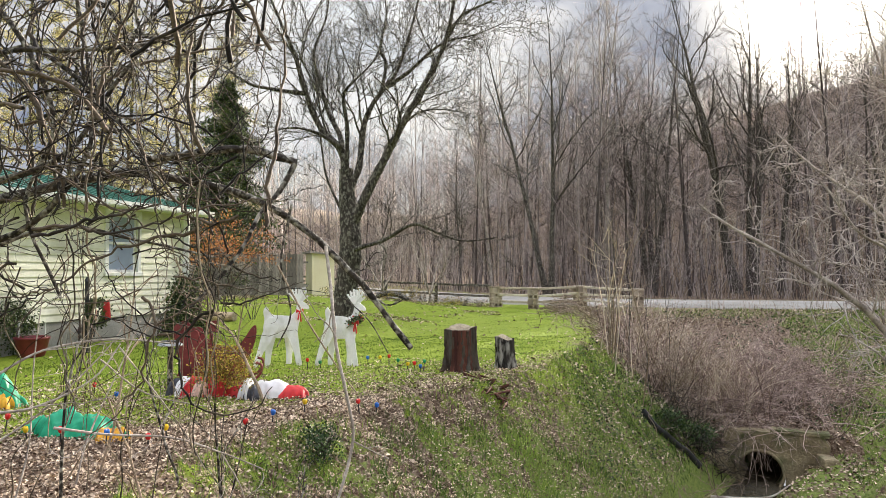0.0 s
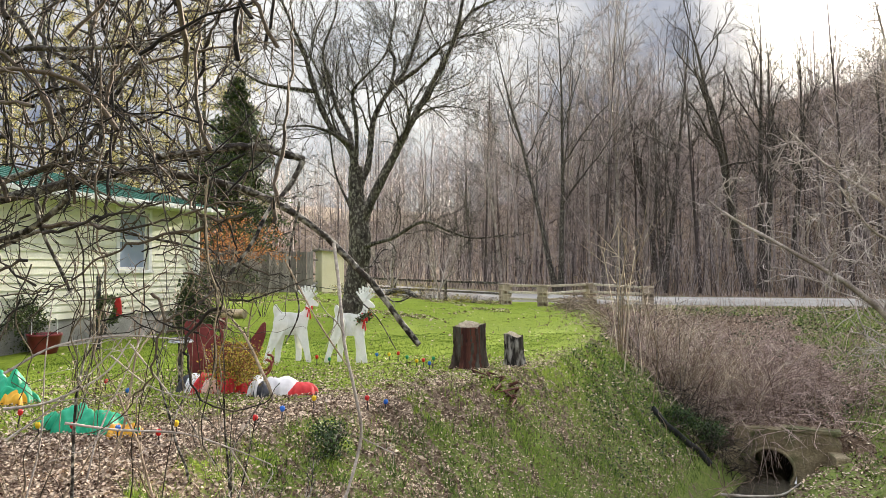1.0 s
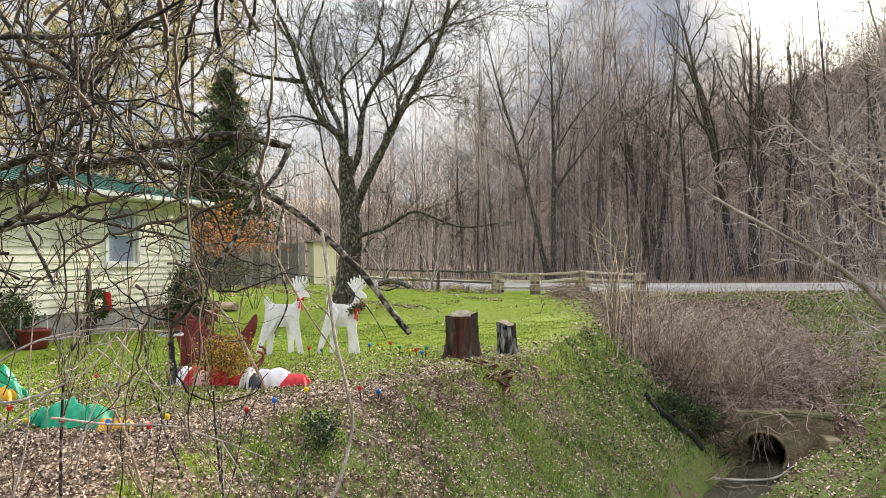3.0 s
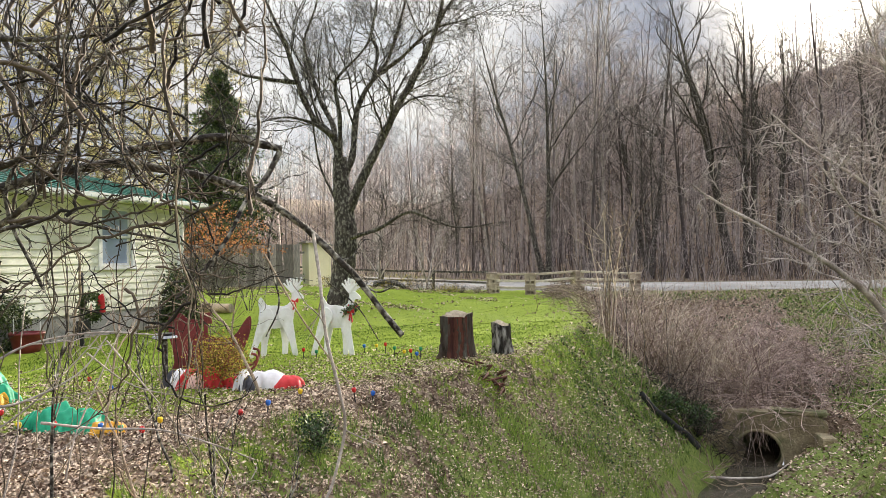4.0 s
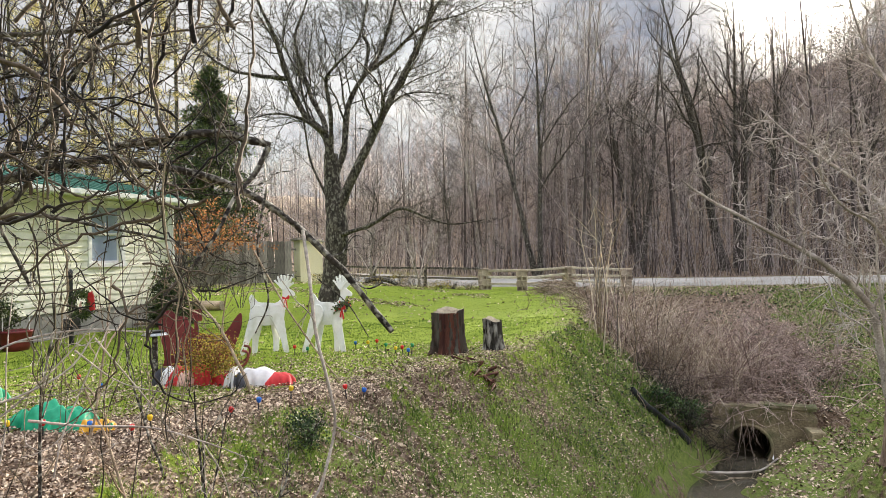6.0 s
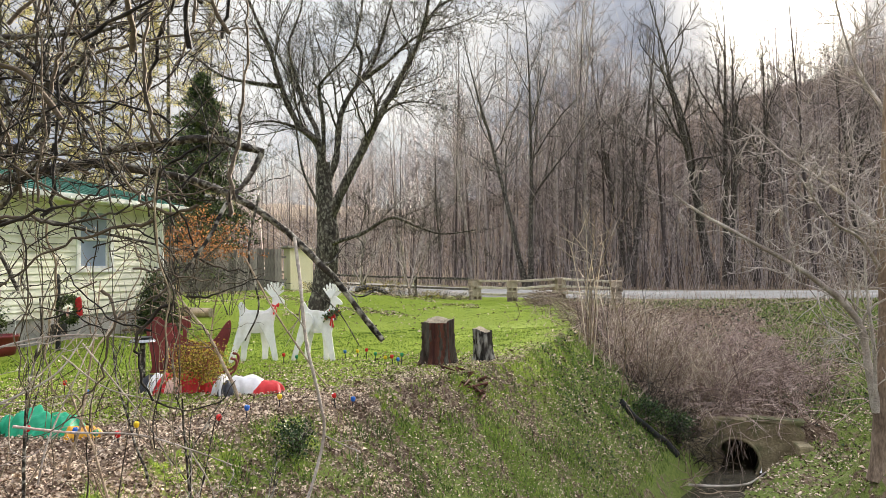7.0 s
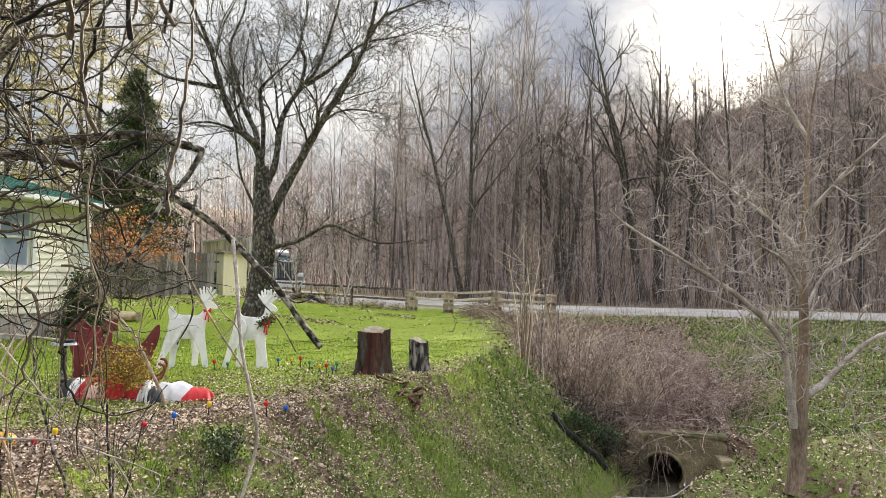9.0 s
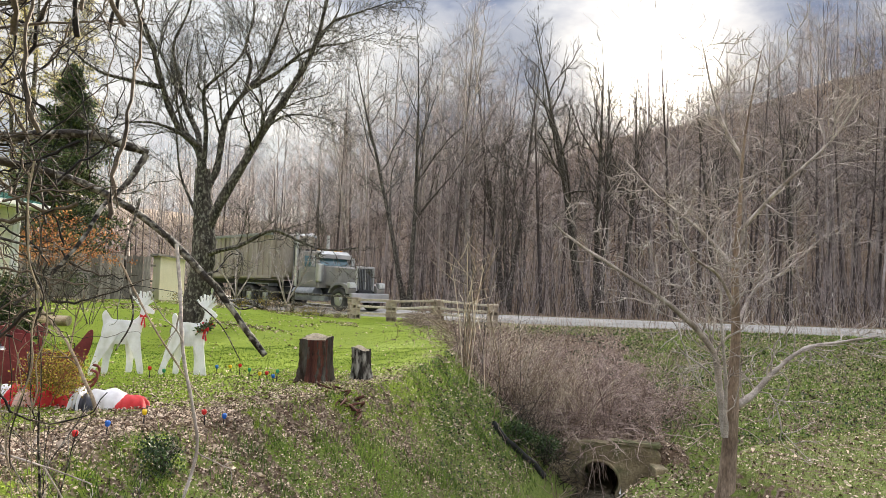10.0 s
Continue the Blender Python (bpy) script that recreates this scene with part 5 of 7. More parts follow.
tangle("bramble_thicket", "brown brush along the road bank", spots(520, 8.4, 19.6, 1.3, 1.5, behind_wall), 5, BARK_ROSE, 0.8, 1.8, 0.0095, 0.8, 0.18, 0.22)
canes("roadside_weeds", "tan and green weeds along the road edge", [(x, 27.3 - 0.22 * (x - 8) + rng.normal(0, 0.7)) for x in rng.uniform(6.5, 34, 900)], 6, BARK_TAN, 0.2, 0.6, 0.006, 0.5, 1)
canes("woodland_brush", "bare brown undergrowth at the wood's edge", [(x, np.interp(x, [-12, -3.5, 2.5, 7, 12, 25, 60], [66, 56, 46, 39, 37, 34, 29]) + abs(rng.normal(0, 2.2))) for x in rng.uniform(-12, 45, 1500)],
      7, WOODS, 0.8, 3.6, 0.014, 0.8, 4)
canes("woodland_brush", "fine bare saplings beneath the hillside trees", [(x, np.interp(x, [-12, -3.5, 2.5, 7, 12, 25, 60], [68, 58, 48, 41, 39, 36, 31]) + abs(rng.normal(0, 9))) for x in rng.uniform(-12, 50, 800)],
      8, WOODS, 2.5, 7.0, 0.02, 0.15, 6)


# ---- small tree on the bench ----
def bench_tree():
    base = thing("young_tree", "young leafless tree with pale forked twigs on creek bench", "tree", (5.7, 9.0, gz(5.7, 9.0) - 0.08), -11)
    rng = np.random.default_rng(21)
    t = Tubes()
    line = smooth_line([(0, 0, 0), (0.03, 0, 0.5), (0.07, 0, 1.3), (0.11, 0.02, 2.2), (0.08, 0, 3.1), (0.15, 0.05, 3.9), (0.22, 0.1, 4.9), (0.48, 0.2, 6.2)], 5)
    t.add(line, np.interp(np.linspace(0, 1, len(line)), [0, 0.05, 0.25, 0.5, 0.8, 1], [0.15, 0.118, 0.092, 0.052, 0.022, 0.006]), 12)
    t.make("trunk", BARK_BROWN, base)
    u = Tubes()
    limb(u, rng, [(0.08, 0, 2.6), (0.08, 0, 3.1), (0.15, 0.05, 3.9), (0.22, 0.1, 4.9), (0.48, 0.2, 6.2)], 0.02, 0.004, 16, 1, 1.4, 1.0, 5, 0.05, 0.06, 0.006)
    u.make("crown", BARK_PALE, base)
    limbs = [
        ([(-0.02, -0.02, 0.85), (-0.14, -0.1, 1.45), (-0.28, -0.2, 2.0), (-0.78, -0.3, 2.5), (-1.4, -0.35, 2.9), (-2.15, -0.4, 3.35), (-2.5, -0.5, 3.6)], 0.065, 0.012, 12, 0.9),
        ([(0.1, 0, 1.25), (0.35, 0.05, 1.4), (0.7, 0.1, 1.75), (1.15, 0.2, 2.05), (1.7, 0.3, 2.15), (2.3, 0.4, 2.25)], 0.06, 0.012, 10, 0.8),
        ([(0.08, 0, 3.1), (-0.3, 0.2, 3.6), (-0.9, 0.3, 4.1), (-1.35, 0.4, 4.6)], 0.035, 0.008, 9, 0.9),
        ([(0.12, 0, 3.6), (0.55, -0.3, 4.2), (1.1, -0.5, 4.8), (1.5, -0.6, 5.5)], 0.035, 0.008, 9, 0.9),
        ([(0.1, 0.05, 2.6), (-0.35, -0.5, 3.0), (-0.8, -0.9, 3.2), (-1.2, -1.1, 3.7)], 0.03, 0.008, 8, 0.8),
        ([(0.1, 0, 2.3), (0.5, 0.4, 2.8), (1.0, 0.6, 3.1), (1.7, 0.7, 3.7)], 0.03, 0.008, 8, 0.8),
        ([(0.2, 0.1, 4.6), (-0.1, 0.3, 5.4), (-0.3, 0.4, 6.4)], 0.03, 0.008, 8, 0.9),
        ([(-0.05, -0.05, 0.9), (-0.12, -0.25, 1.6), (-0.25, -0.4, 2.4), (-0.3, -0.5, 3.0)], 0.035, 0.008, 6, 0.7),
    ]
    for pts, r0, r1, k, ln in limbs:
        u = Tubes()
        limb(u, rng, pts, r0, r1 * 0.9, k + 7, 1, ln * 1.25, 0.95, 7, 0.15, 0.05, 0.0065, 0.32)
        u.make("limb", BARK_PALE, base)


BARK_BROWN = material("bark_brown", (0.15, 0.105, 0.075), (0.32, 0.24, 0.18), 6, 0.9, 0.8, 50, stretch=(1, 1, 0.3), distance=0.02)
bench_tree()


# ---- overgrown tree and vines close to the camera ----
def overgrown_tree():
    base = thing("overgrown_tree", "half-dead leaning tree smothered in bare vines", "tree", (-3.5, 4.2, gz(-3.5, 4.2) - 0.1))
    o = np.array([-3.5, 4.2, gz(-3.5, 4.2) - 0.1])
    rng = np.random.default_rng(31)
    t = Tubes()
    t.add(smooth_line([(0, 0, 0), (0.05, 0.05, 1.0), (0.1, 0.1, 1.9), (0.0, 0.1, 3.2), (-0.1, 0.0, 4.6)], 4), np.linspace(0.16, 0.07, 17), 10)
    t.make("trunk", BARK_DARK, base)
    boughs = [
        # the long broken bough hanging over the lawn
        ([(-3.4, 4.25, 1.85), (-2.75, 4.3, 1.95), (-2.1, 4.4, 2.12), (-1.8, 4.45, 2.14), (-1.24, 4.5, 2.02), (-0.84, 4.5, 1.79), (-0.5, 4.5, 1.46), (-0.2, 4.5, 1.07)], 0.036, 0.020, 6, 0.35),
        # knotted stub
        ([(-1.85, 4.45, 2.13), (-1.80, 4.4, 2.22), (-1.57, 4.35, 2.24), (-1.30, 4.35, 2.28), (-1.12, 4.35, 2.27), (-0.89, 4.35, 2.20)], 0.026, 0.026, 3, 0.4),
        # dark branch sweeping down from the stub
        ([(-0.89, 4.35, 2.19), (-0.97, 4.3, 2.02), (-1.06, 4.2, 1.88), (-1.12, 4.1, 1.70), (-1.22, 4.0, 1.52), (-1.36, 3.9, 1.35)], 0.020, 0.008, 3, 0.3),
        ([(-2.5, 3.9, 2.0), (-2.0, 3.8, 2.15), (-1.75, 3.8, 2.5), (-1.6, 3.8, 2.75), (-1.68, 3.8, 3.1)], 0.022, 0.008, 9, 0.6),
        ([(-3.0, 3.8, 2.4), (-2.3, 3.7, 2.66), (-1.95, 3.7, 2.68), (-1.5, 3.7, 2.72), (-1.28, 3.7, 2.85), (-1.22, 3.7, 3.1)], 0.018, 0.007, 9, 0.6),
        ([(-3.0, 4.0, 1.6), (-2.3, 3.9, 1.75), (-1.9, 3.8, 2.1), (-1.85, 3.8, 2.45), (-1.95, 3.8, 3.05)], 0.022, 0.01, 9, 0.6),
        ([(-3.1, 4.2, 2.9), (-2.6, 4.0, 2.7), (-2.2, 3.9, 2.75), (-1.7, 3.9, 2.3), (-1.55, 3.9, 2.0)], 0.02, 0.008, 8, 0.6),
        ([(-2.8, 4.0, 3.2), (-2.35, 3.9, 2.9), (-2.1, 3.9, 2.35), (-2.25, 3.9, 1.9), (-2.05, 3.9, 1.4)], 0.02, 0.009, 8, 0.5),
        ([(-3.0, 4.1, 1.45), (-2.2, 4.0, 1.78), (-1.7, 4.0, 1.72), (-1.25, 4.0, 1.62)], 0.016, 0.006, 8, 0.5),
    ]
    for pts, r0, r1, k, ln in boughs:
        u = Tubes()
        limb(u, rng, np.array(pts) - o, r0 * 0.95, r1 * 0.9, k, 1, ln, 1.0, 9, 0.1, 0.02, 0.003)
        u.make("bough", BARK_DARK, base)


overgrown_tree()


def vines():
    rng = np.random.default_rng(12)
    t, s_ = Tubes(), Tubes()

    def at(px, py, d):
        return np.array([px * d, d, EYE + py * d])

    def lay(p, r, twigs):
        open_view = np.nonzero(p[:, 0] > -0.19 * p[:, 1])[0]
        if len(open_view):
            p = p[:open_view[0]]
        if len(p) < 4:
            return
        line = smooth_line(p, 3)
        line = line + rng.normal(0, 0.006, line.shape)
        rad = np.linspace(r, r * 0.22, len(line)) * (1 + 0.15 * np.sin(np.arange(len(line)) * 2.4))
        t.add(line, rad, 5)
        for _ in range(twigs):
            k = int(rng.integers(2, len(line) - 1))
            w = rng.normal(0, 1, 3) * [1, 0.5, 1]
            w /= np.linalg.norm(w)
            ln = rng.uniform(0.06, 0.22)
            q = line[k]
            t.add([q, q + w * ln * 0.5 + rng.normal(0, 0.012, 3), q + w * ln + rng.normal(0, 0.03, 3)], [max(rad[k] * 0.6, 0.002), 0.0018, 0.001], 4)

    # px: tangent across from straight ahead, py: tangent up
    for i in range(185):                                   # upper tangle: long bending shoots
        px, d = rng.uniform(-0.66, -0.24), rng.uniform(2.8, 5.0)
        py = rng.uniform(0.05, 0.42)
        a = rng.normal(1.35, 0.55) if rng.random() < 0.65 else rng.uniform(0, 3.14)
        p, way = at(px, py, d), np.array([math.cos(a), rng.normal(0, 0.2), math.sin(a)])
        pts, bend = [p], rng.normal(0, 0.22)
        for _ in range(9):
            c, s = math.cos(bend), math.sin(bend)
            way = np.array([way[0] * c - way[2] * s, way[1], way[0] * s + way[2] * c]) + rng.normal(0, 0.09, 3)
            way /= np.linalg.norm(way)
            pts.append(pts[-1] + way * rng.uniform(0.10, 0.22))
        lay(np.array(pts), rng.choice([0.003, 0.005, 0.009, 0.013], p=[0.38, 0.32, 0.21, 0.09]), 4)
    for i in range(18):                                    # hanging strands
        px, d = rng.uniform(-0.64, -0.30) if i % 4 else rng.uniform(-0.44, -0.28), rng.uniform(2.8, 4.8)
        top, low = (rng.uniform(0.0, 0.2), rng.uniform(-0.34, -0.1)) if i % 4 else (rng.uniform(-0.1, 0.08), rng.uniform(-0.33, -0.16))
        n = 9
        q = np.array([at(px + rng.normal(0, 0.004) + 0.008 * math.sin(k * 0.9 + i), top + (low - top) * k / n, d) for k in range(n + 1)])
        r = (rng.choice([0.0028, 0.004, 0.007], p=[0.5, 0.35, 0.15]) if i % 4 else 0.003)
        s_.add(smooth_line(q, 3), np.linspace(r, r * 0.6, 28), 5)
        if i % 5 == 0 and i % 4:
            q2 = q + np.array([[0.012 * math.cos(k * 1.6), 0.012, 0.0] for k in range(n + 1)])
            s_.add(smooth_line(q2, 3), np.linspace(r, r * 0.6, 28), 5)
    for i in range(64):                                    # loops and cross shoots
        px, py, d = rng.uniform(-0.64, -0.28), rng.uniform(-0.10, 0.18), rng.uniform(2.8, 4.8)
        a, bend = rng.uniform(-0.7, 0.7) + (3.14 if rng.random() < 0.5 else 0), rng.normal(0, 0.16)
        pts = [at(px, py, d)]
        for _ in range(8):
            a += bend + rng.normal(0, 0.2)
            pts.append(pts[-1] + np.array([math.cos(a), rng.normal(0, 0.15), math.sin(a)]) * rng.uniform(0.06, 0.14))
        lay(np.array(pts), rng.choice([0.003, 0.005, 0.008], p=[0.5, 0.35, 0.15]), 3)
    ob = t.make("hanging_vines", VINE)
    tagged(ob, "tangle of bare hanging vines and twigs", "vines", kind="stuff")
    for k in range(16):                                    # thin straight shoots from the bank
        px, d = rng.uniform(-0.62, -0.36), rng.uniform(3.6, 5.2)
        x = px * d
        z0 = gz(x, d)
        lean = rng.normal(0, 0.45)
        h = rng.uniform(0.5, 1.5)
        b = np.array([x, d, z0])
        q = [b + np.array([lean * h * u + 0.10 * h * u * u * rng.normal(), 0.1 * u * rng.normal(), h * u]) for u in np.linspace(0, 1, 6)]
        r = rng.choice([0.003, 0.0045, 0.006])
        s_.add(smooth_line(q, 3), np.linspace(r, r * 0.3, 16), 5)
    tagged(s_.make("hanging_strands", TWIG), "thin pale hanging vine strands and shoots", "vines", kind="stuff")


vines()


def strand(name, label, pts, r0, r1, mat, twigs=0, seed=0):
    t = Tubes()
    line = smooth_line(pts, 6)
    rad = np.linspace(r0, r1, len(line)) * (1 + 0.08 * np.sin(np.arange(len(line)) * 2.1))
    t.add(line, rad, 7)
    rng = np.random.default_rng(seed)
    for i in range(twigs):
        k = int(rng.uniform(0.2, 0.95) * (len(line) - 1))
        grow(t, rng, line[k], rng.normal(0, 0.6, 3) + [0, 0, 0.3], rng.uniform(0.15, 0.45), rad[k] * 0.5, 1, 3, 0.8, 0.2, 0.03, 0.5, 0.0018)
    return tagged(t.make(name, mat), label, "vine")


strand("grapevine", "pale grapevine hanging from the broken bough", [(-0.72, 4.45, 1.70), (-0.68, 4.4, 1.45), (-0.63, 4.3, 1.1), (-0.56, 4.3, 0.78), (-0.53, 4.3, 0.55), (-0.60, 4.25, 0.25), (-0.68, 4.2, 0.0), (-0.74, 4.15, gz(-0.74, 4.15))], 0.011, 0.008, BARK_PALE, 4, 1)
strand("grapevine", "thin vine hanging from the bough to the lawn", [(-0.92, 4.4, 1.95), (-0.97, 4.35, 1.6), (-0.90, 4.3, 1.3), (-0.98, 4.3, 1.1)], 0.008, 0.004, BARK_DARK, 2, 2)
strand("grapevine", "thin slanting vine crossing before the lawn", [(-0.98, 4.3, 1.58), (-0.80, 4.3, 1.25), (-0.6, 4.3, 0.95), (-0.5, 4.3, 0.82)], 0.006, 0.004, BARK_TAN, 1, 3)
strand("grapevine", "thin slanting vine crossing before the lawn", [(-0.62, 4.4, 1.40), (-0.45, 4.4, 1.25), (-0.33, 4.4, 1.05)], 0.004, 0.003, BARK_DARK, 0, 4)
for path, radius in (
        ([(-2.03, 3.81, 0.73), (-1.82, 3.97, 0.66), (-1.53, 4.15, 0.6), (-1.28, 4.28, 0.48), (-1.08, 4.39, 0.36)], 0.0075),
        ([(-1.89, 4.02, 1.06), (-1.69, 4.16, 0.85), (-1.38, 4.33, 0.74)], 0.0055),
        ([(-1.85, 4.17, 1.11), (-1.57, 4.33, 0.65), (-1.44, 4.43, 0.35)], 0.0055),
        ([(-2.27, 3.67, 1.01), (-2.1, 3.83, 1.13), (-1.84, 4.02, 1.17), (-1.54, 4.2, 1.13)], 0.0075),
        ([(-1.99, 3.97, 0.39), (-1.96, 4.04, 0.63), (-1.84, 4.15, 1.0), (-1.76, 4.24, 1.26)], 0.0055),
        ([(-1.32, 4.36, 0.46), (-1.23, 4.44, 0.25), (-1.2, 4.5, 0.07)], 0.0055),
        ([(-2.27, 3.67, 0.83), (-2.12, 3.82, 0.84), (-1.91, 3.98, 0.96), (-1.81, 4.09, 1.14)], 0.0075),
        ([(-2.32, 3.78, 0.65), (-2.13, 3.95, 0.82), (-1.89, 4.12, 1.12), (-1.8, 4.22, 1.33)], 0.0055),
        ([(-2.31, 3.93, 0.26), (-2.27, 4.01, 0.6), (-2.28, 4.06, 1.02), (-2.27, 4.12, 1.41)], 0.0055)):
    strand("bramble_cane", "long pale bramble cane arching over the leafy bank", path, radius, radius * 0.5, BARK_PALE, 2, int(radius * 1e4) + len(path))
for i, (x, y, h, lx, ly) in enumerate(((-1.36, 4.6, 1.35, 0.05, 0.1), (-2.1, 8.6, 1.6, -0.3, 0.1), (-1.15, 4.7, 0.95, 0.15, 0.0), (-1.75, 4.5, 1.2, -0.1, 0.1), (-2.3, 4.4, 1.4, 0.1, 0.1), (-2.55, 5.4, 1.5, 0.15, 0), (-2.0, 5.6, 1.3, -0.15, 0))):
    base = thing("bank_sapling", "thin bare sapling on the leafy bank", "sapling", (x, y, gz(x, y) - 0.04), group="saplings on the bank")
    t = Tubes()
    grow(t, np.random.default_rng(300 + i), (0, 0, 0), (lx, ly, 1), h, 0.012 if i != 1 else 0.022, 2, 6, 0.7, 0.10, 0.05, 0.5, 0.002, 0.35)
    t.make("stem", BARK_TAN if i % 2 else BARK_DARK, base)


# ---- turf, leaves ----
def blades(name, label, n, xr, yr, seed, hmin, hmax, wid, mat, want, lean=0.5):
    rng = np.random.default_rng(seed)
    x, y = rng.uniform(*xr, n), rng.uniform(*yr, n)
    keep = rng.random(n) < want(x, y)
    x, y = x[keep], y[keep]
    z = ground(x, y) - 0.005
    h = rng.uniform(hmin, hmax, len(x))
    a = rng.uniform(0, 6.283, len(x))
    ca, sa = np.cos(a), np.sin(a)
    ln = rng.uniform(0.1, 1.0, len(x)) * lean * h
    b = rng.uniform(0, 6.283, len(x))
    p0 = np.stack([x - ca * wid, y - sa * wid, z], 1)
    p1 = np.stack([x + ca * wid, y + sa * wid, z], 1)
    m = np.stack([x + np.cos(b) * ln * 0.35, y + np.sin(b) * ln * 0.35, z + h * 0.6], 1)
    off = np.stack([ca * wid * 0.7, sa * wid * 0.7, 0 * ca], 1)
    tip = np.stack([x + np.cos(b) * ln, y + np.sin(b) * ln, z + h * 0.95], 1)
    V = np.stack([p0, p1, m + off, m - off, tip], 1).reshape(-1, 3)
    i = np.arange(len(x))[:, None] * 5
    ob = build(name, V, [i + np.array([[0, 1, 2, 3]]), i + np.array([[3, 2, 4]])], mat)
    return tagged(ob, label, "grass", kind="stuff")


def lawn_want(x, y):
    g = grassiness(x, y)
    d, s = to_line(x, y, CREST)
    dc, sc = to_line(x, y, CREEK)
    return np.where((dc < 0.9) | (s > 0) & (d > 0.5) | (np.abs(x) > 0.64 * y + 0.3), 0, np.clip(g * 1.3 - 0.35, 0, 1))


def tuft_want(x, y):
    d, s = to_line(x, y, CREST)
    dc, sc = to_line(x, y, CREEK)
    clump = step(0.0, 0.5, lumps(x, y, 2.4, 9) * 0.5 + lumps(x, y, 6.0, 2) * 0.6)
    return np.where((s > 0) & (sc < 0) & (dc > 0.5) & (x < 0.64 * y), (0.18 + 0.82 * clump) * np.clip(grassiness(x, y) * 1.7, 0, 1), 0)


blades("lawn_grass", "short green lawn grass blades", 110000, (-7, 5), (6, 17), 1, 0.015, 0.04, 0.004, GRASS, lawn_want)
blades("lawn_grass", "short green lawn grass further out", 26000, (-12, 6), (17, 30), 2, 0.012, 0.03, 0.007, GRASS, lawn_want)
blades("bank_grass", "long tufted green grass on the creek bank", 260000, (-3, 6.5), (5, 16), 3, 0.04, 0.17, 0.0035, GRASS_BANK, tuft_want, 1.2)
blades("bench_grass", "short pale green grass on the creek bench", 40000, (3.8, 11), (6.5, 12.5), 4, 0.015, 0.05, 0.005, GRASS_BENCH, lambda x, y: np.where(to_line(x, y, BENCH)[1] > 0, 0.8, 0))
blades("ditch_grass", "green grass and weeds on the road bank", 80000, (8, 22), (11, 27), 5, 0.04, 0.14, 0.007, GRASS_BANK,
       lambda x, y: np.where((to_line(x, y, BENCH)[1] < 0) & (to_line(x, y, ROAD)[0] > 4.2), np.clip(grassiness(x, y) * 1.4 - 0.15, 0, 1), 0), 1.2)


def fallen(name, label, n, xr, yr, seed, size, want, mat):
    rng = np.random.default_rng(seed)
    x, y = rng.uniform(*xr, n), rng.uniform(*yr, n)
    keep = rng.random(n) < want(x, y)
    x, y = x[keep], y[keep]
    z = ground(x, y) + rng.uniform(0.004, 0.03, len(x))
    c = np.stack([x, y, z], 1)
    d = rng.normal(0, 1, c.shape) * [1, 1, 0.38]
    d /= np.linalg.norm(d, axis=1)[:, None]
    e = np.cross(d, rng.normal(0, 0.35, c.shape) + [0, 0, 1])
    e /= np.linalg.norm(e, axis=1)[:, None]
    l = size * rng.uniform(0.5, 1.2, (len(x), 1))
    up = np.array([0, 0, 1]) * l * rng.uniform(0.0, 0.35, (len(x), 1))
    V = np.stack([c - d * l * 0.5, c + e * l * 0.33 + up, c + d * l * 0.5, c - e * l * 0.33 + up], 1).reshape(-1, 3)
    i = np.arange(len(x))[:, None] * 4
    ob = build(name, V, [i + np.array([[0, 1, 2]]), i + np.array([[0, 2, 3]])], mat)
    return tagged(ob, label, "leaves", kind="stuff")


def litter_want(x, y):
    dc, sc = to_line(x, y, CREEK)
    return np.where((dc > 0.6) & (sc < 0) & (np.abs(x) < 0.64 * y + 0.3), np.clip(1.1 - 0.75 * grassiness(x, y), 0.25, 1) * step(13.5, 10, y - 0.4 * x), 0)


fallen("fallen_leaves", "brown and tan fallen leaves on the bank", 290000, (-6, 6), (3.6, 15), 1, 0.038, litter_want, LEAF)
fallen("fallen_leaves", "scattered fallen leaves on the lawn and ditch", 14000, (-9, 20), (7, 26), 2, 0.09, lambda x, y: np.where(to_line(x, y, CREEK)[0] > 0.9, 0.6 - 0.5 * grassiness(x, y), 0), LEAF)
fallen("fallen_leaves", "pale dry leaves on the creek bench", 9000, (3.8, 13), (6, 13), 6, 0.06, lambda x, y: np.where(to_line(x, y, BENCH)[1] > 0, 0.8, 0), LEAF)
fallen("fallen_leaves", "dull leaf litter under the thicket and road bank", 60000, (2, 20), (12, 27), 7, 0.075, lambda x, y: np.where((to_line(x, y, CREST)[1] > 0) & (to_line(x, y, CREEK)[0] > 0.7), 0.8, 0), LEAF)
fallen("fallen_leaves", "pale leaf debris in the garden bed", 16000, (-10, 2), (20.5, 31), 8, 0.085, lambda x, y: 0.8 * step(0.15, 0.5, lumps(x, y, 0.8, 3) + 0.5 * step(27.5, 29.5, y) + 0.4 * step(1.6, 0.5, np.hypot(x + 2.7, y - 19.8))), LEAF)
fallen("ivy_cover", "dark green ivy leaves along the creek slope", 26000, (2.2, 7), (10.5, 17), 3, 0.06, lambda x, y: np.where((to_line(x, y, CREST)[1] > 0) & (to_line(x, y, CREEK)[1] < 0) & (to_line(x, y, CREEK)[0] > 0.8), 0.5 * step(0.1, 0.5, lumps(x, y, 1.6, 5) + 0.4), 0), IVY)
fallen("ivy_cover", "dark ivy and weeds on the road bank", 22000, (8, 22), (12, 27), 4, 0.10, lambda x, y: np.where((to_line(x, y, BENCH)[1] < 0) & (to_line(x, y, ROAD)[0] > 4.2), 0.6 * step(0.0, 0.5, lumps(x, y, 1.1, 8) + 0.2), 0), IVY)


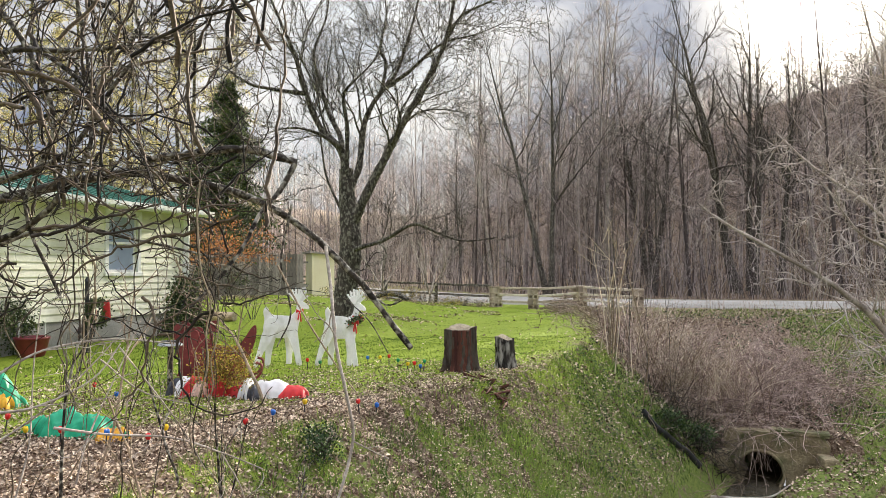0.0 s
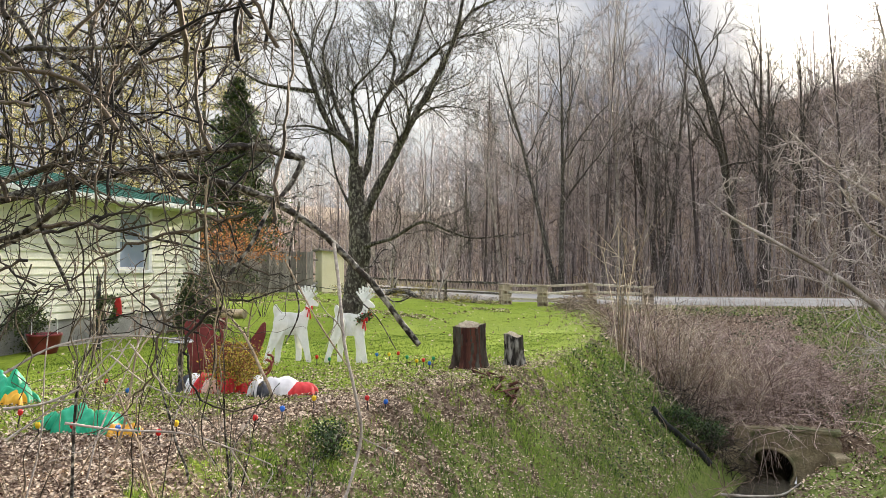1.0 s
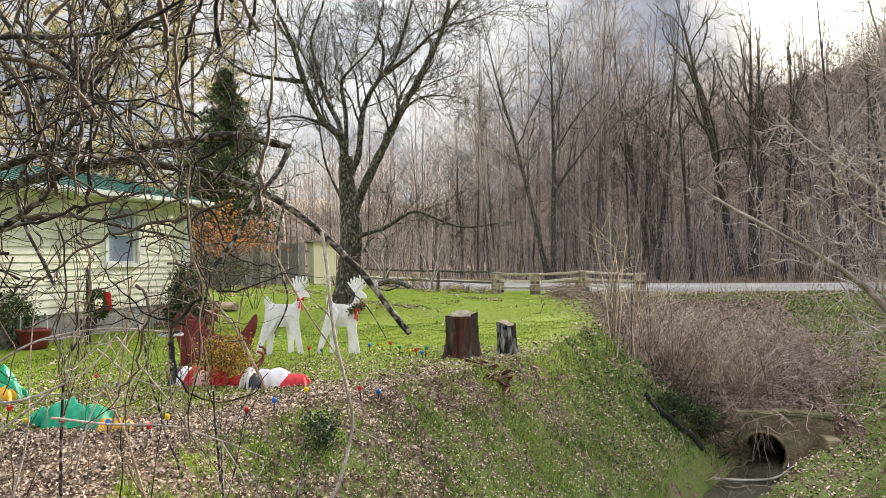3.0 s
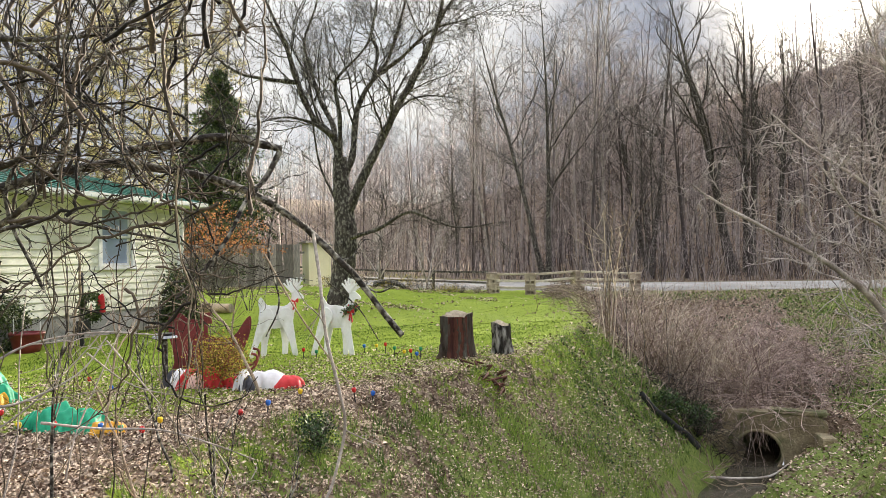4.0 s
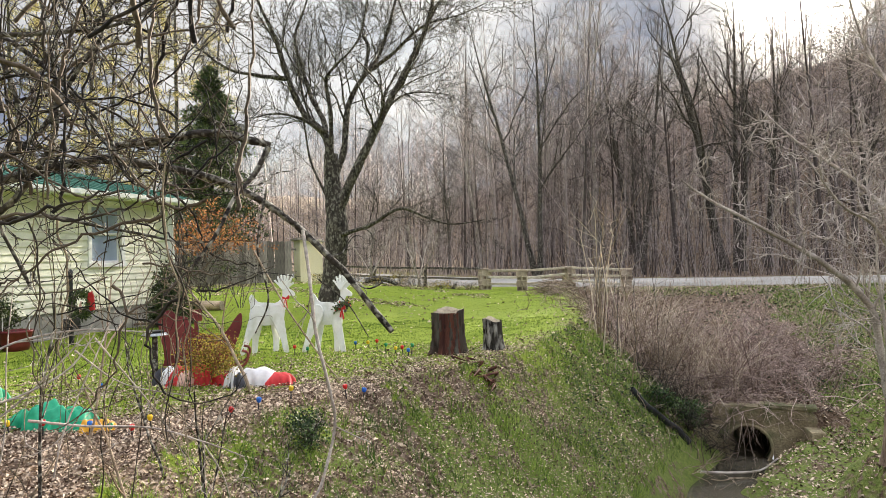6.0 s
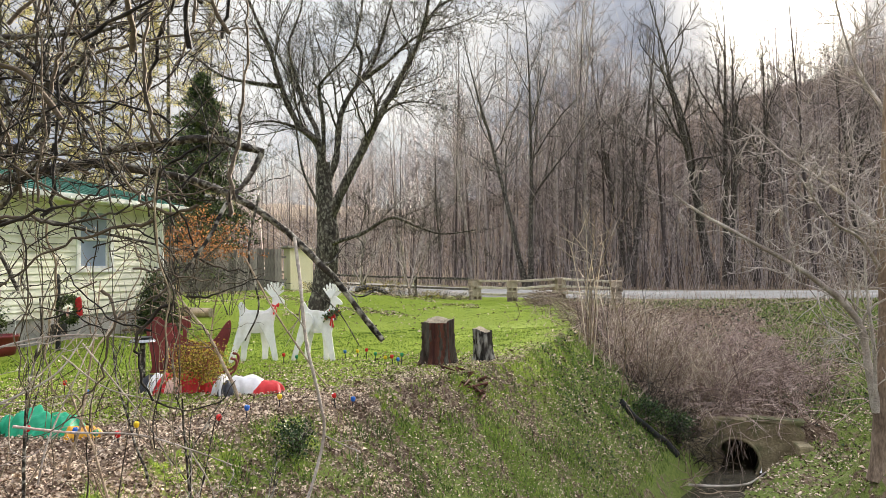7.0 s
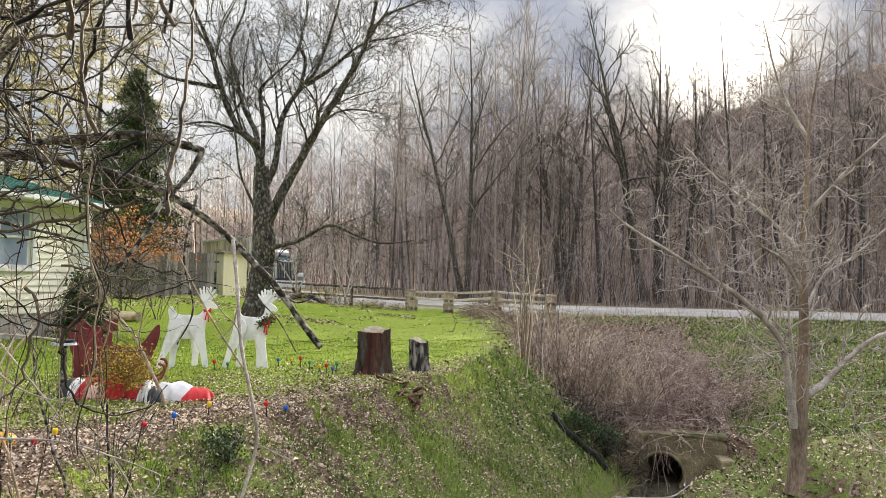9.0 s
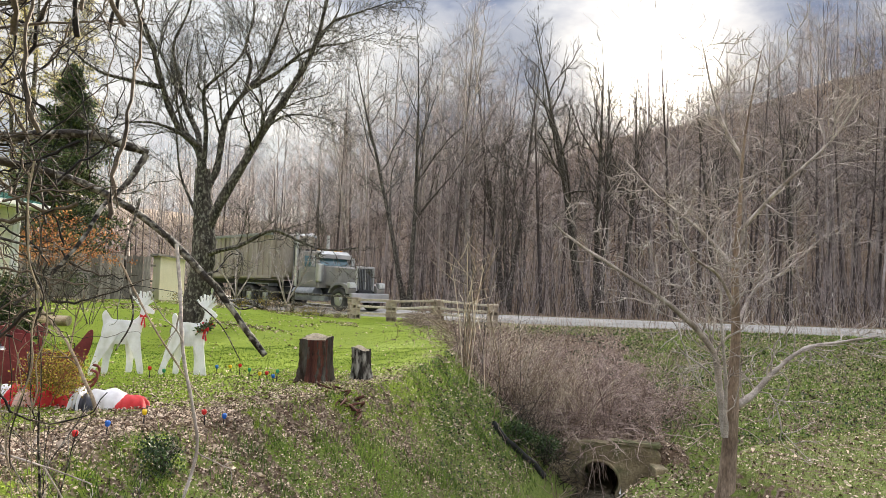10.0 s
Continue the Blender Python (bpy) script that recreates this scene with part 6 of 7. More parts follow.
# ---- yard decorations ----
PLY = material("white_plywood", (0.78, 0.78, 0.76), (0.86, 0.86, 0.84), 3, 0.6, 0.15, 40, grain=0.05, dirt=(0.66, 0.66, 0.60), dirt_scale=5)
RED_PLY = material("dark_red_paint", (0.12, 0.022, 0.022), (0.20, 0.04, 0.038), 3, 0.6, 0.15, 40, grain=0.12)
RED_CLOTH = material("red_cloth", (0.50, 0.02, 0.03), (0.68, 0.05, 0.05), 4, 0.55, 0.3, 20, grain=0.1, translucent=0.25)
WHITE_CLOTH = material("white_cloth", (0.70, 0.68, 0.68), (0.84, 0.82, 0.82), 4, 0.6, 0.3, 20, grain=0.06, translucent=0.25)
BLACK_CLOTH = material("black_cloth", (0.015, 0.015, 0.02), (0.05, 0.05, 0.06), 4, 0.6, 0.3, 20)
PINK_CLOTH = material("pink_cloth", (0.60, 0.36, 0.30), (0.72, 0.48, 0.40), 4, 0.6, 0.3, 20, grain=0.06)
GREEN_CLOTH = material("green_cloth", (0.01, 0.30, 0.15), (0.03, 0.45, 0.24), 3, 0.5, 0.35, 14, grain=0.12, translucent=0.25)
ORANGE_CLOTH = material("orange_cloth", (0.65, 0.30, 0.02), (0.80, 0.45, 0.04), 3, 0.5, 0.3, 14, grain=0.1, translucent=0.25)
METAL_GREY = material("grey_metal", (0.22, 0.23, 0.24), (0.36, 0.37, 0.38), 3, 0.45, 0.1, 40, metal=0.6)
POT_RED = material("red_glaze", (0.14, 0.02, 0.025), (0.24, 0.045, 0.045), 3, 0.4, 0.1, 20, grain=0.1)


def rounded(outline, n=4):
    p = np.array(outline, float)
    p = np.vstack([p, p[:1]])
    return [tuple(q) for q in smooth_line(p, n)[:-1]]


def deer(x, y, rz, wreath, seed):
    base = thing("deer_cutout", "white painted plywood deer yard decoration" + (" wearing a red-bowed garland" if wreath else " with red bow"), "yard decoration",
                 (x, y, gz(x, y)), rz, "plywood deer on the lawn")
    base.scale = (0.88, 0.97, 1.0)
    body = [(-0.30, 0.46), (-0.34, 0.58), (-0.32, 0.72), (-0.34, 0.86), (-0.29, 0.93), (-0.23, 0.86), (-0.17, 0.80), (-0.02, 0.79), (0.12, 0.78), (0.20, 0.82),
            (0.26, 0.88), (0.29, 0.74), (0.28, 0.58), (0.23, 0.47), (0.05, 0.43), (-0.14, 0.43)]
    part("body", plate(rounded(body, 3), 0.02, 0.003), PLY, base)
    neck = [(0.12, 0.66), (0.20, 0.78), (0.25, 0.92), (0.25, 0.99), (0.30, 1.02), (0.38, 1.00), (0.47, 0.93), (0.46, 0.88), (0.37, 0.89), (0.32, 0.80), (0.28, 0.64)]
    hd = part("head", plate(rounded(neck, 3), 0.02, 0.003), PLY, base)
    hd.location = (0, -0.022, 0)
    for s, du, tilt in ((-1, -0.03, -0.14), (1, 0.03, 0.12)):
        ant = [(-0.02, 0), (-0.07, 0.07), (-0.14, 0.17), (-0.11, 0.18), (-0.06, 0.11), (-0.075, 0.22), (-0.045, 0.225), (-0.025, 0.12), (-0.005, 0.245), (0.025, 0.24),
               (0.02, 0.12), (0.07, 0.22), (0.095, 0.20), (0.055, 0.10), (0.12, 0.14), (0.13, 0.11), (0.06, 0.05), (0.02, 0)]
        a = part("antler", plate(ant, 0.012, 0.002), PLY, hd)
        a.matrix_basis = pose(0.29 + du, 0.018 * s, 0.99, 6 * s, degrees_of(tilt), 0)
    legs = [(-0.20, -0.055, -0.27), (-0.20, 0.055, -0.06), (0.14, -0.055, 0.16), (0.14, 0.055, -0.02)]
    for u, dy, sw in legs:
        lo = [(-0.11, 0.09), (-0.02, 0.14), (0.09, 0.10), (0.12, -0.02), (0.10 + sw * 0.25, -0.18), (0.06 + sw * 0.72, -0.42), (0.045 + sw, -0.62), (-0.045 + sw, -0.62),
              (-0.055 + sw * 0.72, -0.42), (-0.10 + sw * 0.30, -0.18), (-0.13, -0.04)]
        l = part("leg", plate(rounded(lo, 3), 0.02, 0.003), PLY, base)
        l.location = (u, dy, 0.62)
    rng = np.random.default_rng(seed)
    if wreath:
        t = Tubes()
        ring = np.array([(0.25 + 0.09 * math.cos(a), 0.10 * math.sin(a), 0.72 + 0.05 * math.cos(a)) for a in np.linspace(0, 6.283, 20)])
        t.add(ring, np.full(20, 0.018), 6)
        t.make("garland", BARK_DARK, base)
        V, F = leaf_cloud(ring, [0.05] * 20, 26, rng, 0.045, 1.0)
        build("garland_needles", V, F, NEEDLE, base)
        V, F = leaf_cloud(ring[::2], [0.05] * 10, 3, rng, 0.04, 1.0)
        tagged(build("garland_berries", V, F, RED_CLOTH, base), kind="stuff")
    bw = [(0, 0), (0.10, 0.06), (0.12, 0.0), (0.10, -0.04), (0.02, -0.02), (0.07, -0.22), (0.03, -0.24), (0.0, -0.05), (-0.03, -0.20), (-0.07, -0.18), (-0.02, -0.02), (-0.10, -0.04), (-0.11, 0.04)]
    b = part("bow", plate([(0.6 * p, 0.75 * q) for p, q in bw], 0.03, 0.006), RED_CLOTH, base, "red ribbon bow")
    b.location = (0.30, -0.09, 0.70 if wreath else 0.86)
    return base


def degrees_of(a):
    return math.degrees(a)


deer(-1.63, 11.75, -16, True, 1)
deer(-2.57, 11.65, 14, False, 2)


def sleigh():
    base = thing("wooden_sleigh", "dark red painted plywood sleigh behind the bush", "sleigh", (-3.12, 10.1, gz(-3.12, 10.1)), 12)
    side = [(-0.50, 0.14), (-0.46, 0.30), (-0.52, 0.52), (-0.54, 0.80), (-0.45, 0.84), (-0.36, 0.76), (-0.24, 0.74), (-0.20, 0.62), (-0.04, 0.50), (0.12, 0.46), (0.26, 0.50), (0.36, 0.62),
            (0.44, 0.74), (0.50, 0.76), (0.50, 0.60), (0.44, 0.40), (0.34, 0.20), (0.20, 0.14)]
    for y in (-0.26, 0.26):
        part("side_panel", plate(rounded(side, 3), 0.02, 0.003), RED_PLY, base).location = (0, y, 0)
    part("back_panel", box(0.02, 0.50, 0.62, (-0.46, 0, 0.20), 0.004, turn=Matrix.Rotation(radians(-6), 4, "Y")), RED_PLY, base)
    part("front_panel", box(0.02, 0.50, 0.46, (0.36, 0, 0.18), 0.004, turn=Matrix.Rotation(radians(14), 4, "Y")), RED_PLY, base)
    part("seat", box(0.46, 0.50, 0.02, (-0.22, 0, 0.40), 0.004), RED_PLY, base)
    star = [(0.07 * (1 + 0.55 * (k % 2)) * math.cos(math.pi * k / 4), 0.07 * (1 + 0.55 * (k % 2)) * math.sin(math.pi * k / 4)) for k in range(8)]
    part("knob", plate(rounded(star, 2), 0.03, 0.004), RED_PLY, base).matrix_basis = pose(-0.06, -0.27, 0.80)
    part("knob_post", box(0.05, 0.03, 0.36, (-0.06, -0.28, 0.45), 0.004), RED_PLY, base)
    for y in (-0.30, 0.30):
        t = Tubes()
        t.add(smooth_line([(-0.58, y, 0.03), (-0.2, y, 0.02), (0.35, y, 0.03), (0.56, y, 0.12), (0.60, y, 0.26), (0.52, y, 0.30)], 4), np.full(21, 0.018), 6)
        t.make("runner", RED_PLY, base)


sleigh()


def heap(name, label, category, x, y, parts, rz=0.0, seed=0, folds=1.0):
    """Slumped cloth: each piece a crumpled low mound."""
    base = thing(name, label, category, (x, y, gz(x, y) - 0.01), rz)
    for i, (pname, cx, cy, lx, ly, h, mat, lab) in enumerate(parts):
        rng = np.random.default_rng(seed + i)
        n, m = 30, 18
        ph = rng.uniform(0, 6.283, 12)
        U, W = np.meshgrid(np.linspace(-1, 1, n), np.linspace(-1, 1, m))
        r = np.clip(1 - np.abs(U) ** 3.2, 0, 1) ** 0.55 * np.clip(1 - np.abs(W) ** 2.6, 0, 1) ** 0.6
        fold = sum((0.5 + 0.5 * np.sin((2.0 + k * 1.7) * U * 1.2 + (1.0 + 1.6 * k) * W * (-1) ** k + ph[k])) ** 1.4 * (0.62 / (1 + 0.5 * k)) for k in range(5))
        z = h * r * (0.42 + 0.55 * (folds * fold + (1 - folds) * 1.0))
        ex = 1 + 0.12 * np.sin(5 * W + ph[6]) + 0.07 * np.sin(9 * W + ph[7])
        ey = 1 + 0.14 * np.sin(4 * U + ph[8]) + 0.08 * np.sin(11 * U + ph[9])
        X, Y = cx + U * lx / 2 * ex, cy + W * ly / 2 * ey
        c, s = math.cos(radians(rz)), math.sin(radians(rz))
        gx_, gy_ = x + X * c - Y * s, y + X * s + Y * c
        Z = z + ground(gx_, gy_) - gz(x, y) + 0.012
        idx2 = np.arange(n * m).reshape(m, n)
        F = np.stack([idx2[:-1, :-1], idx2[:-1, 1:], idx2[1:, 1:], idx2[1:, :-1]], -1).reshape(-1, 4)
        build(pname, np.stack([X, Y, Z], -1).reshape(-1, 3), F, mat, base, True, lab)
    return base


heap("collapsed_inflatable", "collapsed red and white cloth yard inflatable on the ground", "inflatable", -2.52, 9.05,
     [("white_end", -0.66, 0.02, 0.26, 0.34, 0.22, WHITE_CLOTH, "white cloth"), ("black_end", -0.80, 0.05, 0.21, 0.28, 0.18, BLACK_CLOTH, "black cloth"),
      ("red_body", -0.50, -0.06, 0.29, 0.42, 0.25, RED_CLOTH, "red cloth"), ("pale_patch", -0.42, -0.18, 0.19, 0.24, 0.18, PINK_CLOTH, "pale pink cloth"),
      ("red_fold", -0.30, -0.02, 0.31, 0.38, 0.25, RED_CLOTH, "dark red cloth"), ("red_middle", 0.02, 0.0, 0.36, 0.30, 0.13, RED_CLOTH, "red cloth"),
      ("white_band", 0.13, -0.10, 0.15, 0.34, 0.22, WHITE_CLOTH, "white cloth band"), ("black_belt", 0.22, -0.16, 0.17, 0.26, 0.16, BLACK_CLOTH, "black cloth belt"),
      ("white_body", 0.39, 0.0, 0.50, 0.34, 0.21, WHITE_CLOTH, "white cloth"), ("red_tip", 0.67, -0.03, 0.34, 0.32, 0.16, RED_CLOTH, "red cloth tip")], -3, 5, 0.3)
heap("collapsed_inflatable", "collapsed bright green cloth inflatable on the lawn edge", "inflatable", -3.55, 6.95,
     [("green_body", 0.0, 0.0, 0.54, 0.34, 0.22, GREEN_CLOTH, ""), ("green_fold", -0.24, 0.05, 0.34, 0.28, 0.20, GREEN_CLOTH, ""), ("green_end", 0.22, -0.02, 0.38, 0.32, 0.20, GREEN_CLOTH, "")], 0, 30)
heap("collapsed_inflatable", "crumpled orange-yellow cloth on the leaves", "inflatable", -3.02, 6.7, [("orange_body", 0, 0, 0.28, 0.20, 0.13, ORANGE_CLOTH, "")], 10, 40)
heap("collapsed_inflatable", "collapsed green and orange cloth inflatable near house", "inflatable", -5.2, 8.3,
     [("green_body", 0, 0.05, 0.50, 0.40, 0.36, GREEN_CLOTH, ""), ("orange_fold", 0.25, -0.12, 0.24, 0.22, 0.16, ORANGE_CLOTH, "orange cloth"), ("green_base", 0.1, 0.0, 0.55, 0.35, 0.3, GREEN_CLOTH, "")], 0, 50)


def tulip_light(x, y, mat, label, h, tilt):
    base = thing("tulip_light", label, "garden light", (x, y, gz(x, y) - 0.03), group="coloured stake lights")
    base.rotation_euler = (radians(tilt), radians(-tilt * 0.6), 0)
    part("stake", rod(0.008, 0.006, h, sides=8), BLACK, base, "black plastic stake")
    bm = bmesh.new()
    bmesh.ops.create_uvsphere(bm, u_segments=12, v_segments=8, radius=0.025)
    for v in bm.verts:
        v.co.z *= 1.35
        a = math.atan2(v.co.y, v.co.x)
        k = 1 + (0.16 * math.cos(6 * a) if v.co.z > 0 else 0.05 * math.cos(6 * a))
        v.co.x *= k
        v.co.y *= k
        if v.co.z > 0.028:
            v.co.z -= 0.012 * (1 + math.cos(6 * a))
    bmesh.ops.translate(bm, vec=(0, 0, h + 0.035), verts=bm.verts)
    part("bulb", bm, mat, base, smooth=True)


TULIP = {k: material(k + "_plastic", c1, c2, 6, 0.25, 0.0, 20, spec=0.6, grain=0.1, translucent=0.3) for k, c1, c2 in (
    ("red", (0.55, 0.02, 0.02), (0.75, 0.04, 0.04)), ("blue", (0.02, 0.12, 0.50), (0.05, 0.22, 0.70)), ("yellow", (0.70, 0.50, 0.02), (0.85, 0.65, 0.04)), ("green", (0.02, 0.22, 0.10), (0.05, 0.35, 0.16)))}
for i, (x, y, c) in enumerate(((-1.96, 7.2, "red"), (-1.72, 7.35, "blue"), (-1.50, 7.9, "yellow"), (-2.60, 6.45, "red"), (-2.55, 6.75, "yellow"), (-0.95, 8.3, "red"), (-0.78, 8.5, "blue"),
                               (-3.0, 6.5, "blue"), (-3.35, 6.4, "red"), (-2.83, 6.55, "green"), (-0.33, 10.95, "blue"), (-0.42, 11.1, "red"), (-0.56, 11.4, "yellow"), (-0.72, 11.6, "green"),
                               (-0.88, 11.9, "red"), (-1.05, 12.2, "yellow"), (-1.24, 12.1, "blue"), (-4.2, 7.0, "red"), (-3.95, 8.8, "blue"), (-4.4, 9.2, "red"), (-2.1, 11.3, "red"),
                               (-1.95, 11.6, "green"), (-3.75, 6.6, "yellow"), (-0.30, 11.25, "green"))):
    tulip_light(x, y, TULIP[c], c + " plastic flower-shaped stake light", 0.09 + 0.025 * (i % 3), (i * 37) % 17 - 8)


def solar_post():
    base = thing("lamp_post", "short grey garden post with flat solar lamp top", "garden lamp", (-3.48, 9.3, gz(-3.48, 9.3) - 0.02))
    part("post", rod(0.035, 0.035, 0.62, sides=12), BARK_DARK, base)
    part("tray", rod(0.16, 0.14, 0.03, (0, 0, 0.62), sides=20, bevel=0.006), METAL_GREY, base)
    part("rim", rod(0.10, 0.12, 0.03, (0, 0, 0.65), sides=20, bevel=0.006), BLACK, base)


solar_post()


def wreath_post():
    base = thing("wreath_stand", "black iron post holding a green wreath with red bow", "wreath", (-6.66, 13.6, gz(-6.66, 13.6) - 0.02), -18)
    part("post", rod(0.045, 0.04, 1.35, sides=12), BLACK, base)
    part("post_cap", rod(0.055, 0.02, 0.08, (0, 0, 1.35), sides=12), BLACK, base)
    rng = np.random.default_rng(4)
    t = Tubes()
    ring = np.array([(0.30 + 0.20 * math.cos(a), -0.07, 0.78 + 0.20 * math.sin(a)) for a in np.linspace(0, 6.283, 28)])
    t.add(ring, np.full(28, 0.03), 8)
    w = t.make("wreath", NEEDLE, base, "green fir wreath")
    V, F = leaf_cloud(ring, [0.08] * 28, 60, rng, 0.05, 1.0)
    build("needles", V, F, NEEDLE, w)
    part("hanger", rod(0.008, 0.008, 0.3, (0.0, -0.04, 1.0), "x", 8), BLACK, base)
    bw = [(0, 0.1), (0.09, 0.14), (0.12, 0.05), (0.14, -0.20), (0.03, -0.22), (-0.03, -0.02)]
    b = part("bow", plate(bw, 0.03, 0.006), RED_CLOTH, base, "red ribbon")
    b.location = (0.50, -0.1, 0.88)
    bw = [(0, 0), (0.05, 0.10), (0.07, -0.10), (0.02, -0.12)]
    part("ribbon_tail", plate(bw, 0.02, 0.004), PINK_CLOTH, base, "pale ribbon").location = (0.28, -0.1, 0.74)


wreath_post()


def planter(x, y):
    base = thing("planter", "dark red round garden pot beside the house", "plant pot", (x, y, gz(x, y)))
    prof = [(0.20, 0.0), (0.24, 0.12), (0.285, 0.32), (0.30, 0.33), (0.30, 0.37), (0.265, 0.37), (0.255, 0.30), (0.0, 0.29)]
    bm = bmesh.new()
    n = 28
    rows = [[bm.verts.new((r * math.cos(6.28319 * k / n), r * math.sin(6.28319 * k / n), z)) for k in range(n)] for r, z in prof[:-1]]
    for a, b in zip(rows[:-1], rows[1:]):
        for k in range(n):
            bm.faces.new((a[k], a[(k + 1) % n], b[(k + 1) % n], b[k]))
    bm.faces.new(rows[0][::-1])
    part("pot", bm, POT_RED, base, smooth=True)
    part("soil", rod(0.25, 0.25, 0.02, (0, 0, 0.29), sides=24), LEAF, base, "dark potting soil")
    for s in (-1, 1):
        part("handle", rod(0.008, 0.008, 0.32, (0.24 * s, 0, 0.30), sides=8), WHITE, base, "pale wire handle")


planter(-7.45, 13.2)


# ---- board fence and shed at the back ----
def board_fence():
    base = thing("board_fence", "weathered grey vertical board privacy fence", "fence")
    p0, p1 = Vector((-11.6, 30.6, 0)), Vector((-6.05, 32.6, 0))
    d = (p1 - p0).normalized()
    n = int((p1 - p0).length / 0.152)
    rng = random.Random(3)
    yaw = math.degrees(math.atan2(d.y, d.x))
    board = part("board", box(0.145, 0.02, 1.85, bevel=0.004), OLDWOOD, base)
    for i in range(n):
        p = p0 + d * (i * 0.152)
        ob = board if i == 0 else board.copy()
        if i:
            scene.collection.objects.link(ob)
        ob.matrix_basis = pose(p.x, p.y, gz(p.x, p.y) - 0.03 + rng.uniform(-0.03, 0.03), 0, rng.uniform(-0.6, 0.6), yaw)
    for z in (0.4, 1.45):
        beam_between("rail", (p0.x - 0.02, p0.y + 0.05, gz(p0.x, p0.y) + z), (p1.x - 0.02, p1.y + 0.05, gz(p1.x, p1.y) + z), 0.05, 0.09, OLDWOOD, base)
    q = p0 + d * 1.35
    post = part("gate_post", box(0.12, 0.12, 2.1, bevel=0.01), RAWWOOD, base, "raw yellow timber post")
    post.matrix_basis = pose(q.x + 0.03, q.y - 0.12, gz(q.x, q.y) - 0.05, 0, 0, yaw)


board_fence()


def shed():
    base = thing("garden_shed", "small cream-sided shed at the fence end", "shed", (-5.6, 33.4, gz(-5.6, 33.4) - 0.05), 18)
    part("wall", box(0.95, 2.4, 1.95, (0, 0.6, 0)), CREAM, base)
    bm = plate([(-0.62, 1.93), (0.62, 1.78), (0.62, 1.84), (-0.62, 2.02)], 2.7)
    bmesh.ops.translate(bm, vec=(0, 0.6, 0.03), verts=bm.verts)
    part("roof", bm, OLDWOOD, base, "grey lean-to roof")
    for x in (-0.47, 0.47):
        part("corner_trim", box(0.06, 0.06, 1.88, (x, -0.6, 0), 0.005), CREAM, base)
    for k in range(5):
        part("siding_joint", box(0.012, 0.01, 1.85, (-0.34 + 0.17 * k, -0.602, 0)), CREAM, base)


shed()
part_log = thing("fallen_log", "short sawn brown log lying near the house", "log", (-6.3, 20.5, gz(-6.3, 20.5) + 0.13), -20)
part("log_bark", rod(0.14, 0.13, 1.0, (-0.5, 0, 0), "x", 14), BARK_TAN, part_log)
part("cut_end", rod(0.125, 0.125, 0.012, (0.5, 0, 0), "x", 14), CUTWOOD, part_log, "pale sawn end")


# ---- low rail fence along the road ----
RAILS = [(-9.0, 40.3), (-5.4, 37.6), (-2.8, 35.4), (-0.3, 33.2), (2.0, 30.0)]
posts_z = [gz(x, y) for x, y in RAILS]
for (x, y), z in list(zip(RAILS, posts_z))[:-1]:
    base = thing("rail_post", "dark weathered wooden fence post", "fence post", (x, y, z - 0.05), group="dark fence posts by the road")
    part("post", box(0.13, 0.13, 0.98, bevel=0.015), BARK_DARK, base)
for k in range(len(RAILS) - 1):
    base = thing("fence_rails", "thin dark wooden rails along the road", "fence", group="dark rail panels by the road")
    for z in (0.40, 0.84):
        beam_between("rail", (*RAILS[k], posts_z[k] + z), (*RAILS[k + 1], posts_z[k + 1] + z), 0.06, 0.09, BARK_DARK, base, ends=-0.1)
for i, (x, y, h) in enumerate(((-2.65, 31.8, 2.7), (-0.57, 31.8, 2.5), (-4.6, 34.5, 2.0))):
    base = thing("young_fruit_tree", "small bare pruned tree in the roadside bed", "tree", (x, y, gz(x, y)), group="small trees by the road")
    t = Tubes()
    for k in range(4):
        a = k * 1.6 + i
        grow(t, np.random.default_rng(500 + i * 9 + k), (0, 0, 0.3), (0.45 * math.cos(a), 0.45 * math.sin(a), 1), h, 0.034, 2, 7, 0.6, 0.08, 0.06, 0.42, 0.009, 0.3)
    t.add([(0, 0, -0.05), (0, 0, 0.4)], [0.06, 0.045], 8)
    t.make("stem", BARK_PALE, base)

# ---- creek side ----
t = Tubes()
t.add(smooth_line([(x, y, gz(x, y) + 0.06) for x, y in ((4.05, 14.85), (4.3, 14.82), (4.55, 14.92), (4.8, 14.98), (5.05, 15.12), (5.3, 15.1))], 10), np.where(np.arange(51) % 2, 0.075, 0.066), 12)
tagged(t.make("drain_pipe", BLACK), "black corrugated plastic drain pipe down the bank", "pipe")
t = Tubes()
t.add(smooth_line([(5.3, 14.5, -2.92), (5.9, 14.55, -2.97), (6.6, 14.75, -3.0), (7.2, 15.2, -2.9)], 6), np.linspace(0.028, 0.018, 19), 7)
tagged(t.make("fallen_branch", BARK_PALE), "pale bare branch lying across the creek", "branch")
t = Tubes()
rg = np.random.default_rng(8)
for k in range(9):
    grow(t, rg, (5.2 + rg.normal(0, 0.3), 14.6 + rg.normal(0, 0.2), -2.95), (rg.normal(0.3, 0.5), rg.normal(0, 0.5), rg.uniform(0.0, 0.4)), 0.9, 0.012, 1, 4, 0.9, 0.25, 0.0, 0.5, 0.004)
tagged(t.make("branch_debris", BARK_TAN), "pile of washed-up sticks in the creek", "sticks", kind="stuff")


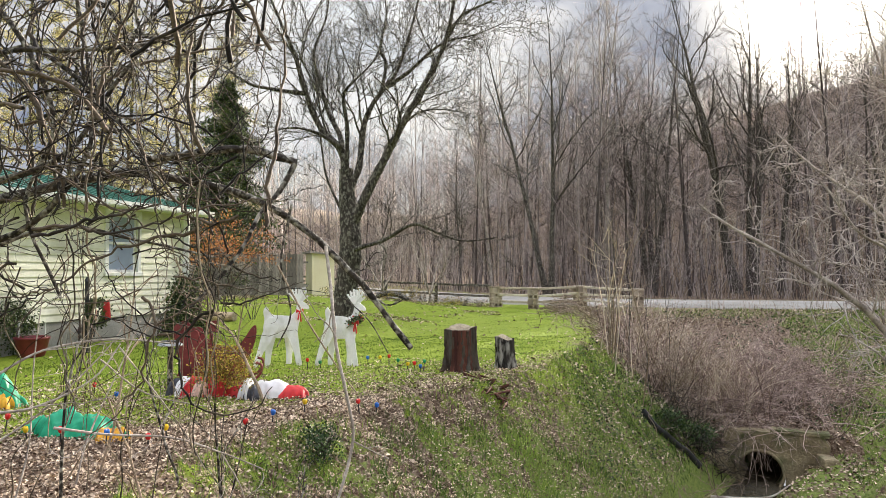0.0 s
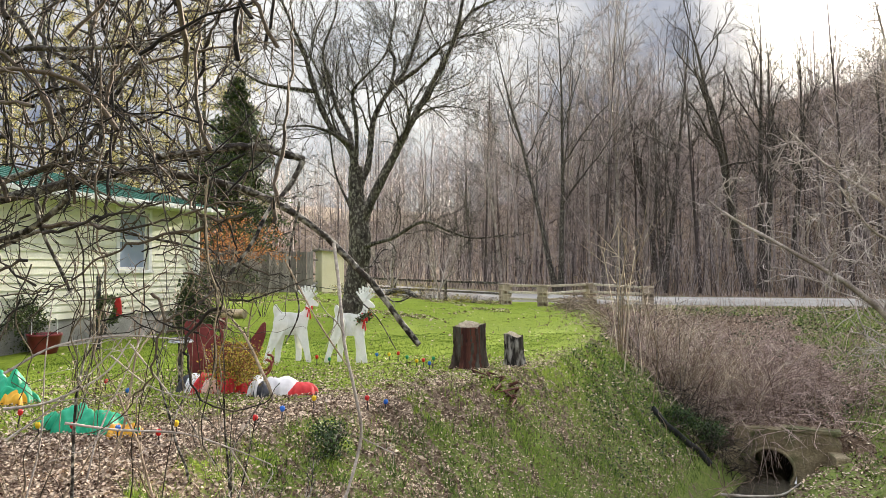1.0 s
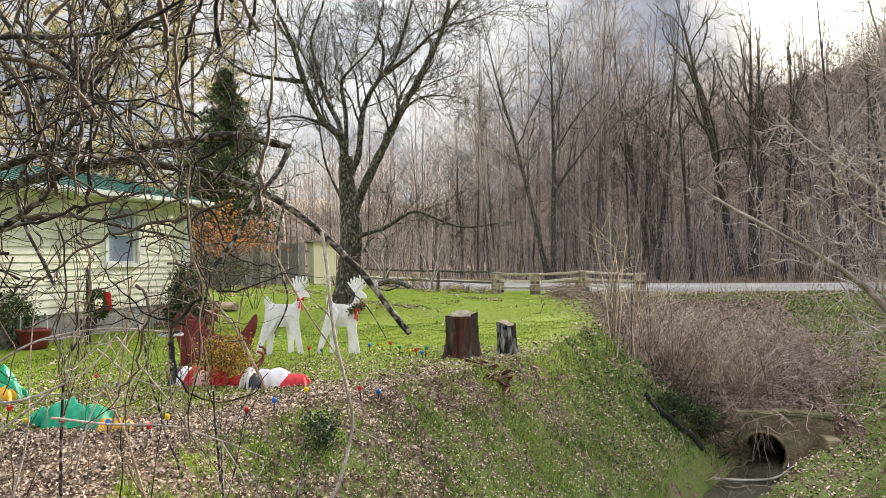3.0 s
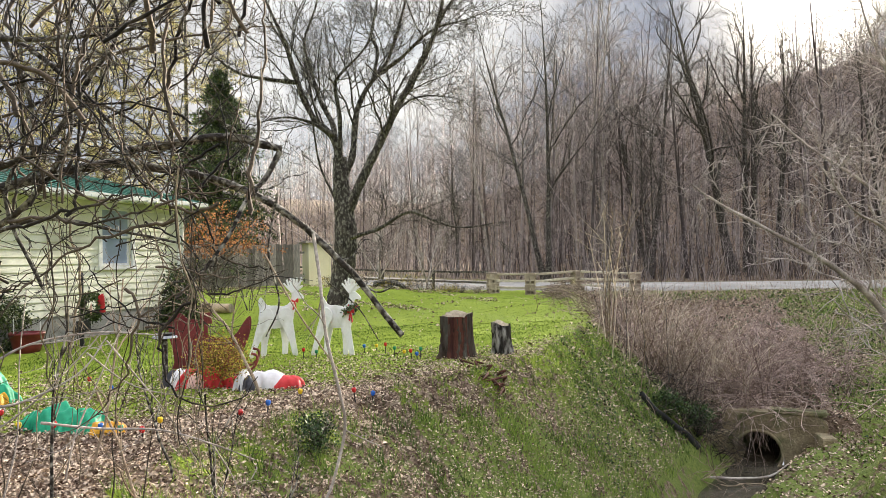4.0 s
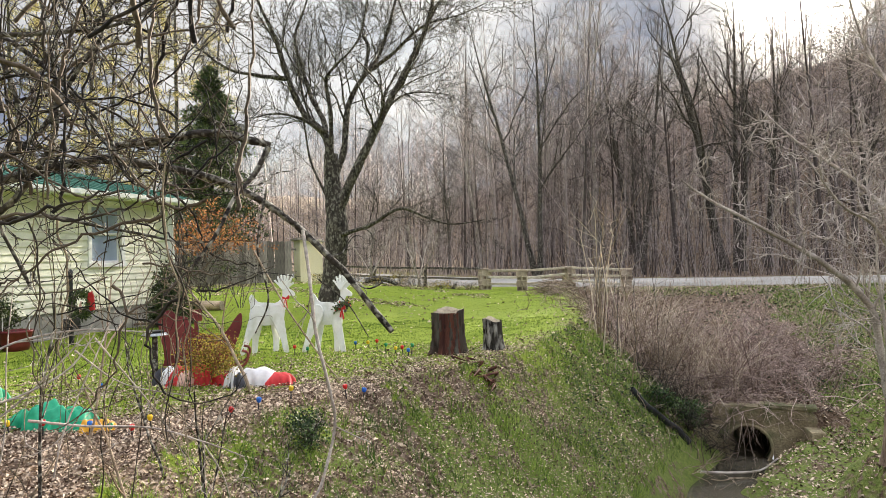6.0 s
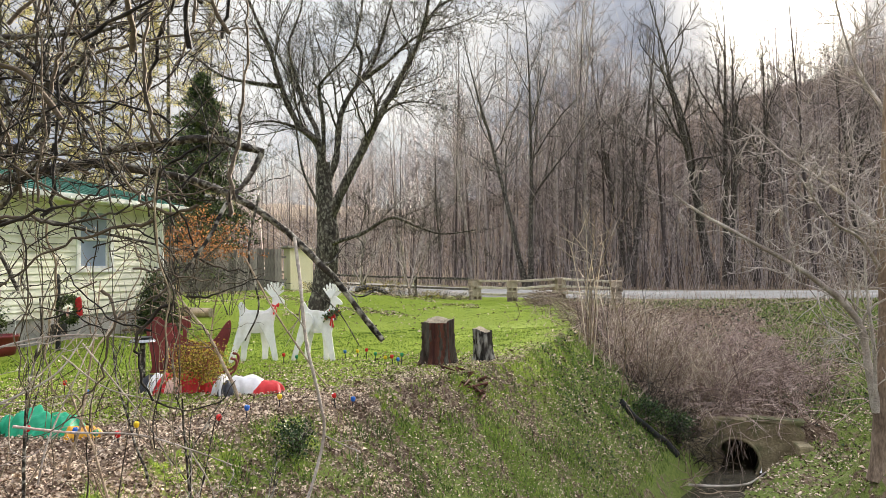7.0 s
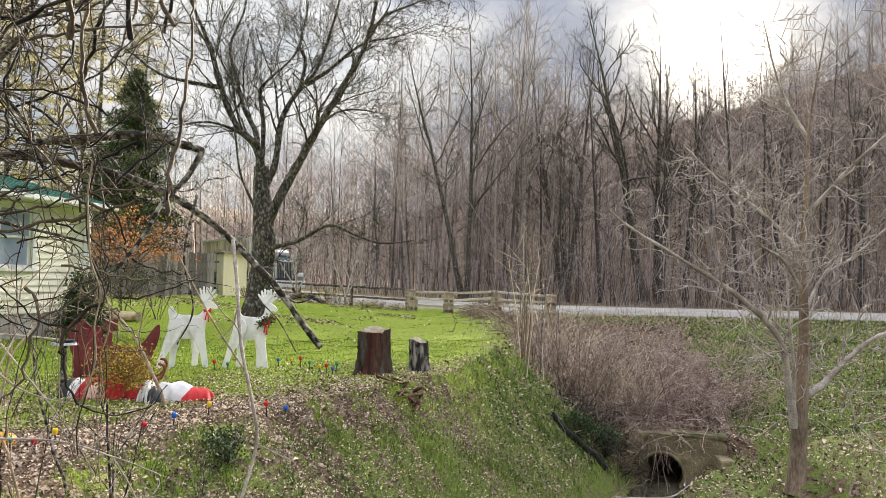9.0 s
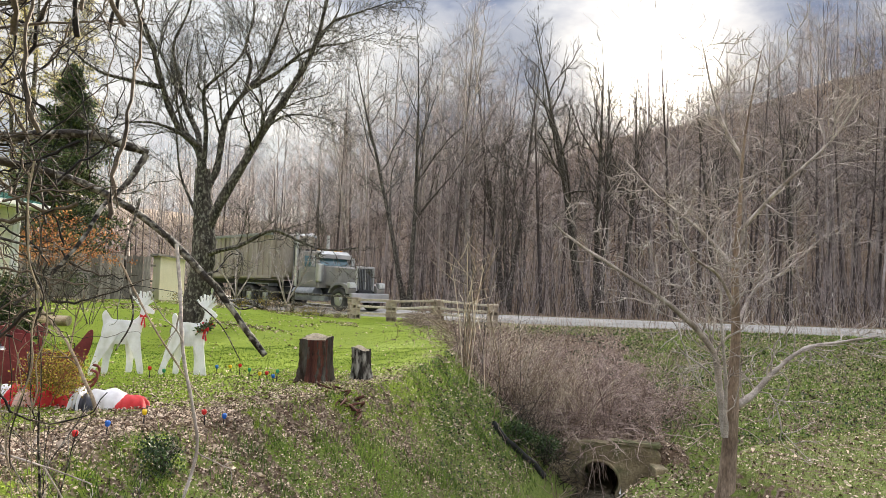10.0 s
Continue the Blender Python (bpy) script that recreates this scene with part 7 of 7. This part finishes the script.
def brush_pile(x, y):
    rg = np.random.default_rng(14)
    t = Tubes()
    z = gz(x, y)
    for k in range(150):
        a = rg.uniform(0, 6.283)
        r = abs(rg.normal(0, 0.5))
        h = max(0.02, 0.55 * (1 - r))
        p = np.array([x + math.cos(a) * r, y + math.sin(a) * r, z + h * rg.random()])
        d = rg.normal(0, 0.4, 3) * [1, 1, 0.3]
        t.add([p - d, p + [0, 0, 0.04], p + d], [0.012, 0.012, 0.006], 3)
    tagged(t.make("brush_pile", BARK_TAN), "low pile of cut brown brush at lawn end", "brush pile", kind="stuff")


brush_pile(4.45, 26.5)
strand("fallen_branch", "dark curved fallen branch by the garden bed", [(-2.75, 30.2, gz(-2.75, 30.2) + 0.10), (-2.3, 30.15, gz(-2.3, 30.15) + 0.22), (-1.8, 30.2, gz(-1.8, 30.2) + 0.20), (-1.45, 30.1, gz(-1.45, 30.1) + 0.06)], 0.13, 0.09, BARK_DARK)
t = Tubes()
rg = np.random.default_rng(15)
for k in range(14):
    x, y = 0.62 + rg.normal(0, 0.18), 10.3 + rg.normal(0, 0.15)
    z = gz(x, y)
    t.add([(x, y, z - 0.02), (x + rg.normal(0, 0.1), y + rg.normal(0, 0.1), z + 0.06), (x + rg.normal(0, 0.2), y + rg.normal(0, 0.2), z + 0.03)], [0.02, 0.022, 0.008], 5)
tagged(t.make("bark_chunks", STUMPCORE), "broken reddish bark pieces below the stump", "bark", kind="stuff")


# ---- truck on the road ----
TRUCK_GREY = material("dusty_grey_paint", (0.20, 0.19, 0.18), (0.32, 0.305, 0.285), 1.2, 0.5, 0.1, 30, metal=0.1, grain=0.12, dirt=(0.28, 0.25, 0.21), dirt_scale=1.0)
TRAILER_GREY = material("dusty_trailer_metal", (0.30, 0.255, 0.20), (0.47, 0.41, 0.34), 1.0, 0.7, 0.1, 25, metal=0.0, grain=0.15, stretch=(1, 1, 0.25), dirt=(0.19, 0.15, 0.11), dirt_scale=1.1)
CHROME = material("dull_chrome", (0.55, 0.55, 0.55), (0.70, 0.70, 0.70), 2, 0.28, 0.05, 30, metal=0.9, grain=0.08)
TYRE = material("dusty_tyre", (0.035, 0.033, 0.03), (0.09, 0.085, 0.075), 3, 0.9, 0.3, 40)
GLASS_TRUCK = material("windscreen_glass", (0.05, 0.11, 0.13), (0.09, 0.17, 0.20), 1, 0.06, 0.0, 10, spec=0.9, grain=0.02)
LAMP_GLASS = material("lamp_glass", (0.60, 0.60, 0.58), (0.75, 0.75, 0.72), 4, 0.15, 0.0, 20, spec=0.8, grain=0.05)
AMBER = material("amber_lens", (0.55, 0.22, 0.02), (0.70, 0.32, 0.04), 4, 0.25, 0.0, 20, grain=0.05)
GRILLE_DARK = material("grille_dark", (0.02, 0.02, 0.022), (0.05, 0.05, 0.052), 4, 0.5, 0.1, 40)
WHEELS = []


def wheel(parent, x, y, r, w, out):
    hub = new("wheel")
    hub.parent = parent
    hub.matrix_basis = pose(x, y, r)
    WHEELS.append((hub, (x, y, r)))
    prof = [(r * 0.58, -w / 2), (r * 0.90, -w / 2), (r * 0.985, -w * 0.40), (r, -w * 0.2), (r, w * 0.2), (r * 0.985, w * 0.40), (r * 0.90, w / 2), (r * 0.58, w / 2)]
    bm = bmesh.new()
    n = 32
    rows = [[bm.verts.new((q * math.cos(6.28319 * k / n), o, q * math.sin(6.28319 * k / n))) for k in range(n)] for q, o in prof]
    for a, b in zip(rows, rows[1:] + rows[:1]):
        for k in range(n):
            bm.faces.new((a[k], a[(k + 1) % n], b[(k + 1) % n], b[k]))
    part("tyre", bm, TYRE, hub, "dusty black tyre", True)
    bm = rod(r * 0.59, r * 0.59, 0.04, (0, out * w * 0.30 - 0.02, 0), "y", 28, bevel=0.01)
    rod(r * 0.26, r * 0.20, 0.09, (0, out * w * 0.30 - 0.045 + out * 0.05, 0), "y", 16, bm)
    for k in range(8):
        a = k * math.pi / 4
        rod(0.022, 0.022, 0.05, (r * 0.40 * math.cos(a), out * w * 0.30 - 0.02 + out * 0.02, r * 0.40 * math.sin(a)), "y", 8, bm)
    part("rim", bm, CHROME, hub, "dull steel rim")


def tractor():
    base = thing("semi_truck", "dusty grey long-nosed semi truck on the road", "truck", (0, 0, 0))
    body = part("hood", plate([(-1.75, 1.15), (0.42, 1.05), (0.48, 1.30), (0.46, 1.90), (0.36, 1.97), (-1.75, 2.06)], 1.16, 0.05), TRUCK_GREY, base, "long grey engine hood")
    part("frame_rails", box(7.6, 0.9, 0.26, (-3.2, 0, 0.72), 0.02), GRILLE_DARK, base, "dark chassis frame")
    g = part("grille", box(0.05, 0.98, 0.98, (0.50, 0, 0.98), 0.03), GRILLE_DARK, base, "dark radiator grille")
    bm = box(0.10, 0.09, 1.10, (0.51, -0.53, 0.93), 0.03)
    box(0.10, 0.09, 1.10, (0.51, 0.53, 0.93), 0.03, bm)
    box(0.10, 1.15, 0.10, (0.505, 0, 1.95), 0.03, bm)
    part("grille_surround", bm, CHROME, g, "chrome grille surround")
    for k in range(9):
        part("grille_bar", box(0.03, 0.022 if k != 4 else 0.05, 0.94, (0.54, -0.42 + 0.105 * k, 1.0), 0.004), CHROME if k in (0, 4, 8) else METAL_GREY, g)
    part("bumper", box(0.16, 2.42, 0.42, (0.86, 0, 0.42), 0.05), CHROME, base, "wide chrome front bumper")
    for s in (-1, 1):
        arc = [(0.62, 0.80), (0.68, 1.02), (0.55, 1.20), (0.30, 1.28), (-0.15, 1.28), (-0.48, 1.12), (-0.68, 0.80), (-0.60, 0.78), (-0.46, 1.00), (-0.20, 1.14), (0.15, 1.18), (0.42, 1.06), (0.52, 0.80)]
        f = part("front_fender", plate(arc, 0.52, 0.02), TRUCK_GREY, base, "rounded grey fender")
        f.location = (0, 0.92 * s, 0)
        h = part("headlight", box(0.22, 0.44, 0.26, (0.62, 0.93 * s, 1.06), 0.05), CHROME, base, "chrome headlight pod")
        for q in (-0.1, 0.1):
            part("lamp", rod(0.085, 0.08, 0.02, (0.725, 0.93 * s + q, 1.19), "x", 16), LAMP_GLASS, h, "clear headlamp lens")
        part("air_cleaner", rod(0.19, 0.19, 0.85, (-1.62, 0.86 * s, 1.28), sides=20, bevel=0.04), CHROME, base, "chrome air cleaner canister")
        part("exhaust_stack", rod(0.085, 0.085, 2.55, (-3.15, 0.98 * s, 1.05), sides=14), CHROME, base, "vertical chrome exhaust stack")
        part("fuel_tank", rod(0.33, 0.33, 1.5, (-3.2, 0.86 * s, 0.72), "x", 24, bevel=0.04), METAL_GREY, base, "cylindrical grey fuel tank")
        part("step", box(0.9, 0.25, 0.30, (-1.35, 1.0 * s, 0.42), 0.02), METAL_GREY, base)
        m = part("mirror", box(0.08, 0.22, 0.50, (-1.62, 1.28 * s, 1.98), 0.03), CHROME, base, "chrome side mirror")
        part("mirror_arm", rod(0.015, 0.015, 0.35, (-1.62, 1.0 * s - (0.35 if s < 0 else 0) + (0.1 if s < 0 else 0), 2.1), "y", 8), CHROME, m)
        d = part("door", box(1.15, 0.03, 1.42, (-2.22, 1.005 * s, 1.12), 0.01), TRUCK_GREY, base, "grey cab door")
        part("side_window", box(0.78, 0.012, 0.52, (-2.12, 1.018 * s, 1.98), 0.004), GLASS_TRUCK, d, "dark side window")
        part("door_handle", box(0.14, 0.03, 0.03, (-2.62, 1.03 * s, 1.72), 0.008), CHROME, d)
        part("rear_fender", plate([(0.95, 1.0), (0.9, 1.13), (-0.9, 1.13), (-0.95, 1.0), (-0.9, 1.09), (0.9, 1.09)], 0.62), METAL_GREY, base).location = (-5.85, 0.92 * s, 0)
    cab = part("cab", plate([(-3.0, 1.0), (-1.52, 1.0), (-1.50, 2.02), (-1.78, 2.60), (-1.95, 2.72), (-3.0, 2.74)], 1.98, 0.05), TRUCK_GREY, base, "grey truck cab")
    tilt = Matrix.Rotation(math.atan2(-0.28, 0.58), 4, "Y")
    for s in (-1, 1):
        w = part("windscreen", box(0.014, 0.86, 0.50, (0, 0, 0), 0.004), GLASS_TRUCK, cab, "blue-tinted windscreen pane")
        w.matrix_basis = Matrix.Translation((-1.51, 0.45 * s, 2.06)) @ tilt
    v = part("visor", box(0.36, 1.96, 0.22, (0, 0, 0), 0.02), CHROME, cab, "wide chrome sun visor")
    v.matrix_basis = Matrix.Translation((-1.66, 0, 2.48)) @ Matrix.Rotation(radians(28), 4, "Y")
    for k in range(5):
        part("roof_light", box(0.12, 0.09, 0.07, (-1.92, -0.72 + 0.36 * k, 2.73), 0.02), AMBER, cab, "amber roof marker light")
    part("horn", rod(0.03, 0.06, 0.6, (-2.6, 0.3, 2.82), "x", 12), CHROME, cab)
    part("headache_rack", box(0.08, 1.9, 1.75, (-3.35, 0, 1.1), 0.01), GRILLE_DARK, base, "dark rack behind the cab")
    for s in (-1, 1):
        wheel(base, 0.0, 1.0 * s, 0.52, 0.28, s)
        for x in (-5.2, -6.5):
            wheel(base, x, 0.93 * s, 0.52, 0.58, s)
    return base


def trailer():
    base = thing("dump_trailer", "dusty grey ribbed steel dump trailer", "trailer", (0, 0, 0))
    L, W = 9.6, 2.5
    part("tub", plate([(0, 1.45), (0, 3.55), (-L, 3.55), (-L, 1.25), (-0.5, 1.35)], W - 0.16, 0.03), TRAILER_GREY, base, "grey steel dump tub")
    for s in (-1, 1):
        part("top_rail", box(L + 0.1, 0.14, 0.14, (-L / 2, s * (W / 2 - 0.05), 3.48), 0.02), METAL_GREY, base)
        part("bottom_rail", box(L, 0.12, 0.14, (-L / 2, s * (W / 2 - 0.06), 1.36), 0.02), TRAILER_GREY, base)
        for k in range(16):
            part("rib", box(0.10, 0.09, 1.98, (-0.25 - k * (L - 0.4) / 15, s * (W / 2 - 0.055), 1.48), 0.015), TRAILER_GREY, base)
        wheel(base, -L + 1.0, 0.93 * s, 0.52, 0.58, s)
        wheel(base, -L + 2.3, 0.93 * s, 0.52, 0.58, s)
    part("front_box", box(0.16, 2.0, 1.7, (0.08, 0, 1.7), 0.02), TRAILER_GREY, base, "grey front bulkhead")
    part("hoist", rod(0.14, 0.14, 2.2, (0.30, 0, 1.15), sides=16), METAL_GREY, base)
    part("tarp_roll", rod(0.11, 0.11, L - 0.2, (-L + 0.1, W / 2 - 0.15, 3.62), "x", 14), WHITE_CLOTH, base, "pale rolled tarpaulin")
    part("chassis", box(L - 0.4, 0.9, 0.26, (-L / 2 - 0.1, 0, 1.02), 0.02), GRILLE_DARK, base)
    return base


TRACTOR, TRAILER = tractor(), trailer()
LANE = rc - 1.65 * rn                                   # the lane nearer the yard
lane_s = np.concatenate([[0], np.cumsum(np.linalg.norm(np.diff(LANE, axis=0), axis=1))])


def on_lane(s):
    return np.array([np.interp(s, lane_s, LANE[:, 0]), np.interp(s, lane_s, LANE[:, 1])])


near_end = int(np.argmin(np.hypot(LANE[:, 0] - 2.9, LANE[:, 1] - 33.6)))
S_END, SPEED = lane_s[near_end] - 0.40, 13.8                    # front axle at the clip's end, metres a second


def motions():
    times = [i * 0.25 for i in range(41)]
    front, rear = [], []
    for t in times:
        s = S_END - SPEED * (10.0 - t)
        for rows, a, b in ((front, s, s - 5.85), (rear, s - 4.4, s - 12.4)):
            p, q = on_lane(a), on_lane(b)
            rows.append((t, pose(p[0], p[1], ROAD_Z + 0.03, 0, 0, math.degrees(math.atan2(p[1] - q[1], p[0] - q[0])))))
    walk(TRACTOR, front)
    walk(TRAILER, rear)
    for hub, (x, y, r) in WHEELS:
        turn = math.degrees(SPEED / r)
        walk(hub, [(k / 15, pose(x, y, r, 0, turn * k / 15, 0)) for k in range(151)])


motions()
